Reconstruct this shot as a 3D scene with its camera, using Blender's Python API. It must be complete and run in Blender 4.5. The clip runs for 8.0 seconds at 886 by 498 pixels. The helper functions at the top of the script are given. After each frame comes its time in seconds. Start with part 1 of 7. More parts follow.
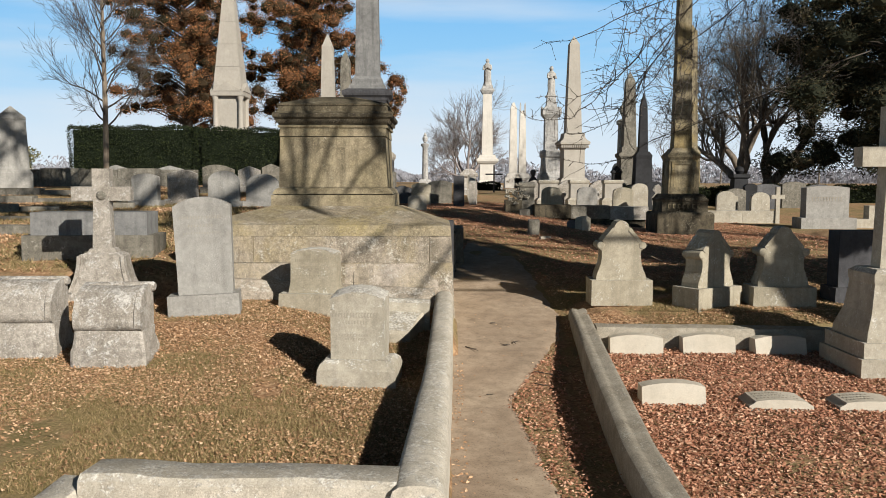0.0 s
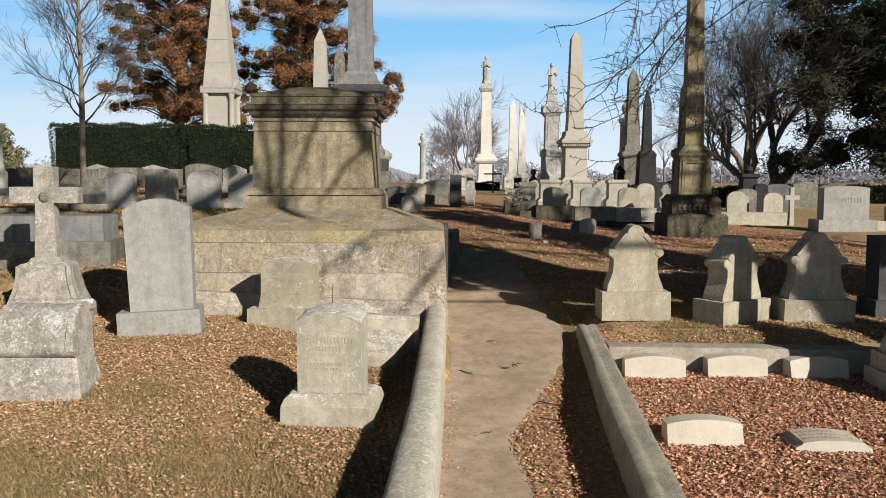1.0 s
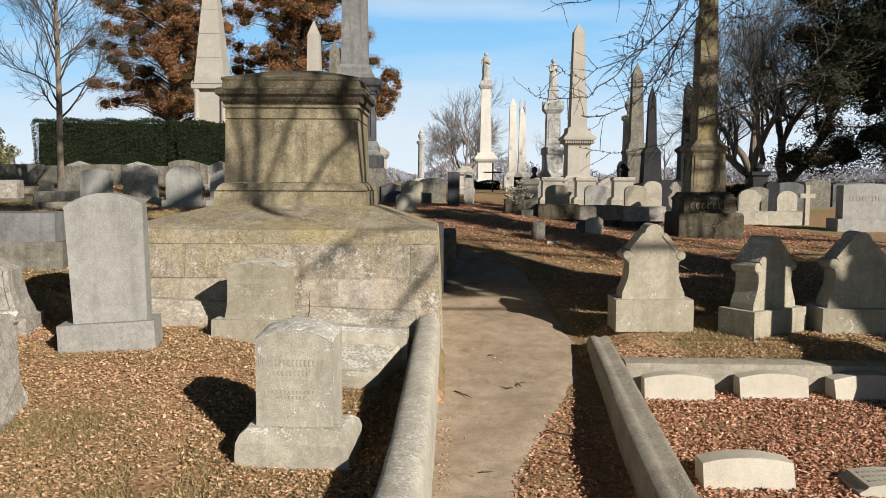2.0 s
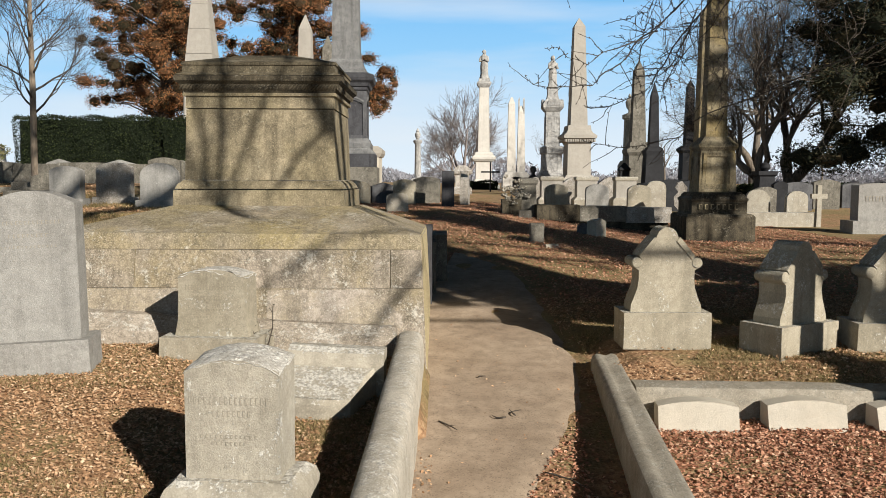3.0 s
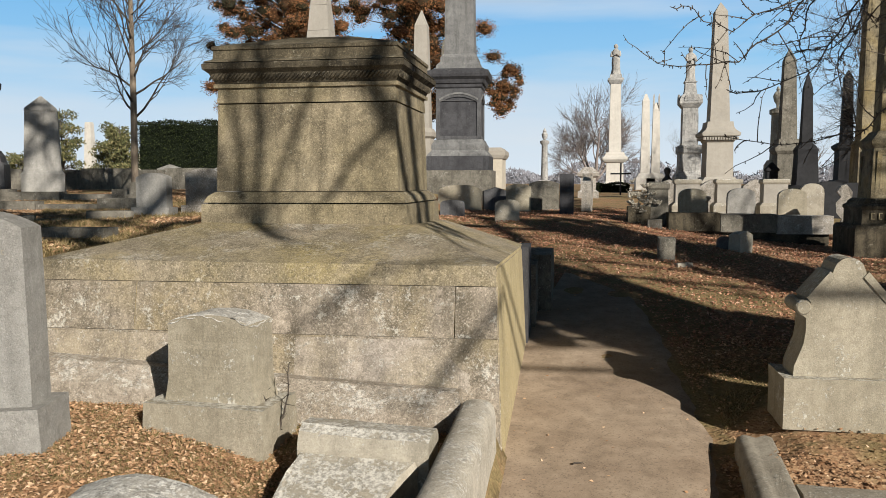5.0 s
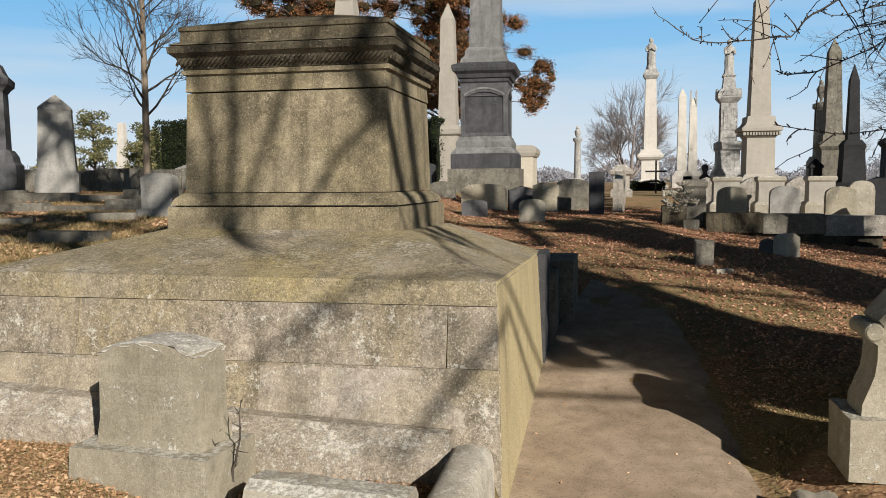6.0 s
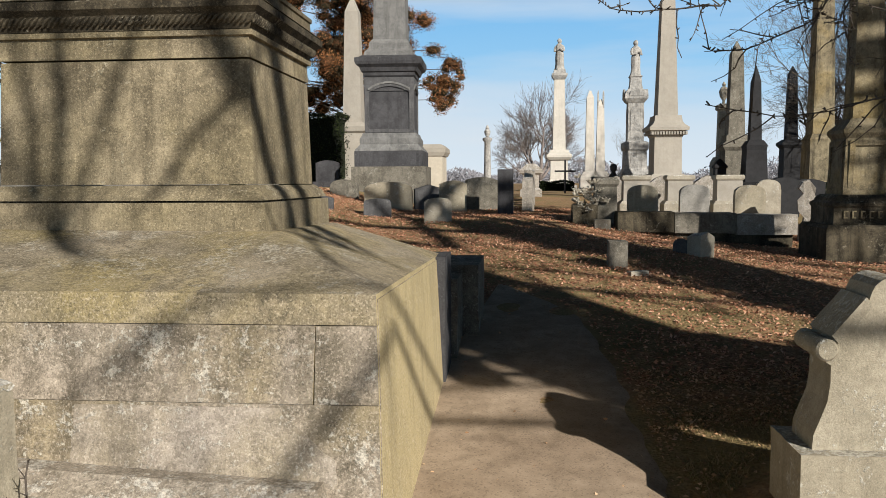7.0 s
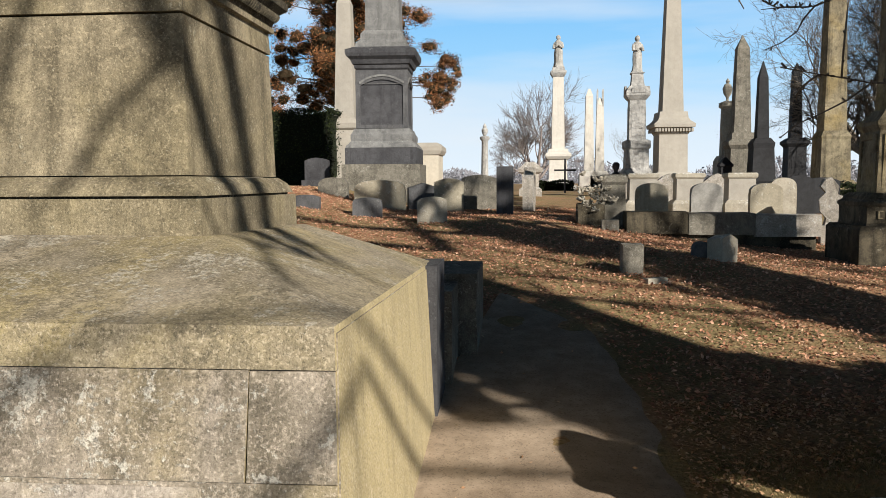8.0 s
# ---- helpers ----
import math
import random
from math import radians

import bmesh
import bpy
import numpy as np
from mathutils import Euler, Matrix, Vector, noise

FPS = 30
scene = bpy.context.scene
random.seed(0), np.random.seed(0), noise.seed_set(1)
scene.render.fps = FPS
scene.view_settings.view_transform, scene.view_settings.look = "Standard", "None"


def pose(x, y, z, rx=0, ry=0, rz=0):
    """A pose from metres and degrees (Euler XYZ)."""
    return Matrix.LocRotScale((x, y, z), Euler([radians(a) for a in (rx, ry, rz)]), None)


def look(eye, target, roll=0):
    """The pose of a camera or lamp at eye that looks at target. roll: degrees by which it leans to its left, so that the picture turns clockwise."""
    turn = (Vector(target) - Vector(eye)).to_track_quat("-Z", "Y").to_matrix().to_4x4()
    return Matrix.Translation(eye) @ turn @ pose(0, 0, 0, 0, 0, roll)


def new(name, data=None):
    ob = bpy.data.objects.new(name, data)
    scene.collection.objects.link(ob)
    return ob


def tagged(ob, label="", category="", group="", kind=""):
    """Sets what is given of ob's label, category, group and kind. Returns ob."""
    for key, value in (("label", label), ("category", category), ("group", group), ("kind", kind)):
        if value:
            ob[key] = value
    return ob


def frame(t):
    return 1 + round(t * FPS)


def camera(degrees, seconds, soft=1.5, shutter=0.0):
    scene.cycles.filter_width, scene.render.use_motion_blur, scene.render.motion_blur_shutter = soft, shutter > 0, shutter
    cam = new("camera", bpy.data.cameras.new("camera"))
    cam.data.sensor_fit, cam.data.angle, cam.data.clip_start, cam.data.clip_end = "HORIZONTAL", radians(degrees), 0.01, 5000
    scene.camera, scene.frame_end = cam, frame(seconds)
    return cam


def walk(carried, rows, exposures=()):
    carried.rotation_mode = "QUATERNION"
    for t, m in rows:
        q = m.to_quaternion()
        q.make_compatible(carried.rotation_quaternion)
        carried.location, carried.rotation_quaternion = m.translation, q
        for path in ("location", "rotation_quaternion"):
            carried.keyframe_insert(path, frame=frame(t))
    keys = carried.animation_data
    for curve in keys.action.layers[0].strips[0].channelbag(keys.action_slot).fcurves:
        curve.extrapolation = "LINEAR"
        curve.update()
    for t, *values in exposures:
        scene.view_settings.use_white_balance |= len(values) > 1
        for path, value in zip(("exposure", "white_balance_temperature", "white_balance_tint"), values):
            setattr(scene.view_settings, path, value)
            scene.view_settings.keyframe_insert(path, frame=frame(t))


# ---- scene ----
cam = camera(55.9, 8.0, soft=0.6)
PATH = [
    (0, (0.035, 0.006, 1.591), (0.029, 1.999, 1.429), 0.1),
    (0.5, (0.074, 0.523, 1.598), (0.069, 2.517, 1.435), 0.1),
    (1, (0.102, 1.038, 1.587), (0.098, 3.031, 1.425), 0.1),
    (1.5, (0.123, 1.522, 1.555), (0.119, 3.515, 1.393), 0.1),
    (3, (0.259, 2.827, 1.504), (0.258, 4.821, 1.343), 0.2),
    (3.5, (0.332, 3.236, 1.519), (0.297, 5.229, 1.358), 0.1),
    (3.6, (0.346, 3.320, 1.524), (0.283, 5.312, 1.363), 0.0),
    (3.7, (0.359, 3.404, 1.529), (0.258, 5.395, 1.368), 0.0),
    (3.8, (0.373, 3.489, 1.535), (0.218, 5.476, 1.373), -0.1),
    (3.9, (0.387, 3.574, 1.540), (0.178, 5.556, 1.378), -0.2),
    (4, (0.402, 3.659, 1.546), (0.134, 5.634, 1.384), -0.2),
    (4.5, (0.479, 4.071, 1.57), (0.206, 6.046, 1.409), -0.2),
    (4.7, (0.501, 4.226, 1.572), (0.217, 6.199, 1.412), -0.2),
    (5.8, (0.591, 5.152, 1.553), (0.194, 7.106, 1.398), -0.2),
    (6, (0.609, 5.285, 1.567), (0.212, 7.238, 1.407), -0.4),
    (6.5, (0.622, 5.667, 1.551), (0.233, 7.622, 1.388), -0.3),
    (6.6, (0.623, 5.748, 1.545), (0.281, 7.712, 1.381), -0.3),
    (6.7, (0.623, 5.829, 1.538), (0.338, 7.802, 1.376), -0.3),
    (6.8, (0.624, 5.909, 1.531), (0.405, 7.891, 1.370), -0.3),
    (6.9, (0.624, 5.990, 1.524), (0.425, 7.974, 1.364), -0.3),
    (7, (0.624, 6.07, 1.517), (0.434, 8.054, 1.358), -0.3),
    (7.5, (0.606, 6.483, 1.494), (0.417, 8.467, 1.335), -0.2),
    (8, (0.568, 6.964, 1.479), (0.385, 8.95, 1.321), -0.3),
]
walk(cam, [(t, look(eye, target, roll)) for t, eye, target, roll in PATH],
     ((0.0, 0.41), (0.7, 0.45), (3.0, 0.47), (4.0, 0.40), (4.7, 0.33), (6.5, 0.29), (7.3, 0.38), (8.0, 0.51)))

# ---- light ----
SUN = Vector((0.56, -0.71, 0.42)).normalized()
sun_lamp = bpy.data.lights.new("sun", "SUN")
sun_lamp.energy, sun_lamp.angle, sun_lamp.color = 5.0, radians(0.53), (1.0, 0.935, 0.83)
sun = new("sun", sun_lamp)
sun.matrix_world = look(SUN * 60, (0, 0, 0))

world = bpy.data.worlds.new("sky")
scene.world = world
world.use_nodes = True
wn, wl = world.node_tree.nodes, world.node_tree.links
wn.clear()
sky = wn.new("ShaderNodeTexSky")
sky.sky_type, sky.sun_disc = "NISHITA", False
sky.sun_elevation, sky.sun_rotation = math.asin(SUN.z), math.atan2(SUN.x, SUN.y)
sky.air_density, sky.dust_density, sky.ozone_density = 1.0, 0.0, 1.5
# thin bright haze low in the sky, whiter towards the horizon, with streaks of high cloud
w_co, w_sep = wn.new("ShaderNodeTexCoord"), wn.new("ShaderNodeSeparateXYZ")
w_grad = wn.new("ShaderNodeValToRGB")
grad = w_grad.color_ramp.elements
grad.new(0.5), grad.new(0.5)
for spot, (at, shade) in zip(grad, ((0.0, (0.83, 0.92, 1.0)), (0.05, (0.70, 0.86, 1.0)), (0.13, (0.35, 0.68, 1.0)), (0.24, (0.18, 0.52, 0.95)))):
    spot.position, spot.color = at, (*shade, 1)
w_gain = wn.new("ShaderNodeMix")
w_gain.data_type, w_gain.blend_type = "RGBA", "MULTIPLY"
w_gain.inputs[0].default_value, w_gain.inputs[7].default_value = 1.0, (20.8, 20.8, 20.8, 1)
w_map, w_noise = wn.new("ShaderNodeMapping"), wn.new("ShaderNodeTexNoise")
w_map.inputs["Scale"].default_value = (1.0, 1.0, 8.0)
w_noise.inputs["Scale"].default_value, w_noise.inputs["Detail"].default_value = 1.7, 7
w_cloud = wn.new("ShaderNodeMapRange")
for k, value in enumerate((0.45, 0.68, 0.0, 0.6)):
    w_cloud.inputs[k + 1].default_value = value
w_white = wn.new("ShaderNodeMix")
w_white.data_type, w_white.inputs[7].default_value = "RGBA", (17.0, 18.2, 19.4, 1)
w_high = wn.new("ShaderNodeMapRange")
for k, value in enumerate((0.2, 0.32, 0.0, 1.0)):
    w_high.inputs[k + 1].default_value = value
w_deep = wn.new("ShaderNodeMix")
w_deep.data_type, w_deep.blend_type = "RGBA", "MULTIPLY"
w_deep.inputs[0].default_value, w_deep.inputs[7].default_value = 1.0, (0.2, 0.2, 0.2, 1)
w_mix = wn.new("ShaderNodeMix")
w_mix.data_type = "RGBA"
w_bg, w_out = wn.new("ShaderNodeBackground"), wn.new("ShaderNodeOutputWorld")
w_bg.inputs["Strength"].default_value = 0.034
for a, b in ((w_co.outputs["Generated"], w_sep.inputs[0]), (w_sep.outputs[2], w_grad.inputs[0]), (w_grad.outputs[0], w_gain.inputs[6]), (w_co.outputs["Generated"], w_map.inputs[0]),
             (w_map.outputs[0], w_noise.inputs[0]), (w_noise.outputs[0], w_cloud.inputs[0]), (w_cloud.outputs[0], w_white.inputs[0]), (w_gain.outputs[2], w_white.inputs[6]),
             (w_sep.outputs[2], w_high.inputs[0]), (w_high.outputs[0], w_mix.inputs[0]), (w_white.outputs[2], w_mix.inputs[6]), (sky.outputs[0], w_deep.inputs[6]), (w_deep.outputs[2], w_mix.inputs[7]),
             (w_mix.outputs[2], w_bg.inputs[0]), (w_bg.outputs[0], w_out.inputs[0])):
    wl.new(a, b)


# ---- materials ----
class Mat:
    """A small builder for node materials."""

    def __init__(self, name, rough=0.9):
        self.m = bpy.data.materials.new(name)
        self.m.use_nodes = True
        self.n, self.l = self.m.node_tree.nodes, self.m.node_tree.links
        self.b = self.n["Principled BSDF"]
        self.b.inputs["Roughness"].default_value = rough
        self.b.inputs["Specular IOR Level"].default_value = 0.25

    def coord(self, scale=(1, 1, 1), vary=True):
        co = self.n.new("ShaderNodeTexCoord")
        mp = self.n.new("ShaderNodeMapping")
        mp.inputs["Scale"].default_value = scale
        self.l.new(co.outputs["Object"], mp.inputs["Vector"])
        if vary:
            info, mul = self.n.new("ShaderNodeObjectInfo"), self.n.new("ShaderNodeMath")
            mul.operation, mul.inputs[1].default_value = "MULTIPLY", 37.0
            self.l.new(info.outputs["Random"], mul.inputs[0])
            self.l.new(mul.outputs[0], mp.inputs["Location"])
        return mp.outputs[0]

    def noise(self, vec, scale, detail=4, rough=0.55, dist=0.0):
        t = self.n.new("ShaderNodeTexNoise")
        t.inputs["Scale"].default_value, t.inputs["Detail"].default_value = scale, detail
        t.inputs["Roughness"].default_value, t.inputs["Distortion"].default_value = rough, dist
        self.l.new(vec, t.inputs["Vector"])
        return t.outputs[0]

    def cells(self, vec, scale, feature="F1", out="Color", jitter=1.0):
        t = self.n.new("ShaderNodeTexVoronoi")
        t.feature = feature
        t.inputs["Scale"].default_value, t.inputs["Randomness"].default_value = scale, jitter
        self.l.new(vec, t.inputs["Vector"])
        return t.outputs[out]

    def ramp(self, fac, stops):
        r = self.n.new("ShaderNodeValToRGB")
        e = r.color_ramp.elements
        while len(e) < len(stops):
            e.new(0.5)
        for k, (p, c) in enumerate(stops):
            e[k].position = p
            e[k].color = (c, c, c, 1) if isinstance(c, (int, float)) else (*c, 1)
        self.l.new(fac, r.inputs[0])
        return r.outputs[0]

    def mix(self, fac, a, b, mode="MIX"):
        x = self.n.new("ShaderNodeMix")
        x.data_type, x.blend_type = "RGBA", mode
        for s, v in ((x.inputs[0], fac), (x.inputs[6], a), (x.inputs[7], b)):
            if isinstance(v, (int, float)):
                s.default_value = v
            elif isinstance(v, tuple):
                s.default_value = (*v, 1)
            else:
                self.l.new(v, s)
        return x.outputs[2]

    def math(self, op, a, b=0.0):
        x = self.n.new("ShaderNodeMath")
        x.operation = op
        for s, v in ((x.inputs[0], a), (x.inputs[1], b)):
            if isinstance(v, (int, float)):
                s.default_value = v
            else:
                self.l.new(v, s)
        return x.outputs[0]

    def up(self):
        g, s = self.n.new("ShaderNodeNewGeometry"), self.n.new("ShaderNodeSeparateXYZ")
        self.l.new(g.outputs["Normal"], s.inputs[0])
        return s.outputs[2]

    def island(self):
        return self.n.new("ShaderNodeNewGeometry").outputs["Random Per Island"]

    def done(self, colour, height=None, strength=0.3, distance=0.01):
        if isinstance(colour, tuple):
            self.b.inputs["Base Color"].default_value = (*colour, 1)
        else:
            self.l.new(colour, self.b.inputs["Base Color"])
        if height is not None:
            bump = self.n.new("ShaderNodeBump")
            bump.inputs["Strength"].default_value, bump.inputs["Distance"].default_value = strength, distance
            self.l.new(height, bump.inputs["Height"])
            self.l.new(bump.outputs[0], self.b.inputs["Normal"])
        return self.m


def stone(name, light, dark, lichen=0.3, lichen_colour=(0.62, 0.6, 0.52), streak=0.5, grain=1.0, tint=None, rough=0.9, size=1.0, blotch=0.4, side=None, crust=0.05, mottle=0.0):
    """Weathered stone: crystals, blotches, run-off streaks, pale crusts of lichen; side: an algae stain on the faces turned to +x."""
    m = Mat(name, rough)
    v, vs = m.coord(), m.coord((9, 9, 0.8))
    big = m.noise(v, 1.8 * size, 6, 0.6, 0.4)
    mid = m.noise(v, 9 * size, 8, 0.72, 0.3)
    fine = m.noise(v, 130, 3, 0.75)
    col = m.mix(m.ramp(big, [(0.32, 0.0), (0.68, 1.0)]), dark, light)
    if tint:
        col = m.mix(m.ramp(m.noise(v, 1.3 * size, 4, 0.55, 0.8), [(0.44, 0.0), (0.64, 0.75)]), col, tint)
    col = m.mix(m.math("MULTIPLY", m.ramp(mid, [(0.36, 1.0), (0.56, 0.0)]), blotch), col, tuple(c * 0.42 for c in dark))
    run = m.ramp(m.noise(vs, 1.0, 5, 0.65), [(0.48, 0.0), (0.72, streak)])
    col = m.mix(run, col, tuple(c * 0.38 for c in dark))
    if mottle:
        patches = m.ramp(m.noise(v, 4.0 * size, 5, 0.6), [(0.35, 0.25), (0.62, 1.0)])
        pits = m.math("MULTIPLY", m.ramp(m.noise(v, 30, 6, 0.72, 0.4), [(0.40, 1.0), (0.56, 0.0)]), mottle)
        col = m.mix(m.math("MULTIPLY", pits, patches), col, tuple(c * 0.5 for c in dark))
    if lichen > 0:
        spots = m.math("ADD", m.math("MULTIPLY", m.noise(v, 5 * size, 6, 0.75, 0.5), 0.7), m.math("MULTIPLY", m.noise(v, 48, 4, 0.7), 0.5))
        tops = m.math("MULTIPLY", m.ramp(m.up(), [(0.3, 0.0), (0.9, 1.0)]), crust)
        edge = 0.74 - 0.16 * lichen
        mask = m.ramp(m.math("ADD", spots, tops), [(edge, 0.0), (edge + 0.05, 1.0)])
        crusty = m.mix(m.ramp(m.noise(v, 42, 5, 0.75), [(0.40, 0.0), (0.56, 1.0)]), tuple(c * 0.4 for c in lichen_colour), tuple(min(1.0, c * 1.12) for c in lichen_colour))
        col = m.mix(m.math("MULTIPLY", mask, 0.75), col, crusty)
    if side:
        geo, sep = m.n.new("ShaderNodeNewGeometry"), m.n.new("ShaderNodeSeparateXYZ")
        m.l.new(geo.outputs["Normal"], sep.inputs[0])
        stain = m.mix(m.ramp(m.noise(m.coord((3, 3, 0.5)), 2.2, 5, 0.6), [(0.45, 0.0), (0.7, 0.7)]), side, tuple(c * 0.55 for c in side))
        col = m.mix(m.math("MULTIPLY", m.ramp(sep.outputs[0], [(0.5, 0.0), (0.9, 1.0)]), m.ramp(big, [(0.25, 0.75), (0.6, 0.97)])), col, stain)
    speck = m.ramp(fine, [(0.3, 1.0 - 0.62 * min(1.0, grain)), (0.5, 1.0), (0.72, 1.0 + 0.0)])
    col = m.mix(1.0, col, speck, "MULTIPLY")
    col = m.mix(m.math("MULTIPLY", m.ramp(m.noise(v, 95, 3, 0.7), [(0.52, 0.0), (0.68, 1.0)]), 0.45 * min(1.0, grain)), col, tuple(min(1.0, c * 1.7) for c in light))
    h = m.math("ADD", m.math("MULTIPLY", mid, 0.8), m.math("MULTIPLY", fine, 0.6))
    if lichen > 0:
        h = m.math("ADD", h, m.math("MULTIPLY", mask, 0.35))
    return m.done(col, h, 0.6, 0.011)


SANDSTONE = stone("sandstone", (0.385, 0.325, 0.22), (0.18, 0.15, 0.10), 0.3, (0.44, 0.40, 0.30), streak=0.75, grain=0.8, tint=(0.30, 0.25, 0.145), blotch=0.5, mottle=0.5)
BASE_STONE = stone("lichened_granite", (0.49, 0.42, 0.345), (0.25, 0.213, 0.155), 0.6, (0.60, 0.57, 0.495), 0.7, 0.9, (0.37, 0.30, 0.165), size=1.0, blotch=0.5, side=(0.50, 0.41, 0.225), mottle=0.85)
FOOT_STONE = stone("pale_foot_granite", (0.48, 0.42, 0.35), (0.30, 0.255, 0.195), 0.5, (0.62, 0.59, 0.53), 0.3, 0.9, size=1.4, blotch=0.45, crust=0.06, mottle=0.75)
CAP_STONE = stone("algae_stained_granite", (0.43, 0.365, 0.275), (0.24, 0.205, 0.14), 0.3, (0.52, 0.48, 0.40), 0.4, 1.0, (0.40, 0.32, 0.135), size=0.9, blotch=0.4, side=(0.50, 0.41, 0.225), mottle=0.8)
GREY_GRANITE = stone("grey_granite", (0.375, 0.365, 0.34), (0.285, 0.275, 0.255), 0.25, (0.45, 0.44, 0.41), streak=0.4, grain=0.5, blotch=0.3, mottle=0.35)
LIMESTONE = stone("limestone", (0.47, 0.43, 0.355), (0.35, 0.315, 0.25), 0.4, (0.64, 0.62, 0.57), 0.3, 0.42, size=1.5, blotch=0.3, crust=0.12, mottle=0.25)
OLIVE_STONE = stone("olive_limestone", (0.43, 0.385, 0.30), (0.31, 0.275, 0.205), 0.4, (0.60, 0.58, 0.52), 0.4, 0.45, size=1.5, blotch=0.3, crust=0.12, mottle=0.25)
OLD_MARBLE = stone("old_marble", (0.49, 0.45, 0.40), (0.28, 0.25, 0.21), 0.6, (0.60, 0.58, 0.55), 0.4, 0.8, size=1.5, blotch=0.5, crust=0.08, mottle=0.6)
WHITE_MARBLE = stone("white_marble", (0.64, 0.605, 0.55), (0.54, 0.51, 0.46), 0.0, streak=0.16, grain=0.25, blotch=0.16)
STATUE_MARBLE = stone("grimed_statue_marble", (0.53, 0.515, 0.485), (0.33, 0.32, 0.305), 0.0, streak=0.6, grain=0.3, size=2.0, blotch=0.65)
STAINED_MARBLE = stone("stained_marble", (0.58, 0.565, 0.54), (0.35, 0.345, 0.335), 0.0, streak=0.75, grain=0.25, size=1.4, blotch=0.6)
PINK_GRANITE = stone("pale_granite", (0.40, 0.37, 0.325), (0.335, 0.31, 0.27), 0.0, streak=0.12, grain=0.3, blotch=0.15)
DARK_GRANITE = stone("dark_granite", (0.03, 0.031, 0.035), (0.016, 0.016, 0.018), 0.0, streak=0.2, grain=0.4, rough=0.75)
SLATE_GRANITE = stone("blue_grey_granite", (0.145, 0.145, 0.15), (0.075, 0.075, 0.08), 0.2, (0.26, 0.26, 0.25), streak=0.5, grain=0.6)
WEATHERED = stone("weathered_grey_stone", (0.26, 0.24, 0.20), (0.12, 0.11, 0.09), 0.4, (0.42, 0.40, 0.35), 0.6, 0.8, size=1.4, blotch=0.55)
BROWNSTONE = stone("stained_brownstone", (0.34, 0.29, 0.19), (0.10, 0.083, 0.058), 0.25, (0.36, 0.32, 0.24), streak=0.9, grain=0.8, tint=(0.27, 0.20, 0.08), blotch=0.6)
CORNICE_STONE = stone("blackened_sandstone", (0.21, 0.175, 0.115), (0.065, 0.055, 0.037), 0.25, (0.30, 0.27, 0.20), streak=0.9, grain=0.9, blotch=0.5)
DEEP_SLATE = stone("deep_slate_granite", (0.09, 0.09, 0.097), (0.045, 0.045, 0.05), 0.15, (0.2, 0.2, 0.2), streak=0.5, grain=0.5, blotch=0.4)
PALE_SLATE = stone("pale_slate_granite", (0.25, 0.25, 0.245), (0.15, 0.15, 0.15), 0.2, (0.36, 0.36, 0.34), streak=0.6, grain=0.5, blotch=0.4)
# serves sooted stone and, on ledge and rockwork, shade put into the colour
SOOT_AND_SHADE = stone("soot_and_shade_dark_stone", (0.15, 0.125, 0.085), (0.025, 0.022, 0.016), 0.35, (0.30, 0.27, 0.21), streak=1.0, grain=0.8, size=0.9, blotch=0.7)
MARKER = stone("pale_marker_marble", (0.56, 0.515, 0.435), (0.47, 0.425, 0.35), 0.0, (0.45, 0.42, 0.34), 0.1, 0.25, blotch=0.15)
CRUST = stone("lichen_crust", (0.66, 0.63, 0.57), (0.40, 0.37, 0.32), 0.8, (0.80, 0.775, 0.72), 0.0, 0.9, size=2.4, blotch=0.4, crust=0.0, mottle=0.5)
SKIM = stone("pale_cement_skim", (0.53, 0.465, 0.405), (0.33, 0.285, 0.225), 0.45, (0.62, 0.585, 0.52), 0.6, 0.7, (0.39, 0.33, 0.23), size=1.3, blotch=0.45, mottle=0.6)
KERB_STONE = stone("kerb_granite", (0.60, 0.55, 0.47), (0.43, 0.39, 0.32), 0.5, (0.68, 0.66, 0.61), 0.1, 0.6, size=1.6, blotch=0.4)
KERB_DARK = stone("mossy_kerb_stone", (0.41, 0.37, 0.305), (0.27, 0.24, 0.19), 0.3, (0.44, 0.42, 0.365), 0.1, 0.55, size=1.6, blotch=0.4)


def plain(name, colour, rough=0.8, metal=0.0):
    m = Mat(name, rough)
    m.b.inputs["Metallic"].default_value = metal
    v = m.coord()
    return m.done(m.mix(m.noise(v, 30, 4), colour, tuple(c * 0.6 for c in colour)))


IRON = plain("black_iron", (0.02, 0.02, 0.022), 0.6)
INCISED_PALE = plain("pale_incised_lettering", (0.36, 0.325, 0.265), 0.9)
INCISED_OLIVE = plain("incised_lettering_in_olive_stone", (0.31, 0.275, 0.205), 0.9)
# far twigs coloured pale blue-grey, distance haze painted into the material
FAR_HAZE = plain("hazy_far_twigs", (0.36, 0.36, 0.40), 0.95)


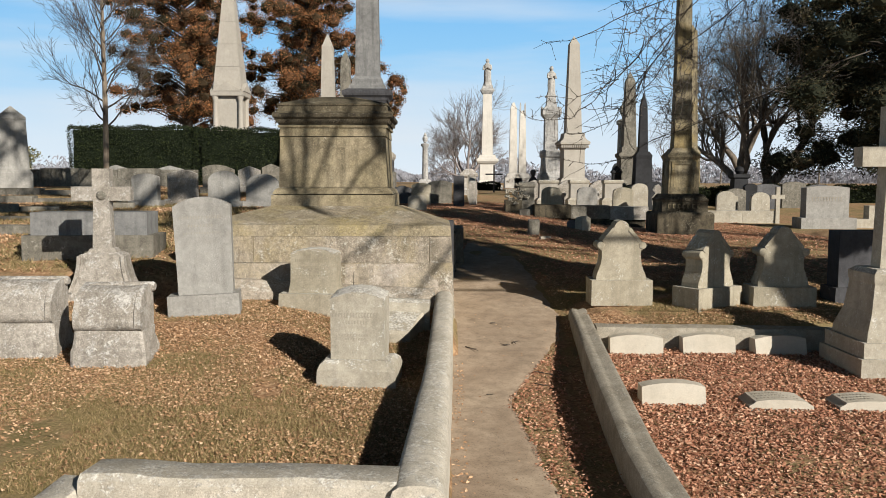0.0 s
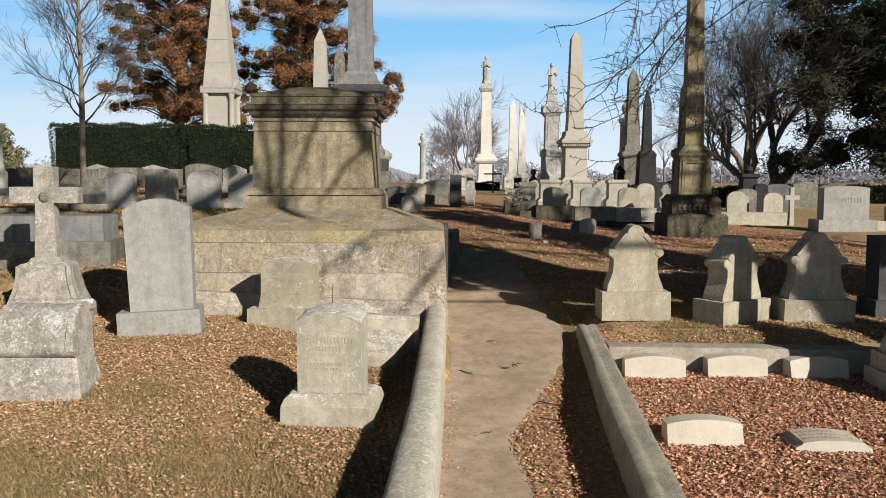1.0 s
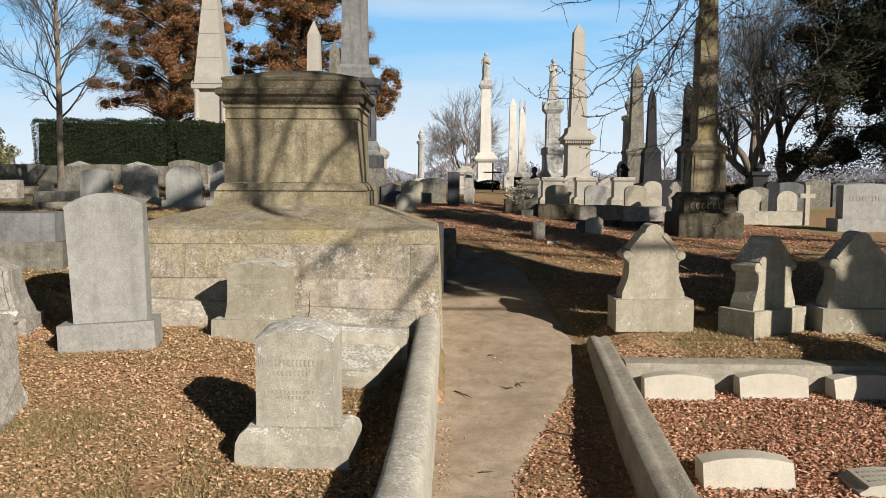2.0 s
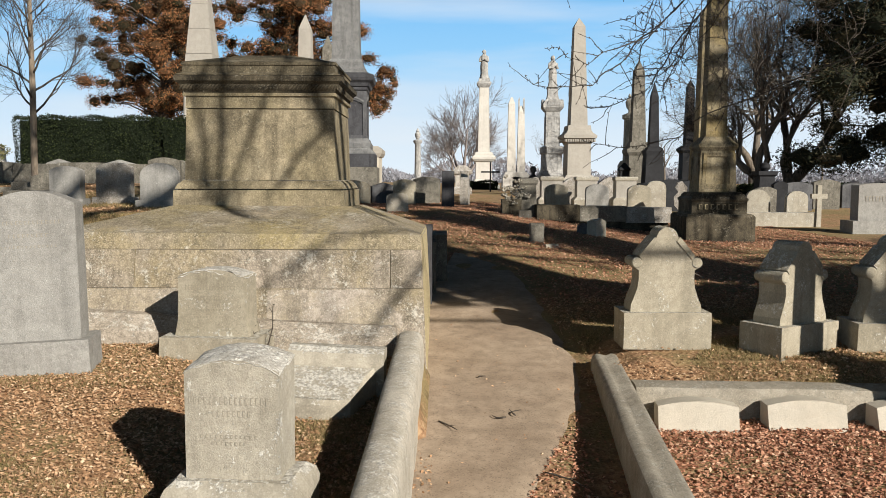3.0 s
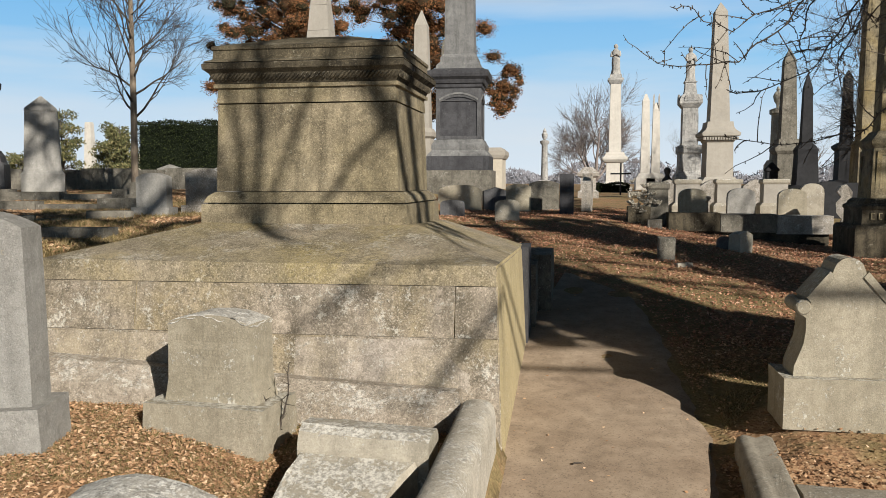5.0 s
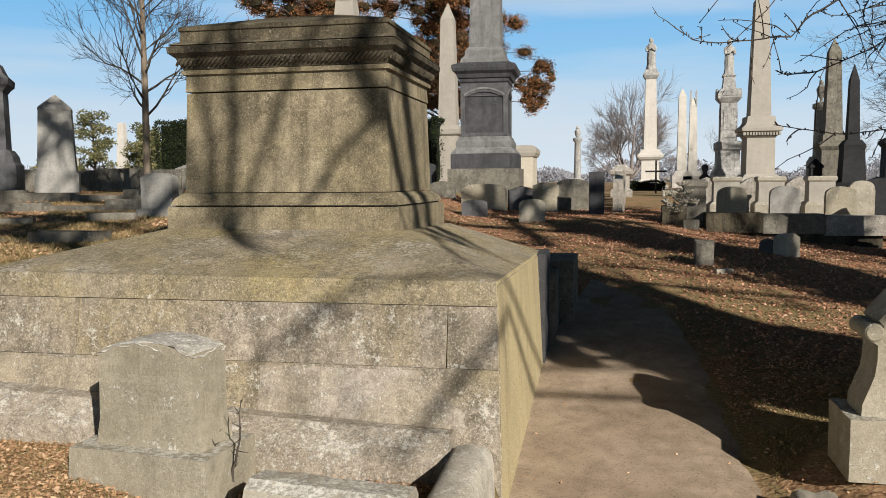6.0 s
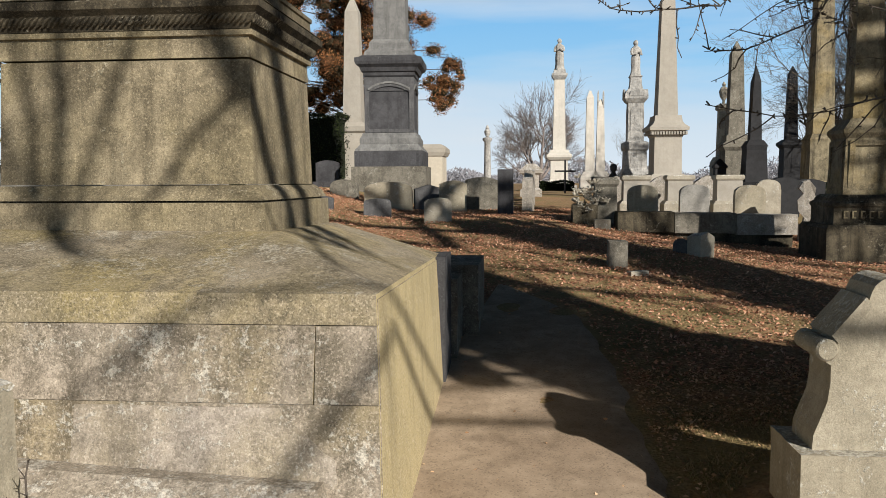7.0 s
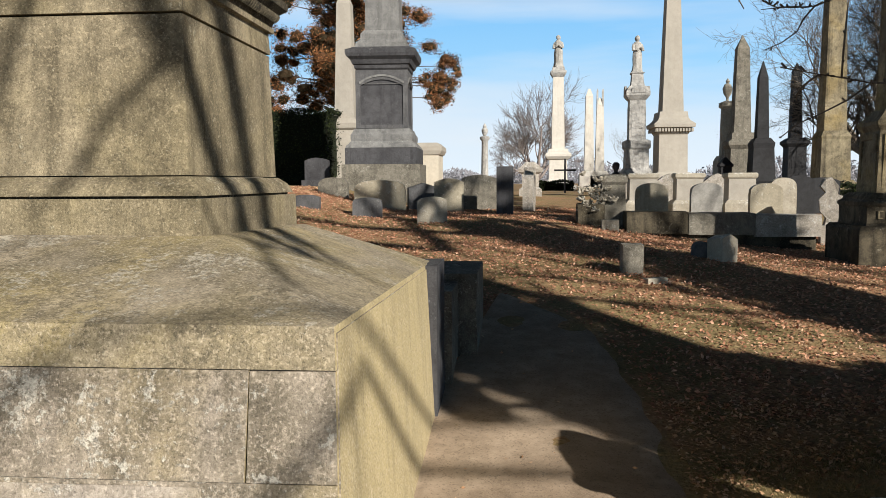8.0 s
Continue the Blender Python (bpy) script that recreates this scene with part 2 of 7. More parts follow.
def ground_material():
    m = Mat("dry_grass_and_leaves", 0.95)
    v = m.coord(vary=False)
    big = m.noise(v, 0.55, 4, 0.6)
    mid = m.noise(v, 3.5, 5, 0.65)
    leaf = m.cells(v, 38.0)
    tone = m.ramp(leaf, [(0.1, (0.22, 0.125, 0.07)), (0.45, (0.34, 0.20, 0.11)), (0.75, (0.42, 0.265, 0.15)), (0.95, (0.50, 0.35, 0.21))])
    blades = m.noise(m.coord((60, 60, 60), False), 1.0, 5, 0.7)
    grass = m.ramp(blades, [(0.3, (0.13, 0.115, 0.045)), (0.55, (0.27, 0.21, 0.10)), (0.75, (0.42, 0.33, 0.18))])
    col = m.mix(m.ramp(m.math("ADD", big, m.math("MULTIPLY", m.math("SUBTRACT", mid, 0.5), 0.8)), [(0.42, 0.0), (0.58, 0.85)]), tone, grass)
    col = m.mix(m.ramp(m.noise(v, 9, 4), [(0.55, 0.0), (0.75, 0.6)]), col, (0.07, 0.045, 0.025))
    col = m.mix(m.ramp(m.noise(v, 1.7, 6, 0.7), [(0.55, 0.0), (0.7, 0.6)]), col, (0.11, 0.105, 0.035))
    h = m.math("ADD", m.cells(v, 38.0, out="Distance"), blades)
    return m.done(col, h, 0.6, 0.012)


def path_material():
    m = Mat("worn_path", 0.92)
    v = m.coord(vary=False)
    big, mid, fine = m.noise(v, 1.2, 5, 0.6), m.noise(v, 7, 5, 0.65), m.noise(v, 160, 3, 0.7)
    col = m.mix(m.ramp(big, [(0.35, 0.0), (0.7, 1.0)]), (0.335, 0.25, 0.18), (0.50, 0.395, 0.295))
    col = m.mix(m.math("MULTIPLY", m.ramp(mid, [(0.35, 1.0), (0.6, 0.0)]), 0.45), col, (0.15, 0.11, 0.075))
    col = m.mix(m.math("MULTIPLY", m.ramp(fine, [(0.5, 0.0), (0.68, 1.0)]), 0.35), col, (0.5, 0.42, 0.32))
    grit = m.ramp(m.cells(v, 120.0), [(0.70, 0.0), (0.85, 0.4)])
    col = m.mix(grit, col, (0.11, 0.085, 0.06))
    damp = m.ramp(m.noise(v, 2.6, 6, 0.75), [(0.52, 0.0), (0.7, 0.45)])
    col = m.mix(damp, col, (0.14, 0.105, 0.075))
    return m.done(col, m.math("ADD", m.math("MULTIPLY", mid, 0.7), m.math("MULTIPLY", fine, 0.4)), 0.5, 0.012)


def leaf_material(name, stops):
    m = Mat(name, 0.8)
    return m.done(m.ramp(m.island(), stops))


GROUND_MAT, PATH_MAT = ground_material(), path_material()
LITTER_TAN = leaf_material("tan_leaf_litter", [(0.0, (0.25, 0.14, 0.075)), (0.35, (0.39, 0.235, 0.13)), (0.75, (0.52, 0.33, 0.195)), (1.0, (0.66, 0.48, 0.32))])
LITTER_RED = leaf_material("russet_leaf_litter", [(0.0, (0.26, 0.115, 0.07)), (0.4, (0.40, 0.195, 0.12)), (0.75, (0.54, 0.29, 0.185)), (1.0, (0.66, 0.44, 0.31))])
GRASS_MAT = leaf_material("dry_grass", [(0.0, (0.11, 0.10, 0.035)), (0.5, (0.25, 0.185, 0.085)), (1.0, (0.42, 0.31, 0.175))])
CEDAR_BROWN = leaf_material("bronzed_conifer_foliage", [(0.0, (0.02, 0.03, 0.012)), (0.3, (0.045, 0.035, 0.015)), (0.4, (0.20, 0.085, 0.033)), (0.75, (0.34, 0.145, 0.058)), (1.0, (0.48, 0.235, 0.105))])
# darker copy of the bronze foliage, crown shade put into its colour
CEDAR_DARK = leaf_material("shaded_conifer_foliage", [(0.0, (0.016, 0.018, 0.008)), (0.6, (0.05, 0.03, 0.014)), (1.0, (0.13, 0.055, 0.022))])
CONIFER_DARK = leaf_material("dark_conifer_foliage", [(0.0, (0.006, 0.010, 0.005)), (0.6, (0.016, 0.024, 0.010)), (1.0, (0.04, 0.045, 0.018))])
EVERGREEN_MAT = leaf_material("browned_evergreen_foliage", [(0.0, (0.010, 0.014, 0.008)), (0.6, (0.032, 0.036, 0.018)), (0.9, (0.07, 0.06, 0.03)), (1.0, (0.15, 0.11, 0.06))])
HEDGE_MAT = leaf_material("clipped_hedge_foliage", [(0.0, (0.003, 0.006, 0.002)), (0.7, (0.012, 0.019, 0.006)), (1.0, (0.045, 0.06, 0.016))])
BUSH_MAT = leaf_material("olive_shrub_foliage", [(0.0, (0.06, 0.07, 0.03)), (0.6, (0.14, 0.14, 0.06)), (1.0, (0.24, 0.21, 0.10))])


def bark_material(name, light, dark):
    m = Mat(name, 0.95)
    v = m.coord((9, 9, 1.6))
    a = m.noise(v, 1.5, 6, 0.7, 0.5)
    col = m.mix(m.ramp(a, [(0.35, 0.0), (0.65, 1.0)]), dark, light)
    return m.done(col, a, 0.7, 0.03)


BARK_GREY = bark_material("grey_bark", (0.24, 0.20, 0.16), (0.10, 0.085, 0.07))
# bark lightened to carry distance haze in its colour
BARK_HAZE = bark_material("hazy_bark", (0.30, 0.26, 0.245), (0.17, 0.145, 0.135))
BARK_DARK = bark_material("dark_bark", (0.13, 0.11, 0.09), (0.05, 0.04, 0.033))
BARK_TAN = bark_material("tan_bark", (0.30, 0.245, 0.185), (0.13, 0.10, 0.075))


# ---- builders ----
def finish(name, bm, material, smooth=False):
    me = bpy.data.meshes.new(name)
    bmesh.ops.recalc_face_normals(bm, faces=bm.faces)
    if smooth:
        for e in bm.edges:
            e.smooth = len(e.link_faces) < 2 or e.calc_face_angle() < 0.75
    bm.to_mesh(me)
    bm.free()
    me.materials.append(material)
    if smooth:
        me.polygons.foreach_set("use_smooth", [True] * len(me.polygons))
    return new(name, me)


def part(name, bm, material, parent, label="", smooth=False):
    ob = finish(name, bm, material, smooth)
    ob.parent = parent
    if label:
        tagged(ob, label)
    return ob


def thing(name, x, y, z, rz, label, category, group="", lean=(0, 0)):
    ob = new(name)
    ob.empty_display_size = 0.2
    ob.matrix_basis = pose(x, y, z, lean[0], lean[1], rz)
    return tagged(ob, label, category, group)


def raw(name, verts, faces, material, smooth=False):
    me = bpy.data.meshes.new(name)
    me.from_pydata(verts, [], faces)
    me.materials.append(material)
    if smooth:
        me.polygons.foreach_set("use_smooth", [True] * len(me.polygons))
    me.update()
    return new(name, me)


def loft(bm, rings):
    """Joins rings of equally many points, and caps both ends."""
    rows = [[bm.verts.new(p) for p in r] for r in rings]
    n = len(rows[0])
    for a, b in zip(rows, rows[1:]):
        for k in range(n):
            bm.faces.new((a[k], a[(k + 1) % n], b[(k + 1) % n], b[k]))
    bm.faces.new(rows[0][::-1])
    bm.faces.new(rows[-1])


def stack(bm, sections, cx=0.0, cy=0.0):
    """A square-plan moulded shape: (half width, half depth, height) from the bottom up."""
    loft(bm, [[(cx - hx, cy - hy, z), (cx + hx, cy - hy, z), (cx + hx, cy + hy, z), (cx - hx, cy + hy, z)] for hx, hy, z in sections])


def stacked(sections, cx=0.0, cy=0.0, bevel=0.006):
    bm = bmesh.new()
    stack(bm, sections, cx, cy)
    if bevel:
        soften(bm, bevel)
    return bm


def soften(bm, width, segments=2, sharp=35):
    edges = [e for e in bm.edges if len(e.link_faces) == 2 and e.calc_face_angle(0) > radians(sharp)]
    bmesh.ops.bevel(bm, geom=edges, offset=width, segments=segments, affect="EDGES", clamp_overlap=True)


def worn(bm, amount, scale=6.0, cuts=0, seed=0.0):
    """Makes faces and edges uneven."""
    if cuts:
        bmesh.ops.subdivide_edges(bm, edges=[e for e in bm.edges if e.calc_length() > 0.06], cuts=cuts, use_grid_fill=True)
    for v in bm.verts:
        v.co += noise.noise_vector(v.co * scale + Vector((seed, seed * 2, seed))) * amount


def box(x0, x1, y0, y1, z0, z1, bevel=0.008):
    bm = bmesh.new()
    loft(bm, [[(x0, y0, z), (x1, y0, z), (x1, y1, z), (x0, y1, z)] for z in (z0, z1)])
    if bevel:
        soften(bm, bevel)
    return bm


def rough_box(x0, x1, y0, y1, z0, z1, seed=0.0, amount=0.008):
    bm = box(x0, x1, y0, y1, z0, z1, 0.012)
    worn(bm, amount, 9.0, 2, seed)
    return bm


def tablet(outline, y0, y1, bevel=0.008):
    """An upright slab cut to an outline of (x, z)."""
    bm = bmesh.new()
    loft(bm, [[(x, y, z) for x, z in outline] for y in (y0, y1)])
    if bevel:
        soften(bm, bevel, 2, 50)
    return bm


def turned(profile, n=20, cx=0.0, cy=0.0):
    bm = bmesh.new()
    loft(bm, [[(cx + r * math.cos(2 * math.pi * k / n), cy + r * math.sin(2 * math.pi * k / n), z) for k in range(n)] for r, z in profile])
    return bm


def arch(w, z0, z1, rise, n=9):
    """Outline with straight sides and a curved head."""
    top = [(w * math.cos(math.pi * k / n) / 2, z1 - rise + rise * math.sin(math.pi * k / n)) for k in range(n + 1)]
    return [(-w / 2, z0), (w / 2, z0)] + top


def segment_head(w, z0, z1, rise, n=10):
    """Outline with a shallow curved head meeting the sides at a corner."""
    top = [(w / 2 - w * k / n, z1 - rise * (2 * k / n - 1) ** 2) for k in range(n + 1)]
    return [(-w / 2, z0), (w / 2, z0)] + top


def bars(parent, material, rows, y, name="inscription", depth=0.003, label="worn incised lines of lettering"):
    """Unreadable or private lettering, as short bars: rows of (centre x, z, width, height, count)."""
    bm = bmesh.new()
    for cx, z, w, h, n in rows:
        step = w / n
        for k in range(n):
            x0 = cx - w / 2 + k * step
            for f0, f1, g0, g1 in ((0.0, 0.16, -0.5, 0.5), (0.16, 0.52, 0.36, 0.5), (0.16, 0.46, -0.5, -0.37)):
                loft(bm, [[(x0 + step * f0, yy, z + h * g0), (x0 + step * f1, yy, z + h * g0), (x0 + step * f1, yy, z + h * g1), (x0 + step * f0, yy, z + h * g1)] for yy in (y - depth, y + 0.002)])
    return tagged(part(name, bm, material, parent, label), kind="stuff")


class Tubes:
    """Gathers branches as tapered tubes."""

    def __init__(self):
        self.v, self.f = [], []

    def add(self, pts, radii, sides=5):
        start = len(self.v)
        for k, p in enumerate(pts):
            a, b = pts[max(0, k - 1)], pts[min(len(pts) - 1, k + 1)]
            d = (b - a).normalized() if (b - a).length > 1e-6 else Vector((0, 0, 1))
            u = d.orthogonal().normalized()
            w = d.cross(u)
            for s in range(sides):
                ang = 2 * math.pi * s / sides
                self.v.append(p + (u * math.cos(ang) + w * math.sin(ang)) * radii[k])
        for k in range(len(pts) - 1):
            for s in range(sides):
                a, b = start + k * sides + s, start + k * sides + (s + 1) % sides
                self.f.append((a, b, b + sides, a + sides))
        self.f.append(tuple(start + s for s in range(sides))[::-1])
        self.f.append(tuple(start + (len(pts) - 1) * sides + s for s in range(sides)))

    def object(self, name, material, parent=None):
        ob = raw(name, self.v, self.f, material, True)
        ob.parent = parent
        return ob


def wander(rng, p, d, length, steps, bend, rise):
    pts = [p.copy()]
    for _ in range(steps):
        d = (d + Vector((rng.gauss(0, bend), rng.gauss(0, bend), rng.gauss(0, bend) + rise))).normalized()
        p = p + d * (length / steps)
        pts.append(p.copy())
    return pts, d


def grow(rng, bins, p, d, length, r, level, top, spread, rise=0.05, bend=0.16, kids=(5, 6, 6, 4), thin=0.003):
    """One limb and what grows from it; bins hold the tubes by level."""
    steps = 7 if level == 0 else 5 if level < 3 else 3
    pts, _ = wander(rng, p, d, length, steps, bend if level else bend * 0.2, rise)
    radii = [max(thin * 0.8, r * (1 - 0.75 * k / steps)) for k in range(steps + 1)]
    if level == 1:
        bins[1].append(Tubes())
    (bins[0] if level == 0 else bins[1][-1] if level == 1 else bins[2]).add(pts, radii, (8, 6, 4, 3, 3)[min(level, 4)])
    if level >= top:
        return
    for k in range(kids[min(level, len(kids) - 1)]):
        f = rng.uniform(0.3 if level else 0.38, 1.0)
        i = min(steps - 1, int(f * steps))
        q = pts[i].lerp(pts[i + 1], f * steps - i)
        along = (pts[i + 1] - pts[i]).normalized()
        side = along.orthogonal().normalized()
        side.rotate(Matrix.Rotation(rng.uniform(0, 2 * math.pi), 3, along))
        dd = (along + side * spread * rng.uniform(0.6, 1.3)).normalized()
        grow(rng, bins, q, dd, length * rng.uniform(0.42, 0.68), max(thin, r * (1 - 0.7 * f) * 0.6), level + 1, top, spread, rise, bend, kids, thin)


def bare_tree(name, x, y, z, height, radius, seed, material, label, top=4, spread=0.8, rise=0.05, lean=(0, 0), kids=(7, 6, 6, 4)):
    rng = random.Random(seed)
    tree = thing(name, x, y, z - 0.05, 0, label, "tree")
    bins = [Tubes(), [], Tubes()]
    grow(rng, bins, Vector((0, 0, 0)), Vector((lean[0], lean[1], 1)).normalized(), height * 0.62, radius, 0, top, spread, rise, 0.16, kids)
    bins[0].add([Vector((0, 0, -0.1)), Vector((0, 0, 0.12)), Vector((lean[0] * 0.4, lean[1] * 0.4, 0.45))], [radius * 1.7, radius * 1.3, radius * 1.02], 10)
    tree_parts(bins, material, tree)
    return tree


def stemmed_tree(name, x, y, z, stems, seed, material, label, spread, rise, bend, kids, thin, trunk=0.6):
    """A bare tree that forks low into several stems: (dx, dy, dz, length, radius)."""
    rng = random.Random(seed)
    tree = thing(name, x, y, z - 0.05, 0, label, "tree")
    bins = [Tubes(), [], Tubes()]
    fat = max(s[4] for s in stems)
    bins[0].add([Vector((0, 0, -0.1)), Vector((0, 0, 0.15)), Vector((0, 0, trunk)), Vector((0, 0, trunk + 0.25))], [fat * 1.9, fat * 1.5, fat * 1.25, fat * 0.7], 10)
    for dx, dy, dz, length, r in stems:
        grow(rng, bins, Vector((0, 0, trunk * 0.9)), Vector((dx, dy, dz)).normalized(), length, r, 1, len(kids), spread, rise, bend, kids, thin)
    tree_parts(bins, material, tree)
    return tree


def tree_parts(bins, material, tree, bark=None):
    bins[0].object("trunk", bark or material, tree)
    for limb in bins[1]:
        limb.object("limb", material, tree)
    if bins[2].v:
        tagged(bins[2].object("twig_spray", material, tree), kind="stuff")


def leaves(name, centres, size, seed, material, parent=None, flat=0.0, shape=0.5):
    """Many small folded leaf blades at the given centres."""
    rs = np.random.RandomState(seed)
    c = np.asarray(centres, dtype=float)
    n = len(c)
    a = rs.normal(size=(n, 3))
    a[:, 2] *= 1 - flat
    a /= np.linalg.norm(a, axis=1)[:, None]
    b = rs.normal(size=(n, 3))
    b[:, 2] *= 1 - flat
    b -= a * np.sum(a * b, axis=1)[:, None]
    b /= np.linalg.norm(b, axis=1)[:, None]
    up = np.cross(a, b)
    s = (size * rs.uniform(0.55, 1.35, n))[:, None]
    tips = np.stack([c - a * s * 0.5, c + b * s * shape * 0.5 + up * s * 0.12, c + a * s * 0.5, c - b * s * shape * 0.5 + up * s * 0.12], axis=1)
    verts = tips.reshape(-1, 3)
    base = np.arange(n) * 4
    faces = np.concatenate([np.stack([base, base + 1, base + 2], 1), np.stack([base, base + 2, base + 3], 1)])
    ob = raw(name, verts.tolist(), faces.tolist(), material)
    ob.parent = parent
    return ob


# ---- ground ----
def smooth01(v):
    v = min(1.0, max(0.0, v))
    return v * v * (3 - 2 * v)


def kerb_left(y):
    return 0.0 + 0.022 * (y - 4.0)


def kerb_right(y):
    return 1.19 + 0.078 * (y - 4.9)


def path_z(y):
    return float(np.interp(y, [0, 5, 7, 8, 9, 11.4, 15, 18, 22, 30, 60], [-0.17, -0.17, -0.14, -0.04, 0.05, 0.27, 0.72, 0.98, 1.05, 1.12, 1.15]))


def terrain(x, y):
    left = float(np.interp(y, [8, 9.4, 11, 13, 16, 18, 20, 22, 30, 60], [0.33, 0.7, 0.84, 0.95, 1.08, 1.13, 1.36, 1.42, 1.45, 1.3]))
    mid = path_z(y)
    right = float(np.interp(y, [8.5, 9.5, 12, 15, 17.5, 20, 30, 60], [0.19, 0.22, 0.36, 0.56, 0.57, 0.6, 0.95, 1.15]))
    a = smooth01((-1.2 - x) / 2.2)
    b = smooth01((x - 1.3 + 1.3 * smooth01((y - 15.0) / 3.0)) / (0.5 + max(0.0, y - 9.5) * 0.5))
    return left * a + (mid * (1 - b) + right * b) * (1 - a)


def ground_z(x, y):
    if y > 8.9:
        return terrain(x, y)
    if x < kerb_left(y):
        near = float(np.interp(y, [0, 4.4, 5.6, 6.5, 7.8, 8.9], [-0.1, 0.02, 0.06, 0.10, 0.29, 0.33]))
        near -= float(np.interp(y, [6.4, 7.2, 7.75, 8.3, 8.72], [0.07, 0.13, 0.21, 0.15, 0.08])) * smooth01((x + 1.7) / 1.0)
        near += 0.25 * smooth01((-2.6 - x) / 2) * smooth01((y - 7.2) / 1.7)
        return near
    if x < kerb_right(y):
        return path_z(y)
    if y > 8.45:
        return float(np.interp(y, [8.45, 8.62, 8.9], [0.03, 0.11, 0.18]))
    return float(np.interp(y, [0, 5, 7, 8.4], [-0.2, -0.19, -0.15, -0.11])) - 0.02 * smooth01((x - 2) / 2)


def axis_steps(parts):
    out = []
    for a, b, n in parts:
        out += [a + (b - a) * k / n for k in range(n)]
    return out + [parts[-1][1]]


xs = axis_steps([(-700, -120, 6), (-120, -30, 9), (-30, -6, 30), (-6, 6.5, 150), (6.5, 30, 30), (30, 120, 9), (120, 700, 6)])
ys = axis_steps([(-300, -40, 5), (-40, 0, 10), (0, 3, 15), (3, 14, 140), (14, 30, 60), (30, 120, 30), (120, 900, 8)])
g_verts = [(x, y, ground_z(x, y) + (0.012 * noise.noise(Vector((x * 2.2, y * 2.2, 0))) + 0.02 * noise.noise(Vector((x * 0.6, y * 0.6, 3))) if abs(x) < 40 else 0)) for y in ys for x in xs]
nx = len(xs)
g_faces = [(j * nx + i, j * nx + i + 1, (j + 1) * nx + i + 1, (j + 1) * nx + i) for j in range(len(ys) - 1) for i in range(nx - 1)]
ground = tagged(raw("ground", g_verts, g_faces, GROUND_MAT, True), "dry winter lawn strewn with brown leaves", "ground", kind="structure")


def path_edges(y):
    lo = float(np.interp(y, [0, 8.5, 8.9, 11.5, 13.75], [-0.16, -0.06, 0.0, 0.1, 0.40]))
    hi = float(np.interp(y, [0, 3.5, 4.5, 5.6, 6.6, 7.4, 8.4, 9.5, 11.5, 12.8, 13.75], [0.8, 0.76, 0.70, 0.61, 0.57, 0.86, 1.22, 1.3, 1.27, 1.12, 0.45]))
    return lo, hi + 0.05 * noise.noise(Vector((0, y * 2.3, 5))) + 0.03 * noise.noise(Vector((0, y * 8, 9)))


p_rows = axis_steps([(-2, 13.75, 156)])
p_verts, p_faces, PN = [], [], 12
for y in p_rows:
    lo, hi = path_edges(y)
    for k in range(PN + 1):
        x = lo + (hi - lo) * k / PN
        p_verts.append((x, y, path_z(y) + 0.016 + 0.006 * noise.noise(Vector((x * 3, y * 3, 7))) - (0.02 if k == PN else 0)))
for j in range(len(p_rows) - 1):
    for k in range(PN):
        a = j * (PN + 1) + k
        p_faces.append((a, a + 1, a + PN + 2, a + PN + 1))
tagged(raw("path", p_verts, p_faces, PATH_MAT, True), "worn brown cement path with twigs and grit", "path", kind="structure")


# ---- kerbs ----
def kerb_run(name, material, label, points, profile, segments=14, flare=0.0):
    """A stone edging swept along points with a (side, height) profile, wider by flare where it starts."""
    bm = bmesh.new()
    rings = []
    for k in range(segments + 1):
        f = k / segments * (len(points) - 1)
        i = min(len(points) - 2, int(f))
        a, b = Vector(points[i]), Vector(points[i + 1])
        c = a.lerp(b, f - i)
        d = (b - a).normalized()
        s = Vector((d.y, -d.x, 0)).normalized()
        wide = 1 + flare * max(0.0, 1 - 2 * k / segments)
        rings.append([c + s * u * wide + Vector((0, 0, h)) for u, h in profile])
    loft(bm, rings)
    worn(bm, 0.006, 5.0)
    ob = finish(name, bm, material, True)
    return tagged(ob, label, "kerb", kind="structure")


kerb_run("kerb_left", KERB_STONE, "pale granite kerb with a rounded inner edge", [(-0.075, 3.75, 0.19), (-0.005, 6.0, 0.29), (0.035, 8.78, 0.425)],
         [(-0.105, -0.55), (-0.107, -0.06), (-0.099, -0.026), (-0.078, -0.006), (-0.04, 0.003), (0.015, 0.002), (0.05, -0.008), (0.074, -0.035), (0.084, -0.085), (0.09, -0.55)], 22, 0.35)
kerb_run("kerb_front", KERB_STONE, "pale granite kerb closing the plot", [(-1.70, 3.99, 0.195), (-1.5, 3.97, 0.205), (-1.2, 3.94, 0.19), (-0.7, 3.945, 0.195), (-0.19, 3.92, 0.186)],
         [(-0.14, -0.4), (-0.145, -0.03), (-0.11, 0.0), (0.10, 0.0), (0.13, -0.03), (0.135, -0.4)])
kerb_run("kerb_return", KERB_STONE, "rounded kerb end beside the plot entrance", [(-1.78, 4.02, 0.14), (-1.86, 3.7, 0.08), (-1.92, 3.0, 0.03)],
         [(-0.12, -0.4), (-0.12, -0.04), (-0.08, 0.0), (0.08, 0.0), (0.12, -0.04), (0.12, -0.4)])
kerb_run("kerb_right", KERB_DARK, "grey stone kerb with a rolled top", [(1.16, 3.4, 0.02), (1.20, 4.9, 0.05), (1.505, 9.15, 0.195)],
         [(-0.11, -0.45), (-0.11, -0.06), (-0.10, -0.025), (-0.065, -0.005), (-0.03, -0.012), (0.0, -0.02), (0.045, -0.002), (0.08, -0.012), (0.10, -0.05), (0.10, -0.45)])
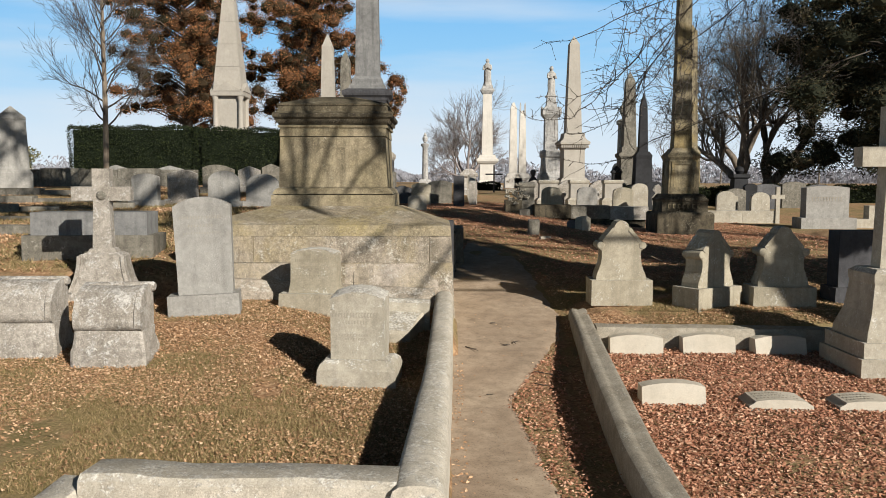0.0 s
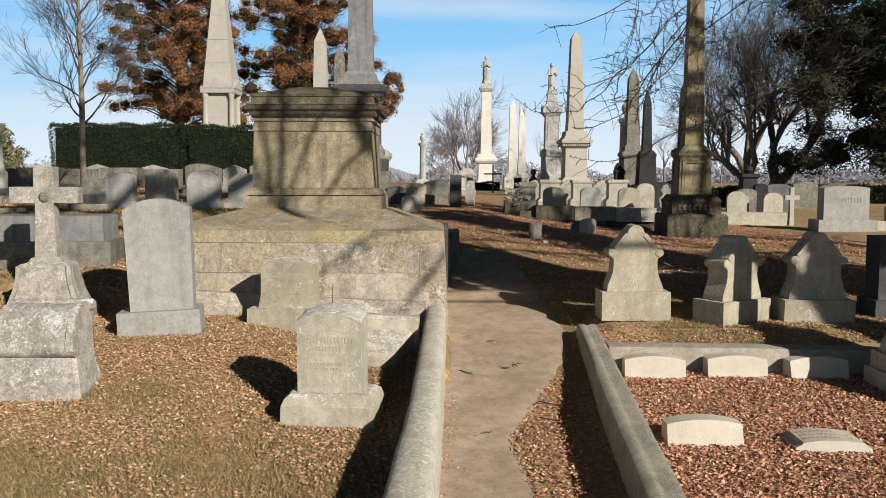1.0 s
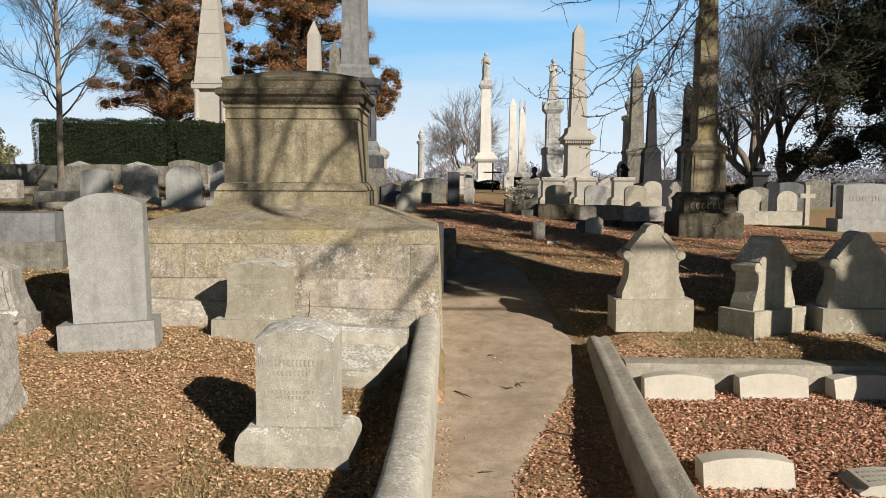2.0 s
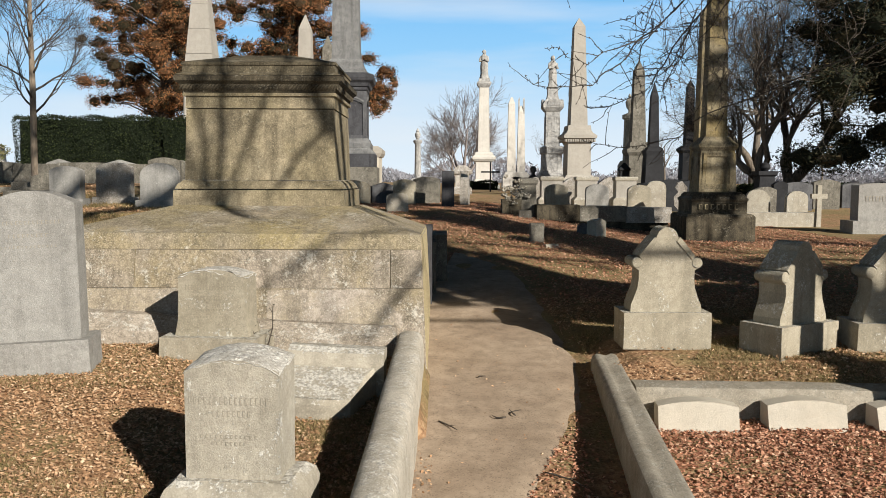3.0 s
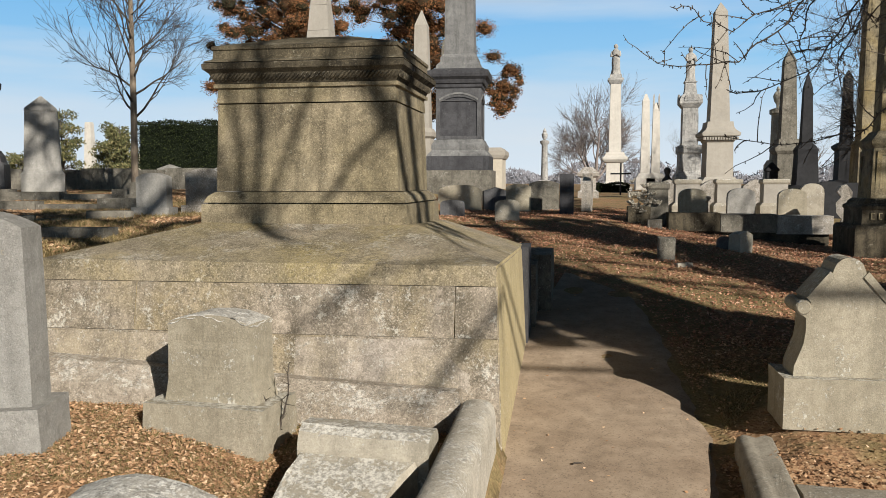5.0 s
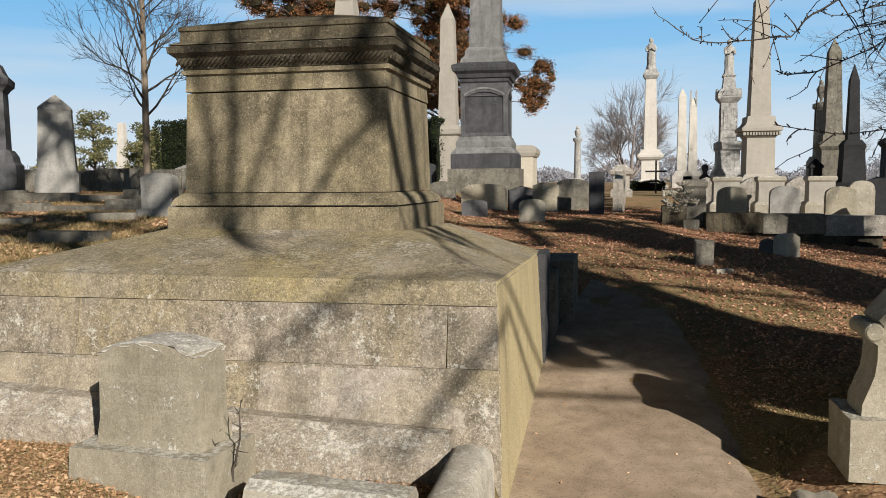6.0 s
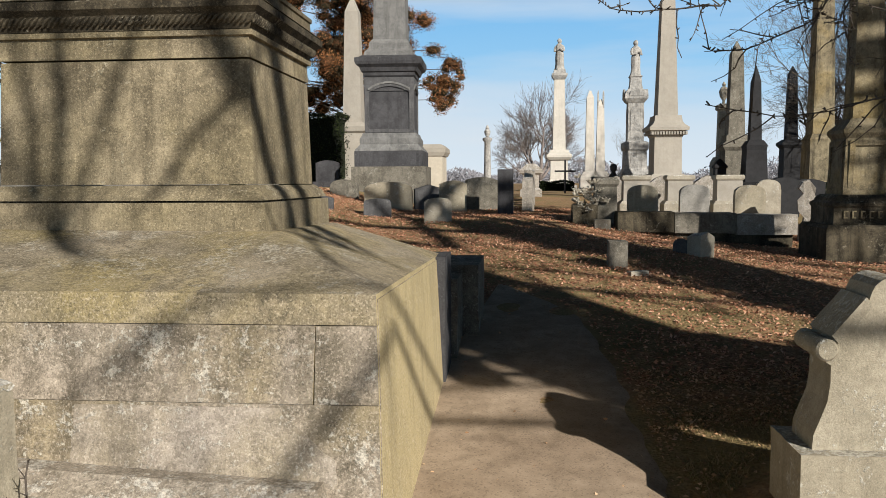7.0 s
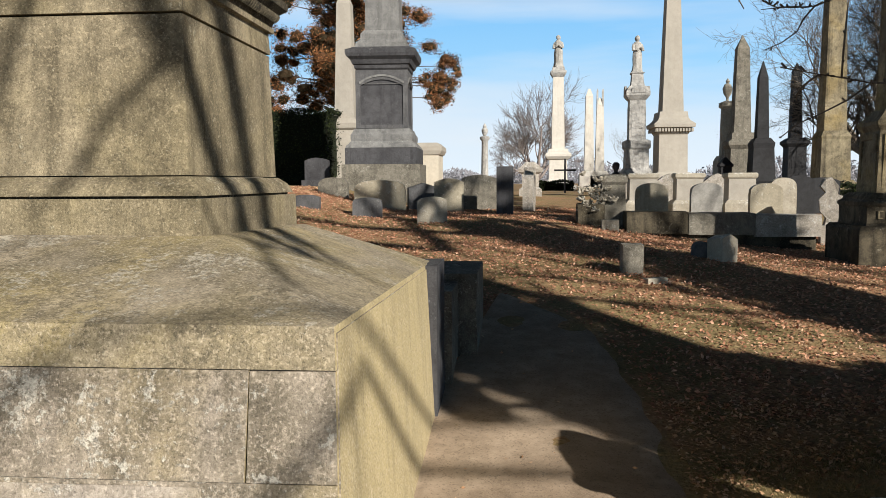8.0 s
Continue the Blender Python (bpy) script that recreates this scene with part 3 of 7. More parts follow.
kerb_run("kerb_cross", KERB_DARK, "low stone kerb between two plots", [(1.58, 8.52, 0.12), (2.6, 8.5, 0.115), (4.6, 8.46, 0.09)],
         [(0.11, -0.4), (0.11, -0.06), (0.09, -0.01), (0.04, 0.0), (-0.09, 0.0), (-0.11, -0.02), (-0.11, -0.4)])


# ---- the large tomb ----
def big_tomb():
    t = thing("tomb_monument", -1.31, 10.2, 0.0, 0, "tall sandstone pedestal tomb on a broad lichen-covered stepped base", "monument")
    ox, oy = 1.31, -10.2
    x0b, x1b, y0b, y1b = -2.78, 0.15, 8.83, 11.58
    x0t, x1t, y0t, y1t = -2.70, 0.085, 9.09, 11.5

    def inset(z):
        f = (z + 0.2) / 1.32
        return x0b + (x0t - x0b) * f, x1b + (x1t - x1b) * f, y0b + (y0t - y0b) * f, y1b + (y1t - y1b) * f

    def course(z0, z1, cuts, extra=0.0, split_y=None):
        a0, a1, b0, b1 = inset(z0)
        c0, c1, d0, d1 = inset(z1)
        edges = [None] + list(cuts) + [None]
        for k in range(len(edges) - 1):
            l0 = a0 if edges[k] is None else edges[k] + 0.002
            l1 = c0 if edges[k] is None else edges[k] + 0.002
            r0 = a1 if edges[k + 1] is None else edges[k + 1] - 0.002
            r1 = c1 if edges[k + 1] is None else edges[k + 1] - 0.002
            bm = bmesh.new()
            loft(bm, [[(l0 + ox, b0 - extra + oy, z0 + 0.002), (r0 + ox, b0 - extra + oy, z0 + 0.002), (r0 + ox, b1 + oy, z0 + 0.002), (l0 + ox, b1 + oy, z0 + 0.002)],
                      [(l1 + ox, d0 - extra + oy, z1 - 0.002), (r1 + ox, d0 - extra + oy, z1 - 0.002), (r1 + ox, d1 + oy, z1 - 0.002), (l1 + ox, d1 + oy, z1 - 0.002)]])
            soften(bm, 0.006)
            worn(bm, 0.004, 3.0, 0, k + z0 * 7)
            part("base_block", bm, BASE_STONE, t)

    course(-0.2, 0.708, ())
    course(0.708, 0.992, (-2.05, -0.137))
    bm = bmesh.new()
    a0, a1, b0, b1 = inset(0.994)
    loft(bm, [[(a0 + ox, b0 + oy, 0.994), (a1 + ox, b0 + oy, 0.994), (a1 + ox, b1 + oy, 0.994), (a0 + ox, b1 + oy, 0.994)],
              [(x0t + ox, y0t + oy, 1.115), (x1t + ox, y0t + oy, 1.105), (x1t + ox, y1t + oy, 1.05), (x0t + ox, y1t + oy, 1.10)],
              [(-2.0 + ox, 9.9 + oy, 1.30), (-0.54 + ox, 9.9 + oy, 1.29), (-0.54 + ox, 11.2 + oy, 1.27), (-2.0 + ox, 11.2 + oy, 1.29)]])
    soften(bm, 0.008)
    worn(bm, 0.003, 3.0, 1)
    part("base_cap", bm, CAP_STONE, t, "sloping lichened capstone")
    # projecting foot course with a broken, weathered ledge
    bm = bmesh.new()
    loft(bm, [[(x0b - 0.02 + ox, 8.72 + oy, -0.1), (-0.16 + ox, 8.72 + oy, -0.1), (-0.16 + ox, 8.9 + oy, -0.1), (x0b - 0.02 + ox, 8.9 + oy, -0.1)],
              [(x0b - 0.02 + ox, 8.745 + oy, 0.47), (-0.07 + ox, 8.745 + oy, 0.34), (-0.07 + ox, 8.96 + oy, 0.34), (x0b - 0.02 + ox, 8.96 + oy, 0.47)],
              [(x0b - 0.02 + ox, 8.87 + oy, 0.575), (-0.09 + ox, 8.87 + oy, 0.44), (-0.09 + ox, 8.98 + oy, 0.44), (x0b - 0.02 + ox, 8.98 + oy, 0.575)]])
    soften(bm, 0.012)
    worn(bm, 0.014, 4.0, 3)
    part("foot_course", bm, FOOT_STONE, t, "projecting weathered foot course")

    bm = bmesh.new()
    a0, a1, b0, b1 = inset(-0.2)
    loft(bm, [[(a1 - 0.06 + ox, b0 + 0.012 + oy, -0.2), (a1 + 0.005 + ox, b0 + 0.012 + oy, -0.2), (a1 + 0.005 + ox, b1 + oy, -0.2), (a1 - 0.06 + ox, b1 + oy, -0.2)],
              [(x1t - 0.06 + ox, y0t + 0.012 + oy, 1.085), (x1t + 0.006 + ox, y0t + 0.012 + oy, 1.085), (x1t + 0.006 + ox, y1t + oy, 1.03), (x1t - 0.06 + ox, y1t + oy, 1.03)]])
    worn(bm, 0.003, 3.0, 2)
    part("side_face", bm, BASE_STONE, t, "smooth ochre-stained side face")
    # smooth pale skim of old cement left on the lower course, with a ragged edge
    for rim in ([(-2.66, 0.695), (-1.62, 0.695), (-1.6, 0.62), (-1.64, 0.5), (-2.2, 0.52), (-2.66, 0.57)],
                [(-1.05, 0.695), (-0.25, 0.695), (-0.235, 0.655), (-0.185, 0.62), (-0.13, 0.57), (-0.04, 0.505), (-0.05, 0.42), (-0.4, 0.43), (-0.9, 0.46), (-1.05, 0.48)]):
        edge = []
        for (xa, za), (xb, zb) in zip(rim, rim[1:] + rim[:1]):
            steps = max(2, int(math.hypot(xb - xa, zb - za) / 0.02))
            for k in range(steps):
                x, z = xa + (xb - xa) * k / steps, za + (zb - za) * k / steps
                edge.append((x + 0.02 * noise.noise(Vector((x * 19, z * 19, 8.0))) * (z < 0.68), z + 0.02 * noise.noise(Vector((x * 14, z * 14, 3.0))) * (1 if z < 0.68 else 0.1)))
        bm = bmesh.new()
        loft(bm, [[(x + ox, 8.83 + 0.197 * (z + 0.2) - lift + oy, z) for x, z in edge] for lift in (-0.01, 0.004)])
        part("cement_skim", bm, SKIM, t, "smooth pale cement skim with a ragged edge")
    # back slab coloured dark slate for the shade lying on it
    part("back_slab", rough_box(0.0 + ox, 0.145 + ox, 11.2 + oy, 11.62 + oy, -0.2, 1.055, 6, 0.003), DEEP_SLATE, t, "upright slab closing the back of the base")

    cy, hd = 10.56 + oy, 0.56
    part("plinth", stacked([(0.725, hd + 0.09, 1.27), (0.722, hd + 0.085, 1.426)], 0, cy, 0.006), SANDSTONE, t)
    part("moulding", stacked([(0.712, hd + 0.075, 1.45), (0.708, hd + 0.07, 1.462), (0.69, hd + 0.05, 1.495), (0.655, hd + 0.012, 1.522)], 0, cy, 0.003), SANDSTONE, t)
    part("joint_mortar", stacked([(0.69, hd + 0.05, 1.42), (0.69, hd + 0.05, 1.445)], 0, cy, 0), SOOT_AND_SHADE, t, "dark weathered joint")
    die = bmesh.new()
    stack(die, [(0.645, hd, 1.527), (0.628, hd - 0.02, 2.126)], 0, cy)
    soften(die, 0.008)
    part("die", die, SANDSTONE, t, "stained battered sandstone block")
    part("frieze", stacked([(0.634, hd - 0.013, 2.135), (0.628, hd - 0.02, 2.235), (0.65, hd, 2.238), (0.652, hd + 0.004, 2.262), (0.64, hd - 0.006, 2.265)], 0, cy, 0.003), SANDSTONE, t)
    part("cornice", stacked([(0.64, hd - 0.006, 2.268), (0.65, hd + 0.005, 2.29), (0.672, hd + 0.03, 2.335), (0.705, hd + 0.065, 2.36), (0.708, hd + 0.07, 2.395), (0.69, hd + 0.05, 2.405)], 0, cy, 0.003), SOOT_AND_SHADE, t, "dark stained moulded cornice")
    part("top_block", stacked([(0.70, hd + 0.06, 2.408), (0.692, hd + 0.052, 2.416), (0.656, hd + 0.016, 2.43), (0.65, hd + 0.01, 2.434), (0.646, hd + 0.006, 2.49), (0.656, hd + 0.016, 2.496), (0.656, hd + 0.016, 2.518), (0.642, hd + 0.002, 2.524), (0.22, 0.16, 2.635), (0.02, 0.02, 2.645)], 0, cy, 0.003), CORNICE_STONE, t, "hipped dark weathered top stone")
    # carved band of curling leaves under the cornice
    bm = bmesh.new()
    rng = random.Random(4)

    def curl(x, y, dx, dy):
        s = rng.uniform(0.85, 1.15)
        rings = []
        for f, w, o in ((0.0, 0.006, 0.002), (0.3, 0.012, 0.012), (0.65, 0.011, 0.016), (1.0, 0.004, 0.006)):
            c, z = -0.02 * s + 0.045 * s * f, 2.288 + 0.05 * f
            rings.append([(x + dx * (c + u * w) + dy * v * o, y + dy * (c + u * w) - dx * v * o, z) for u, v in ((-1, -0.3), (1, -0.3), (0.6, 1), (-0.6, 1))])
        loft(bm, rings)

    for k in range(46):
        curl(-0.655 + k * 1.31 / 45, cy - hd - 0.02, 1, 0)
    for k in range(39):
        curl(0.665, cy - hd + 0.0 + k * (2 * hd) / 38, 0, 1)
    worn(bm, 0.003, 40)
    tagged(part("carved_band", bm, SOOT_AND_SHADE, t, "band of small carved curling leaves"), kind="stuff")
    for piece in t.children:
        if piece.name.split(".")[0] in ("moulding", "die", "frieze", "cornice", "top_block", "carved_band"):
            piece.location.z -= 0.014
    return t


big_tomb()


# ---- gravestones near the path ----
def border(outer, inner, y0, y1, y2):
    """A raised edge: a strip between two outlines, standing out from y0 to y1, dropping to y2 inside."""
    bm = bmesh.new()
    rows = [[bm.verts.new((x, y, z)) for x, z in o] for o, y in ((outer, y0), (outer, y1), (inner, y1), (inner, y2))]
    n = len(outer)
    for a, c in zip(rows, rows[1:]):
        for k in range(n):
            bm.faces.new((a[k], a[(k + 1) % n], c[(k + 1) % n], c[k]))
    return bm


def patton_stone():
    t = thing("headstone", -0.628, 6.425, ground_z(-0.65, 6.4) - 0.03, -5, "pale limestone headstone with a lichened curved top on a rough base", "headstone")
    bm = bmesh.new()
    stack(bm, [(0.305, 0.205, -0.06), (0.30, 0.2, 0.16), (0.285, 0.18, 0.205), (0.25, 0.15, 0.235)])
    soften(bm, 0.012)
    worn(bm, 0.009, 9, 3, 1)
    part("base", bm, LIMESTONE, t)
    bm = tablet(segment_head(0.415, 0.225, 0.75, 0.05), -0.114, 0.125, 0.012)
    for v in bm.verts:
        if v.co.z > 0.6:
            v.co.z += 0.03 * (v.co.y + 0.116) / 0.24
    worn(bm, 0.005, 9)
    part("stone", bm, LIMESTONE, t)
    crust(t, 0.415, 0.75, 0.05, -0.114, 0.125, 2)
    bars(t, INCISED_PALE, [(-0.01, 0.575, 0.36, 0.034, 16), (-0.01, 0.52, 0.2, 0.026, 9), (-0.01, 0.42, 0.26, 0.014, 12), (-0.01, 0.39, 0.16, 0.014, 8)], -0.1145, depth=0.0015)
    return t


def crust(t, w, top, rise, y0, y1, seed, spill=0.018):
    """A thin uneven skin of lichen over a curved head, ragged where it spills over the edges."""
    rng = random.Random(seed)
    nx, ny = 34, 16
    bm = bmesh.new()
    grid = []
    for j in range(ny + 1):
        row = []
        for k in range(nx + 1):
            u, v = 2 * k / nx - 1, 2 * j / ny - 1
            x, y = u * (w / 2 + 0.004), (y0 + y1) / 2 + v * ((y1 - y0) / 2 + 0.004)
            z = top - rise * u * u + (0.03 * (y - y0) / (y1 - y0) if seed == 2 else 0) + 0.004 + 0.006 * noise.noise(Vector((x * 26, y * 26, seed)))
            if abs(v) > 0.99 or abs(u) > 0.99:
                z -= max(0.0, spill * (0.5 + 0.9 * noise.noise(Vector((x * 18, y * 18, seed + 5)))))
            row.append(bm.verts.new((x, y, z)))
        grid.append(row)
    for a, b in zip(grid, grid[1:]):
        for k in range(nx):
            bm.faces.new((a[k], a[k + 1], b[k + 1], b[k]))
    part("lichen_crust", bm, CRUST, t, "mottled white and dark crust of lichen", True)


def bruen_stone():
    t = thing("headstone", -1.295, 8.545, 0.205, -6, "limestone headstone with crusted lichen on top, on a stepped base", "headstone")
    part("base", rough_box(-0.335, 0.335, -0.21, 0.18, -0.08, 0.25, 5), OLIVE_STONE, t)
    bm = tablet([(-0.26, 0.24), (0.26, 0.24), (0.235, 0.36), (0.23, 0.66)] + [(0.23 - 0.46 * k / 10, 0.70 - 0.045 * (2 * k / 10 - 1) ** 2) for k in range(11)] + [(-0.23, 0.66), (-0.235, 0.36)], -0.13, 0.12, 0.012)
    worn(bm, 0.005, 9, 0, 3)
    part("stone", bm, OLIVE_STONE, t)
    crust(t, 0.46, 0.70, 0.045, -0.13, 0.12, 4, 0.028)
    bars(t, INCISED_OLIVE, [(0, 0.58, 0.36, 0.03, 17), (0, 0.51, 0.2, 0.026, 8), (0, 0.43, 0.3, 0.012, 16), (0, 0.38, 0.24, 0.012, 11)], -0.1305, depth=0.001)
    return t


def slab_stone():
    t = thing("headstone", -2.28, 8.07, ground_z(-2.33, 7.9) - 0.03, 10, "tall smooth grey granite slab headstone on a rough base", "headstone", lean=(0, -2.2))
    part("base", rough_box(-0.35, 0.315, -0.17, 0.17, -0.08, 0.24, 9), GREY_GRANITE, t)
    bm = tablet([(-0.25, 0.235), (0.26, 0.235), (0.27, 0.7), (0.275, 1.09)] + [(0.275 - 0.535 * k / 12, 1.175 - 0.085 * (2 * k / 12 - 1) ** 2) for k in range(13)] + [(-0.26, 1.09), (-0.255, 0.7)], -0.10, 0.10, 0.008)
    part("slab", bm, GREY_GRANITE, t)
    bars(t, INCISED_PALE, [(0, 0.98, 0.4, 0.022, 16), (0, 0.9, 0.24, 0.02, 9), (0, 0.83, 0.34, 0.014, 14)], -0.1, depth=0.001)
    return t


def fallen_stone():
    """A low marker slumped against the kerb: a sloping face bowed at the front, and a thicker head."""
    t = thing("grave_marker", -0.42, 8.0, 0.0, 0, "slumped pale marble marker leaning against the kerb", "grave marker")

    def ring(lift, grow_by):
        front = [(-0.335 + 0.455 * k / 8, -0.27 + 0.05 * (2 * k / 8 - 1) ** 2 - grow_by, 0.215 - 0.03 * k / 8 + lift) for k in range(9)]
        return front + [(0.20 + grow_by, 0.0, 0.28 + lift), (0.27 + grow_by, 0.13, 0.325 + lift), (-0.305 - grow_by, 0.13, 0.345 + lift), (-0.33 - grow_by, -0.05, 0.29 + lift)]

    bm = bmesh.new()
    loft(bm, [ring(-0.42, 0.0), ring(-0.03, 0.004), ring(0.0, -0.012)])
    soften(bm, 0.01, 2, 40)
    worn(bm, 0.006, 7, 1)
    part("slab", bm, LIMESTONE, t)
    bm = bmesh.new()
    loft(bm, [[(x, y, z - 0.05 * (x + 0.3)) for y, z in ((0.09, 0.0), (0.09, 0.345), (0.115, 0.42), (0.17, 0.445), (0.30, 0.44), (0.34, 0.40), (0.34, 0.0))] for x in (-0.315, -0.15, 0.0, 0.15, 0.30)])
    soften(bm, 0.012, 2, 40)
    worn(bm, 0.009, 8, 1, 2)
    part("head_end", bm, LIMESTONE, t, "thicker lichened head end")
    return t


def scroll_chest(x, y, rz, seed):
    """A headstone shaped like a draped bolster over a block that flares at its foot."""
    t = thing("scroll_headstone", x, y, ground_z(x, y - 0.15) - 0.03, rz, "old lichened marble headstone carved as a draped scroll", "headstone", "scroll headstones")
    prof = [(-0.235, -0.05), (0.19, -0.05), (0.19, 0.14), (0.15, 0.24), (0.14, 0.31), (-0.19, 0.31), (-0.20, 0.25), (-0.225, 0.15)]
    bm = bmesh.new()
    loft(bm, [[(sx, a * f, b) for a, b in prof] for sx, f in ((-0.295, 0.94), (-0.27, 1.0), (0.27, 1.0), (0.295, 0.94))])
    for v in bm.verts:
        if v.co.z > 0.2:
            v.co.x *= 0.91
    soften(bm, 0.014)
    worn(bm, 0.01, 8, 2, seed)
    part("base", bm, OLD_MARBLE, t)
    face = [(-0.17, 0.30), (-0.215, 0.335), (-0.225, 0.36), (-0.222, 0.42), (-0.20, 0.49), (-0.16, 0.555), (-0.10, 0.605), (-0.03, 0.635), (0.06, 0.645), (0.14, 0.625), (0.15, 0.30)]
    bm = bmesh.new()
    loft(bm, [[(sx, a, b) for a, b in face] for sx in (-0.235, -0.2, -0.1, 0.0, 0.1, 0.2, 0.235)])
    worn(bm, 0.009, 8, 1, seed + 3)
    part("scroll", bm, OLD_MARBLE, t, "curved scroll face crusted with white lichen", True)
    for sx in (-1, 1):
        bm = bmesh.new()
        loft(bm, [[(sx * q, a * 1.04, 0.30 + (b - 0.30) * 1.035) for a, b in face] for q in (0.215, 0.262)])
        soften(bm, 0.008)
        worn(bm, 0.006, 8, 0, seed + 5)
        part("end_band", bm, OLD_MARBLE, t)
    bm = turned([(0.03, -0.29), (0.042, -0.275), (0.042, 0.275), (0.03, 0.29)], 12)
    bmesh.ops.rotate(bm, verts=bm.verts, cent=(0, 0, 0), matrix=Matrix.Rotation(radians(90), 3, "Y"))
    bmesh.ops.translate(bm, verts=bm.verts, vec=(0, 0.12, 0.625))
    worn(bm, 0.008, 8, 0, seed)
    part("roll", bm, OLD_MARBLE, t, "rolled upper end", True)
    return t


def left_cross():
    t = thing("cross_headstone", -3.43, 8.45, 0.34, 8, "weathered marble cross on a flared swept pedestal", "cross")
    part("step", rough_box(-0.36, 0.36, -0.22, 0.22, -0.1, 0.13, 2), OLD_MARBLE, t)
    bm = bmesh.new()
    stack(bm, [(0.31, 0.2, 0.12), (0.295, 0.19, 0.18), (0.255, 0.17, 0.28), (0.228, 0.15, 0.4), (0.218, 0.14, 0.49), (0.2, 0.13, 0.51), (0.14, 0.1, 0.53), (0.12, 0.088, 0.57)])
    soften(bm, 0.01)
    worn(bm, 0.008, 8, 1)
    part("pedestal", bm, OLD_MARBLE, t)
    for sx in (-1, 1):
        bm = bmesh.new()
        loft(bm, [[(sx * (0.19 + 0.08 * f ** 2), -0.165 - 0.05 * f ** 2, 0.5 - 0.36 * f), (sx * (0.225 + 0.09 * f ** 2), -0.165 - 0.05 * f ** 2, 0.5 - 0.36 * f), (sx * (0.225 + 0.09 * f ** 2), -0.08, 0.5 - 0.36 * f), (sx * (0.19 + 0.08 * f ** 2), -0.08, 0.5 - 0.36 * f)] for f in (0, 0.2, 0.4, 0.6, 0.8, 1)])
        part("corner_scroll", bm, OLD_MARBLE, t)
    bm = tablet([(-0.095, 0.56), (0.095, 0.56), (0.078, 1.03), (0.078, 1.05), (0.285, 1.05), (0.285, 1.19), (0.085, 1.19), (0.085, 1.37), (-0.085, 1.37), (-0.085, 1.19), (-0.285, 1.19), (-0.285, 1.05), (-0.078, 1.05), (-0.078, 1.03)], -0.07, 0.07, 0.01)
    worn(bm, 0.005, 8)
    part("cross", bm, OLD_MARBLE, t)
    bm = turned([(0.03, -0.01), (0.05, 0.0), (0.03, 0.02), (0.01, 0.025)], 10)
    bmesh.ops.rotate(bm, verts=bm.verts, cent=(0, 0, 0), matrix=Matrix.Rotation(radians(90), 3, "X"))
    bmesh.ops.translate(bm, verts=bm.verts, vec=(0, -0.07, 1.1))
    part("rosette", bm, WEATHERED, t, "small dark worn star")
    return t


def box_tomb(x, y, z, rz):
    t = thing("box_tomb", x, y, z, rz, "long grey granite box tomb on a rough base", "tomb")
    part("base", rough_box(-0.72, 0.72, -0.33, 0.33, -0.15, 0.23, 4), WEATHERED, t)
    part("box", box(-0.64, 0.64, -0.27, 0.27, 0.225, 0.49, 0.015), PALE_SLATE, t)
    return t


def low_marker(x, y, rz, w, d, h, kind, seed, group):
    t = thing("grave_marker", x, y, ground_z(x, y) - 0.03, rz, "low pale marble marker with a rounded face" if kind else "low pale marble marker with a gently arched top", "grave marker", group)
    if kind:
        prof = [(-w / 2, 0), (w / 2, 0), (w / 2, h * 0.55), (w * 0.42, h * 0.75)] + [(w * 0.40 - w * 0.8 * k / 8, h * (1.0 - 0.14 * (2 * k / 8 - 1) ** 2)) for k in range(9)] + [(-w * 0.42, h * 0.75), (-w / 2, h * 0.55)]
    else:
        prof = segment_head(w, 0, h, h * 0.16)
    bm = tablet(prof, -d / 2, d / 2, 0.012)
    if not kind:
        for v in bm.verts:
            if v.co.y < 0 and v.co.z > h * 0.5:
                v.co.y += 0.05
    worn(bm, 0.003, 9, 0, seed)
    body = part("stone", bm, MARKER, t)
    if kind:
        bm = bmesh.new()
        for r in range(3):
            for k in range(12 - 3 * (r == 2)):
                x0 = -w * 0.34 + k * w * 0.055
                z = h + 0.002 - 0.012 * abs(2 * k / 11 - 1)
                yy = -d * 0.28 + r * d * 0.24
                loft(bm, [[(x0, yy, q), (x0 + w * 0.035, yy, q), (x0 + w * 0.035, yy + 0.022, q), (x0, yy + 0.022, q)] for q in (z - 0.012, z + 0.002)])
        tagged(part("inscription", bm, INCISED_PALE, t, "worn lines of lettering"), kind="stuff")
    return t


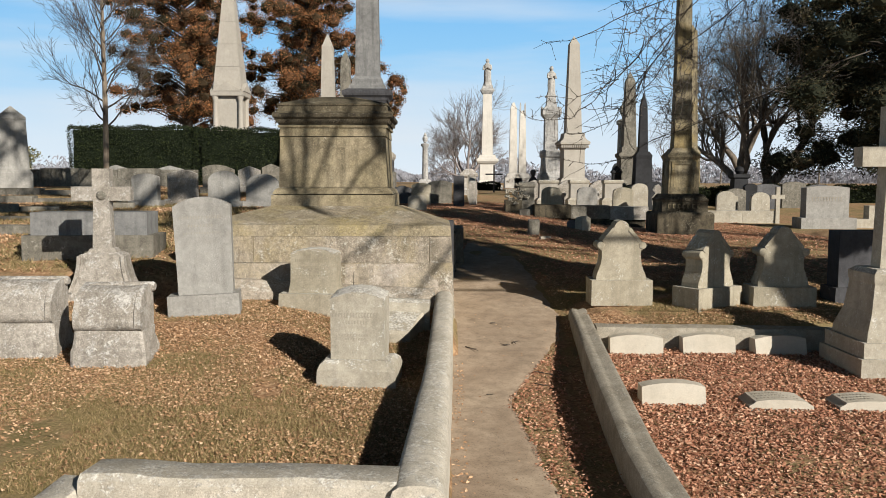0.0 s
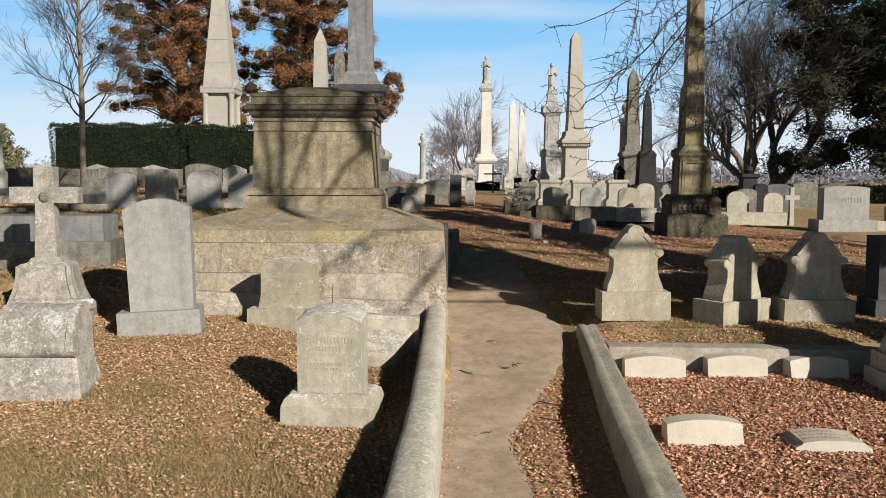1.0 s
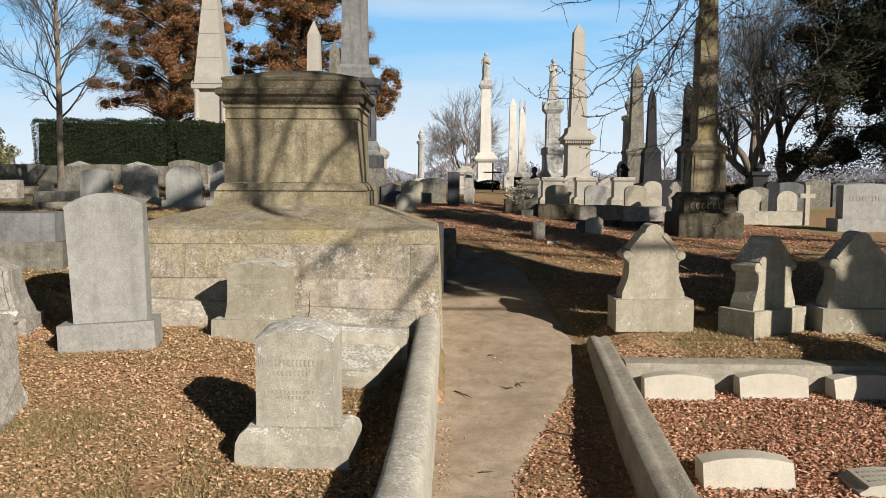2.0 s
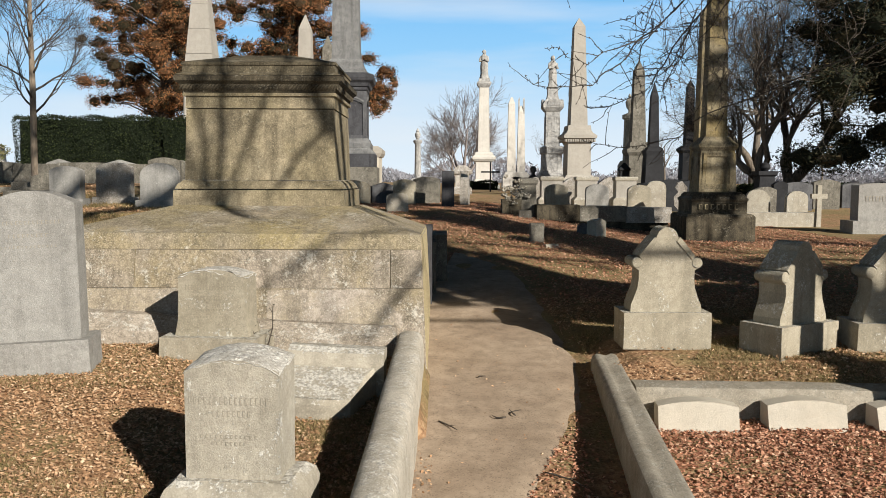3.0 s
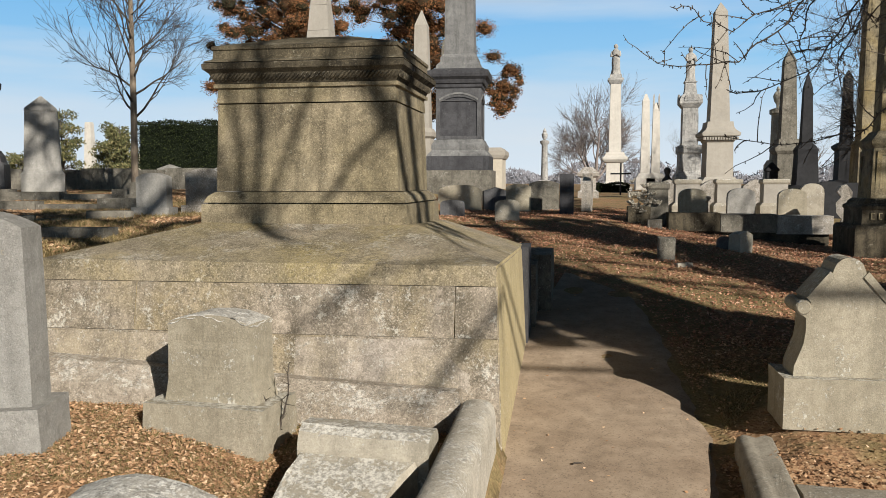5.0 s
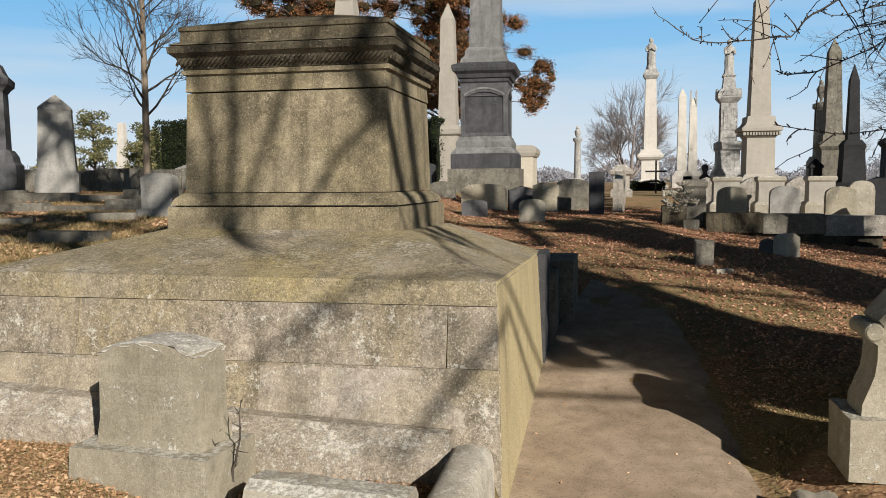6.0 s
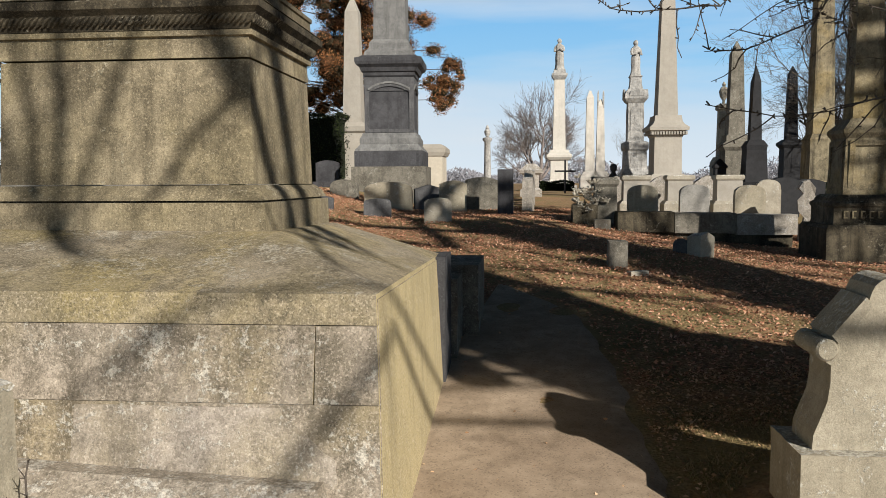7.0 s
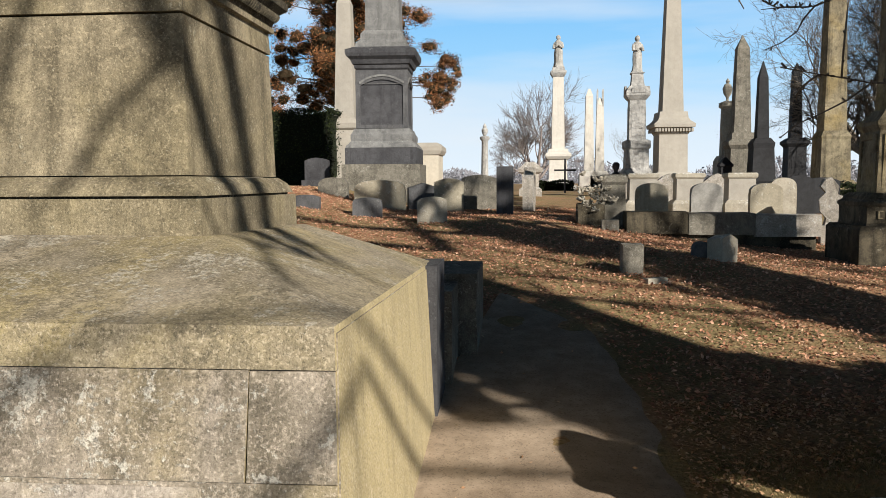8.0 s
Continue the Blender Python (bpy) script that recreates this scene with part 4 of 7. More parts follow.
def eared_stone(x, y, z, rz, seed, height=0.66):
    """A gabled stone with round ears and swept sides, on a block."""
    t = thing("eared_headstone", x, y, z, rz, "buff stone headstone with a round peak and scrolled ears", "headstone", "eared headstones")
    part("base", rough_box(-0.34, 0.34, -0.19, 0.19, -0.06, 0.225, seed, 0.004), OLIVE_STONE, t)
    k = height / 0.66
    side = [(0.277, 0.22), (0.272, 0.28), (0.25, 0.34), (0.226, 0.41), (0.216, 0.48), (0.218, 0.55)]
    ear = [(0.232 + 0.04 * math.cos(a), 0.61 + 0.04 * math.sin(a)) for a in (-1.0, -0.4, 0.2, 0.8, 1.4, 2.0)]
    slope = [(0.195, 0.665), (0.14, 0.73), (0.095, 0.775), (0.088, 0.80)]
    peak = [(0.083 * math.cos(a), 0.81 + 0.078 * math.sin(a)) for a in (0.2, 0.6, 1.0, 1.3, math.pi / 2)]
    half = [(a, 0.22 + (b - 0.22) * k) for a, b in side + ear + slope + peak]
    outline = half + [(-a, b) for a, b in half[-2::-1]]
    bm = tablet(outline, -0.12, 0.12, 0.008)
    worn(bm, 0.004, 8, 0, seed)
    part("stone", bm, OLIVE_STONE, t)

    def drum(cx, cz, r, reach):
        bm = turned([(r * 0.8, -reach), (r, -reach + 0.008), (r, reach - 0.008), (r * 0.8, reach)], 16)
        bmesh.ops.rotate(bm, verts=bm.verts, cent=(0, 0, 0), matrix=Matrix.Rotation(radians(90), 3, "X"))
        bmesh.ops.translate(bm, verts=bm.verts, vec=(cx, 0, 0.22 + (cz - 0.22) * k))
        worn(bm, 0.004, 9, 0, seed + cx)
        return bm

    for sx in (-1, 1):
        part("ear_scroll", drum(sx * 0.234, 0.61, 0.042, 0.131), OLIVE_STONE, t, "", True)
        z0, z1 = 0.22 + 0.43 * k, 0.22 + 0.575 * k
        bm = bmesh.new()
        loft(bm, [[(sx * (0.205 - 0.12 * f) + sx * 0.012 * u, yy, z0 + (z1 - z0) * f + 0.016 * u) for u, yy in ((-1, -0.129), (1, -0.126), (1, 0.126), (-1, 0.129))] for f in (0, 0.33, 0.66, 1.0)])
        soften(bm, 0.006)
        worn(bm, 0.004, 9, 0, seed)
        part("coping", bm, OLIVE_STONE, t, "sloping rolled edge")
    part("peak_scroll", drum(0.0, 0.808, 0.076, 0.116), OLIVE_STONE, t, "", True)
    return t


def right_cross():
    t = thing("cross_monument", 4.14, 7.72, -0.14, 0, "large pale stone cross on a stepped pedestal", "cross")
    part("lower_step", stacked([(0.42, 0.42, -0.1), (0.42, 0.42, 0.16)], 0, 0, 0.012), LIMESTONE, t)
    part("upper_step", stacked([(0.385, 0.385, 0.16), (0.385, 0.385, 0.3)], 0, 0, 0.012), LIMESTONE, t)
    part("pedestal", stacked([(0.34, 0.34, 0.3), (0.33, 0.33, 0.38), (0.27, 0.27, 0.55), (0.24, 0.24, 0.8), (0.25, 0.25, 0.84), (0.25, 0.25, 0.9), (0.2, 0.2, 0.94)], 0, 0, 0.008), LIMESTONE, t)
    part("cross", tablet([(-0.12, 0.93), (0.12, 0.93), (0.09, 1.87), (0.32, 1.87), (0.32, 2.05), (0.09, 2.05), (0.09, 2.42), (-0.09, 2.42), (-0.09, 2.05), (-0.32, 2.05), (-0.32, 1.87), (-0.09, 1.87)], -0.085, 0.085, 0.01), LIMESTONE, t)
    return t


patton_stone()
bruen_stone()
slab_stone()
fallen_stone()
scroll_chest(-2.66, 6.76, 3, 1.0)
scroll_chest(-3.46, 6.95, 4, 8.0)
left_cross()
box_tomb(-4.05, 9.75, 0.74, 6)
for n, (mx, my, turn) in enumerate(((1.93, 8.22, -3), (2.66, 8.27, 0), (3.37, 8.27, 4))):
    low_marker(mx, my, turn, 0.52, 0.18, 0.225, 0, n, "three pale markers in a row")
low_marker(1.83, 6.51, -1, 0.50, 0.19, 0.205, 0, 4, "pale markers")
low_marker(2.63, 6.46, -2, 0.49, 0.28, 0.115, 1, 5, "inscribed markers")
low_marker(3.33, 6.46, -2, 0.49, 0.28, 0.115, 1, 6, "inscribed markers")
eared_stone(2.0, 9.42, 0.27, 0, 1)
eared_stone(2.95, 9.25, 0.21, 31, 4, 0.62)
eared_stone(3.77, 9.3, 0.21, -2, 7)
blk = thing("block_headstone", 4.75, 9.55, 0.2, 0, "dark square-topped block headstone", "headstone")
part("base", rough_box(-0.32, 0.32, -0.2, 0.2, -0.06, 0.2, 3), DEEP_SLATE, blk)
part("stone", box(-0.27, 0.27, -0.14, 0.14, 0.19, 0.84, 0.015), DEEP_SLATE, blk)
right_cross()


# ---- monuments ahead ----
def statue(parent_z, x, y, height, seed, name="statue"):
    """A plain draped standing figure of stone."""
    rng = random.Random(seed)
    h = height
    bm = turned([(0.145 * h, 0), (0.15 * h, 0.02 * h), (0.125 * h, 0.06 * h), (0.115 * h, 0.2 * h), (0.118 * h, 0.36 * h), (0.11 * h, 0.5 * h), (0.1 * h, 0.58 * h), (0.112 * h, 0.68 * h), (0.11 * h, 0.75 * h), (0.085 * h, 0.805 * h), (0.045 * h, 0.835 * h), (0.04 * h, 0.85 * h), (0.056 * h, 0.88 * h), (0.062 * h, 0.92 * h), (0.052 * h, 0.965 * h), (0.02 * h, h)], 18)
    for v in bm.verts:
        a = math.atan2(v.co.y, v.co.x)
        if v.co.z < 0.7 * h:
            f = 1 + 0.13 * math.sin(a * 6 + v.co.z * 2.5 / h) * (1 - v.co.z / h)
            v.co.x, v.co.y = v.co.x * f, v.co.y * f * 0.85
        elif v.co.z < 0.82 * h:
            v.co.y *= 0.72
    for sx in (-1, 1):
        rings = []
        for p, r in (((sx * 0.095, 0, 0.775), 0.035), ((sx * 0.118, -0.02, 0.68), 0.04), ((sx * 0.115, -0.06, 0.58), 0.042), ((sx * 0.04, -0.125, 0.57 + 0.07 * (sx > 0)), 0.03)):
            rings.append([(p[0] * h + r * h * math.cos(q), p[1] * h + r * h * math.sin(q), p[2] * h + (0.02 * h if r == 0.03 else 0)) for q in (0, 1.05, 2.1, 3.14, 4.19, 5.24)])
        loft(bm, rings)
    for v in bm.verts:
        v.co.x *= 1.14
    worn(bm, 0.016 * h, 6 / h, 0, seed)
    ob = finish(name, bm, STATUE_MARBLE, True)
    ob.matrix_basis = pose(x, y, parent_z, 0, 0, rng.uniform(-20, 20))
    return tagged(ob, "draped standing stone figure on top of a column", "statue")


def white_column():
    t = thing("statue_column", 2.4, 48, 1.1, 0, "white marble column on a moulded pedestal carrying a statue", "monument")
    part("step", stacked([(0.85, 0.85, -0.1), (0.85, 0.85, 0.25), (0.68, 0.68, 0.27), (0.68, 0.68, 0.45)], 0, 0, 0), WHITE_MARBLE, t)
    part("pedestal", stacked([(0.48, 0.48, 0.45), (0.43, 0.43, 0.55), (0.42, 0.42, 1.45), (0.52, 0.52, 1.5), (0.62, 0.62, 1.62), (0.62, 0.62, 1.72), (0.5, 0.5, 1.82), (0.44, 0.44, 1.98)], 0, 0, 0), WHITE_MARBLE, t)
    part("shaft", stacked([(0.31, 0.31, 1.98), (0.25, 0.25, 5.4)], 0, 0, 0.03), WHITE_MARBLE, t)
    part("capital", stacked([(0.26, 0.26, 5.4), (0.3, 0.3, 5.46), (0.38, 0.38, 5.6), (0.38, 0.38, 5.68), (0.3, 0.3, 5.72), (0.28, 0.28, 5.87)], 0, 0, 0), STAINED_MARBLE, t, "carved stained capital")
    statue(6.97, 2.4, 48, 1.55, 1)


def grey_column():
    t = thing("statue_column", 4.84, 38.5, 1.1, 0, "streaked grey marble pillar with arched panels carrying a statue", "monument")
    part("pedestal", stacked([(0.55, 0.55, -0.1), (0.55, 0.55, 0.7), (0.47, 0.47, 0.82), (0.42, 0.42, 0.9), (0.40, 0.40, 1.55), (0.46, 0.46, 1.62), (0.46, 0.46, 1.86), (0.36, 0.36, 1.92)], 0, 0, 0.01), STAINED_MARBLE, t)
    shaft = part("shaft", stacked([(0.30, 0.30, 1.92), (0.285, 0.285, 3.35)], 0, 0, 0.02), STAINED_MARBLE, t)
    for k in range(4):
        bm = tablet(arch(0.4, 2.05, 3.2, 0.2), -0.31, -0.28, 0)
        bmesh.ops.rotate(bm, verts=bm.verts, cent=(0, 0, 0), matrix=Matrix.Rotation(math.pi / 2 * k, 3, "Z"))
        part("arched_panel", bm, STAINED_MARBLE, shaft)
    part("capital", stacked([(0.30, 0.30, 3.35), (0.36, 0.36, 3.42), (0.43, 0.43, 3.52), (0.43, 0.43, 3.64), (0.36, 0.36, 3.78), (0.30, 0.30, 3.86)], 0, 0, 0.01), STAINED_MARBLE, t)
    for k in range(4):
        bm = tablet(arch(0.5, 3.6, 3.88, 0.25), -0.45, -0.38, 0)
        bmesh.ops.rotate(bm, verts=bm.verts, cent=(0, 0, 0), matrix=Matrix.Rotation(math.pi / 2 * k, 3, "Z"))
        part("arched_hood", bm, STAINED_MARBLE, t)
    part("upper_block", stacked([(0.25, 0.25, 3.86), (0.21, 0.21, 4.08), (0.2, 0.2, 4.3), (0.24, 0.24, 4.34), (0.24, 0.24, 4.36)], 0, 0, 0.01), STAINED_MARBLE, t)
    statue(5.45, 4.84, 38.5, 1.36, 2)


def obelisk(name, x, y, z, rz, material, label, base, die, shaft, group="", extras=None):
    """base, die: stacked sections; shaft: (half at foot, half at top, foot, top, tip)."""
    t = thing(name, x, y, z, rz, label, "obelisk", group)
    part("base", stacked(base, 0, 0, 0.01), material, t)
    part("die", stacked(die, 0, 0, 0.008), material, t)
    a, b, z0, z1, z2 = shaft
    part("shaft", stacked([(a, a, z0), (b, b, z1), (0.01, 0.01, z2)], 0, 0, 0.006), material, t)
    if extras:
        extras(t)
    return t


def dentils(t):
    bm = bmesh.new()
    for k in range(13):
        for q in range(4):
            m = Matrix.Rotation(math.pi / 2 * q, 3, "Z")
            x0 = -0.45 + k * 0.072
            loft(bm, [[m @ Vector(p) for p in ((x0, -0.47, zz), (x0 + 0.042, -0.47, zz), (x0 + 0.042, -0.40, zz), (x0, -0.40, zz))] for zz in (1.67, 1.75)])
    tagged(part("dentil_band", bm, PINK_GRANITE, t, "row of small square blocks under the cornice"), kind="stuff")


def ahead():
    white_column()
    grey_column()
    for sx, sy, w, h in ((4.45, 55, 0.27, 5.6), (5.05, 55, 0.25, 5.1)):
        t = thing("white_spire", sx, sy, 1.1, 0, "slender bright white marble spire", "obelisk", "white spires")
        part("base", stacked([(0.55, 0.55, -0.1), (0.55, 0.55, 0.7), (0.36, 0.36, 1.0)], 0, 0, 0), WHITE_MARBLE, t)
        part("shaft", stacked([(w, w, 1.0), (w * 0.75, w * 0.75, h - 0.5), (w * 0.75, w * 0.75, h - 0.4), (w * 0.2, w * 0.2, h)], 0, 0, 0), WHITE_MARBLE, t)
        if sx > 5:
            for ax in (-1, 1):
                for ay in (-1, 1):
                    part("pinnacle", stacked([(0.04, 0.04, h - 0.5), (0.035, 0.035, h + 0.35), (0.005, 0.005, h + 0.5)], ax * 0.15, ay * 0.15, 0), STAINED_MARBLE, t)
    obelisk("obelisk", 4.36, 28.7, 1.05, 3, PINK_GRANITE, "tall pale granite obelisk on a corniced pedestal",
            [(0.62, 0.62, -0.2), (0.62, 0.62, 0.3), (0.5, 0.5, 0.36), (0.48, 0.48, 0.55), (0.40, 0.40, 0.66)],
            [(0.36, 0.36, 0.66), (0.35, 0.35, 1.6), (0.38, 0.38, 1.64), (0.40, 0.40, 1.75), (0.5, 0.5, 1.78), (0.51, 0.51, 1.86), (0.40, 0.40, 1.95), (0.36, 0.36, 2.02), (0.34, 0.34, 2.17)],
            (0.262, 0.165, 2.17, 5.15, 5.42), "", dentils)
    obelisk("obelisk", 7.43, 34, 0.98, 0, WEATHERED, "blotched grey stone obelisk on a corniced pedestal",
            [(0.55, 0.55, -0.2), (0.55, 0.55, 0.5), (0.44, 0.44, 0.6)], [(0.38, 0.38, 0.6), (0.37, 0.37, 1.5), (0.46, 0.46, 1.62), (0.46, 0.46, 1.72), (0.34, 0.34, 1.8), (0.33, 0.33, 2.0)],
            (0.26, 0.18, 2.0, 4.6, 5.0))
    obelisk("obelisk", 7.6, 32.3, 0.98, 0, DARK_GRANITE, "black granite obelisk on a flared base",
            [(0.6, 0.6, -0.2), (0.6, 0.6, 0.4), (0.38, 0.38, 0.5)], [(0.33, 0.33, 0.5), (0.29, 0.29, 1.45), (0.31, 0.31, 1.6), (0.21, 0.21, 1.75)], (0.17, 0.125, 1.75, 3.5, 3.98))
    obelisk("obelisk", 12.55, 45, 1.05, 0, DARK_GRANITE, "tall dark stone obelisk on a corniced pedestal",
            [(0.7, 0.7, -0.2), (0.7, 0.7, 0.5), (0.5, 0.5, 0.6)], [(0.4, 0.4, 0.6), (0.38, 0.38, 1.9), (0.5, 0.5, 2.05), (0.5, 0.5, 2.15), (0.3, 0.3, 2.3)], (0.24, 0.17, 2.3, 5.2, 5.55))
    obelisk("obelisk", -3.96, 28.7, 1.35, 0, PINK_GRANITE, "slim pale granite obelisk on a square base",
            [(0.5, 0.5, -0.3), (0.5, 0.5, 0.3), (0.42, 0.42, 0.36), (0.38, 0.38, 0.6)], [(0.31, 0.31, 0.6), (0.29, 0.29, 1.5), (0.36, 0.36, 1.56), (0.37, 0.37, 1.68), (0.29, 0.29, 1.8)], (0.255, 0.18, 1.8, 4.75, 5.2))
    obelisk("obelisk", -3.87, 33, 1.35, 0, WEATHERED, "slim grey granite obelisk standing behind another",
            [(0.5, 0.5, -0.3), (0.5, 0.5, 0.3), (0.4, 0.4, 0.4)], [(0.36, 0.36, 0.4), (0.34, 0.34, 1.4), (0.27, 0.27, 1.6)], (0.26, 0.17, 1.6, 4.9, 5.3))
    obelisk("obelisk", 8.25, 28.6, 0.9, 0, BROWNSTONE, "tall brown stained stone obelisk on a plain pedestal",
            [(0.5, 0.5, -0.2), (0.5, 0.5, 0.5), (0.4, 0.4, 0.6)], [(0.36, 0.36, 0.6), (0.34, 0.34, 1.6), (0.36, 0.36, 1.66), (0.28, 0.28, 1.8)], (0.27, 0.19, 1.8, 5.7, 6.0))
    t = thing("urn_column", 8.44, 40, 1.05, 0, "pale stone column topped with an urn", "monument")
    part("base", stacked([(0.4, 0.4, -0.1), (0.4, 0.4, 1.2), (0.3, 0.3, 1.4)], 0, 0, 0), LIMESTONE, t)
    part("shaft", stacked([(0.22, 0.22, 1.4), (0.19, 0.19, 3.2), (0.26, 0.26, 3.26), (0.26, 0.26, 3.42), (0.12, 0.12, 3.48)], 0, 0, 0), LIMESTONE, t)
    part("urn", turned([(0.06, 3.48), (0.05, 3.6), (0.15, 3.75), (0.19, 3.95), (0.12, 4.1), (0.05, 4.15), (0.08, 4.22), (0.02, 4.33)], 12), LIMESTONE, t, "", True)
    t = thing("urn_column", -1.14, 48, 1.1, 0, "thin grey stone column topped with an urn", "monument")
    part("base", stacked([(0.35, 0.35, -0.1), (0.35, 0.35, 0.5), (0.24, 0.24, 0.6)], 0, 0, 0), STAINED_MARBLE, t)
    part("shaft", turned([(0.18, 0.6), (0.15, 2.4), (0.24, 2.5), (0.24, 2.6), (0.1, 2.65)], 12), STAINED_MARBLE, t, "", True)
    part("urn", turned([(0.06, 2.65), (0.14, 2.8), (0.16, 2.95), (0.08, 3.05), (0.1, 3.1), (0.02, 3.25)], 10), STAINED_MARBLE, t, "", True)


def edwards():
    t = thing("obelisk", 4.66, 16.55, 0.56, -2, "tall stained brownstone obelisk on a lettered plinth", "obelisk")
    part("base", stacked([(0.54, 0.54, -0.2), (0.54, 0.54, 0.40), (0.51, 0.51, 0.44)], 0, 0, 0.02), SOOT_AND_SHADE, t)
    part("plinth", stacked([(0.445, 0.445, 0.44), (0.435, 0.435, 0.47), (0.435, 0.435, 0.64), (0.45, 0.45, 0.66), (0.45, 0.45, 0.69), (0.41, 0.41, 0.72), (0.40, 0.40, 0.75), (0.36, 0.36, 0.79)], 0, 0, 0.008), SOOT_AND_SHADE, t)
    die = part("die", stacked([(0.30, 0.30, 0.79), (0.272, 0.272, 1.45), (0.285, 0.285, 1.47), (0.31, 0.31, 1.51), (0.31, 0.31, 1.55), (0.24, 0.24, 1.62), (0.20, 0.20, 1.68)], 0, 0, 0.008), BROWNSTONE, t)
    for k in range(4):
        bm = border([(-0.25, 0.84), (0.25, 0.84), (0.23, 1.42), (-0.23, 1.42)], [(-0.19, 0.92), (0.19, 0.92), (0.17, 1.36), (-0.17, 1.36)], -0.28, -0.301, -0.283)
        bmesh.ops.rotate(bm, verts=bm.verts, cent=(0, 0, 0), matrix=Matrix.Rotation(math.pi / 2 * k, 3, "Z"))
        part("panel_frame", bm, BROWNSTONE, die, "worn raised frame")
    part("shaft", stacked([(0.175, 0.175, 1.68), (0.165, 0.165, 1.9), (0.112, 0.112, 5.2), (0.01, 0.01, 5.42)], 0, 0, 0.012), BROWNSTONE, t, "tapering shaft with dark and yellow stains")
    bars(t, SANDSTONE, [(0, 0.56, 0.66, 0.085, 7)], -0.437, "raised_lettering", 0.02, "raised block lettering")


def mon2():
    t = thing("column_monument", -2.16, 23.9, 1.15, 2, "tall square grey granite shaft on a moulded pedestal", "monument")
    # darker stone chosen here, with the shade on the base in its colour
    part("base", stacked([(0.77, 0.77, -0.2), (0.77, 0.77, 0.70)], 0, 0, 0.02), WEATHERED, t, "broad buff stone base block")
    part("lower_step", stacked([(0.71, 0.71, 0.70), (0.71, 0.71, 1.02)], 0, 0, 0.008), DEEP_SLATE, t, "dark slate step")
    part("step", stacked([(0.70, 0.70, 1.025), (0.69, 0.69, 1.06), (0.64, 0.64, 1.11), (0.60, 0.60, 1.16), (0.61, 0.61, 1.2), (0.61, 0.61, 1.28), (0.57, 0.57, 1.34), (0.55, 0.55, 1.4)], 0, 0, 0.006), PALE_SLATE, t, "pale moulded step")
    die = part("die", stacked([(0.50, 0.50, 1.4), (0.48, 0.48, 2.55)], 0, 0, 0.01), DEEP_SLATE, t)
    turn = [Matrix.Rotation(math.pi / 2 * k, 3, "Z") for k in range(4)]
    for m in turn:
        bm = border([(-0.51, 1.41), (0.51, 1.41), (0.51, 1.8)] + [(0.51 - 1.02 * k / 10, 2.545) for k in range(11)] + [(-0.51, 1.8)],
                    [(-0.42, 1.48), (0.42, 1.48), (0.42, 1.8)] + [(0.42 - 0.84 * k / 10, 2.36 - 0.12 * (2 * k / 10 - 1) ** 2) for k in range(11)] + [(-0.42, 1.8)], -0.47, -0.515, -0.485)
        bmesh.ops.rotate(bm, verts=bm.verts, cent=(0, 0, 0), matrix=m)
        part("panel_frame", bm, SLATE_GRANITE, die, "pale frame round a dark arched panel")
        bm = border([(0.44 - 0.88 * k / 10, 2.46 - 0.14 * (2 * k / 10 - 1) ** 2) for k in range(11)] + [(-0.44, 2.28), (0.44, 2.28)],
                    [(0.41 - 0.82 * k / 10, 2.42 - 0.13 * (2 * k / 10 - 1) ** 2) for k in range(11)] + [(-0.41, 2.275), (0.41, 2.275)], -0.51, -0.53, -0.512)
        bmesh.ops.rotate(bm, verts=bm.verts, cent=(0, 0, 0), matrix=m)
        part("arched_moulding", bm, PALE_SLATE, die)
    part("cornice", stacked([(0.5, 0.5, 2.55), (0.53, 0.53, 2.58), (0.535, 0.535, 2.64), (0.57, 0.57, 2.66), (0.60, 0.60, 2.74), (0.67, 0.67, 2.80), (0.69, 0.69, 2.86), (0.69, 0.69, 2.93), (0.60, 0.60, 2.96), (0.56, 0.56, 2.99)], 0, 0, 0.005), DEEP_SLATE, t, "dark deep moulded cornice")
    part("shaft_foot", stacked([(0.52, 0.52, 2.99), (0.5, 0.5, 3.08), (0.44, 0.44, 3.14), (0.42, 0.42, 3.18), (0.42, 0.42, 3.26), (0.36, 0.36, 3.34)], 0, 0, 0.006), PALE_SLATE, t)
    part("shaft", stacked([(0.345, 0.345, 3.34), (0.335, 0.335, 3.6), (0.27, 0.27, 7.6)], 0, 0, 0.012), PALE_SLATE, t, "plain tapering grey shaft")


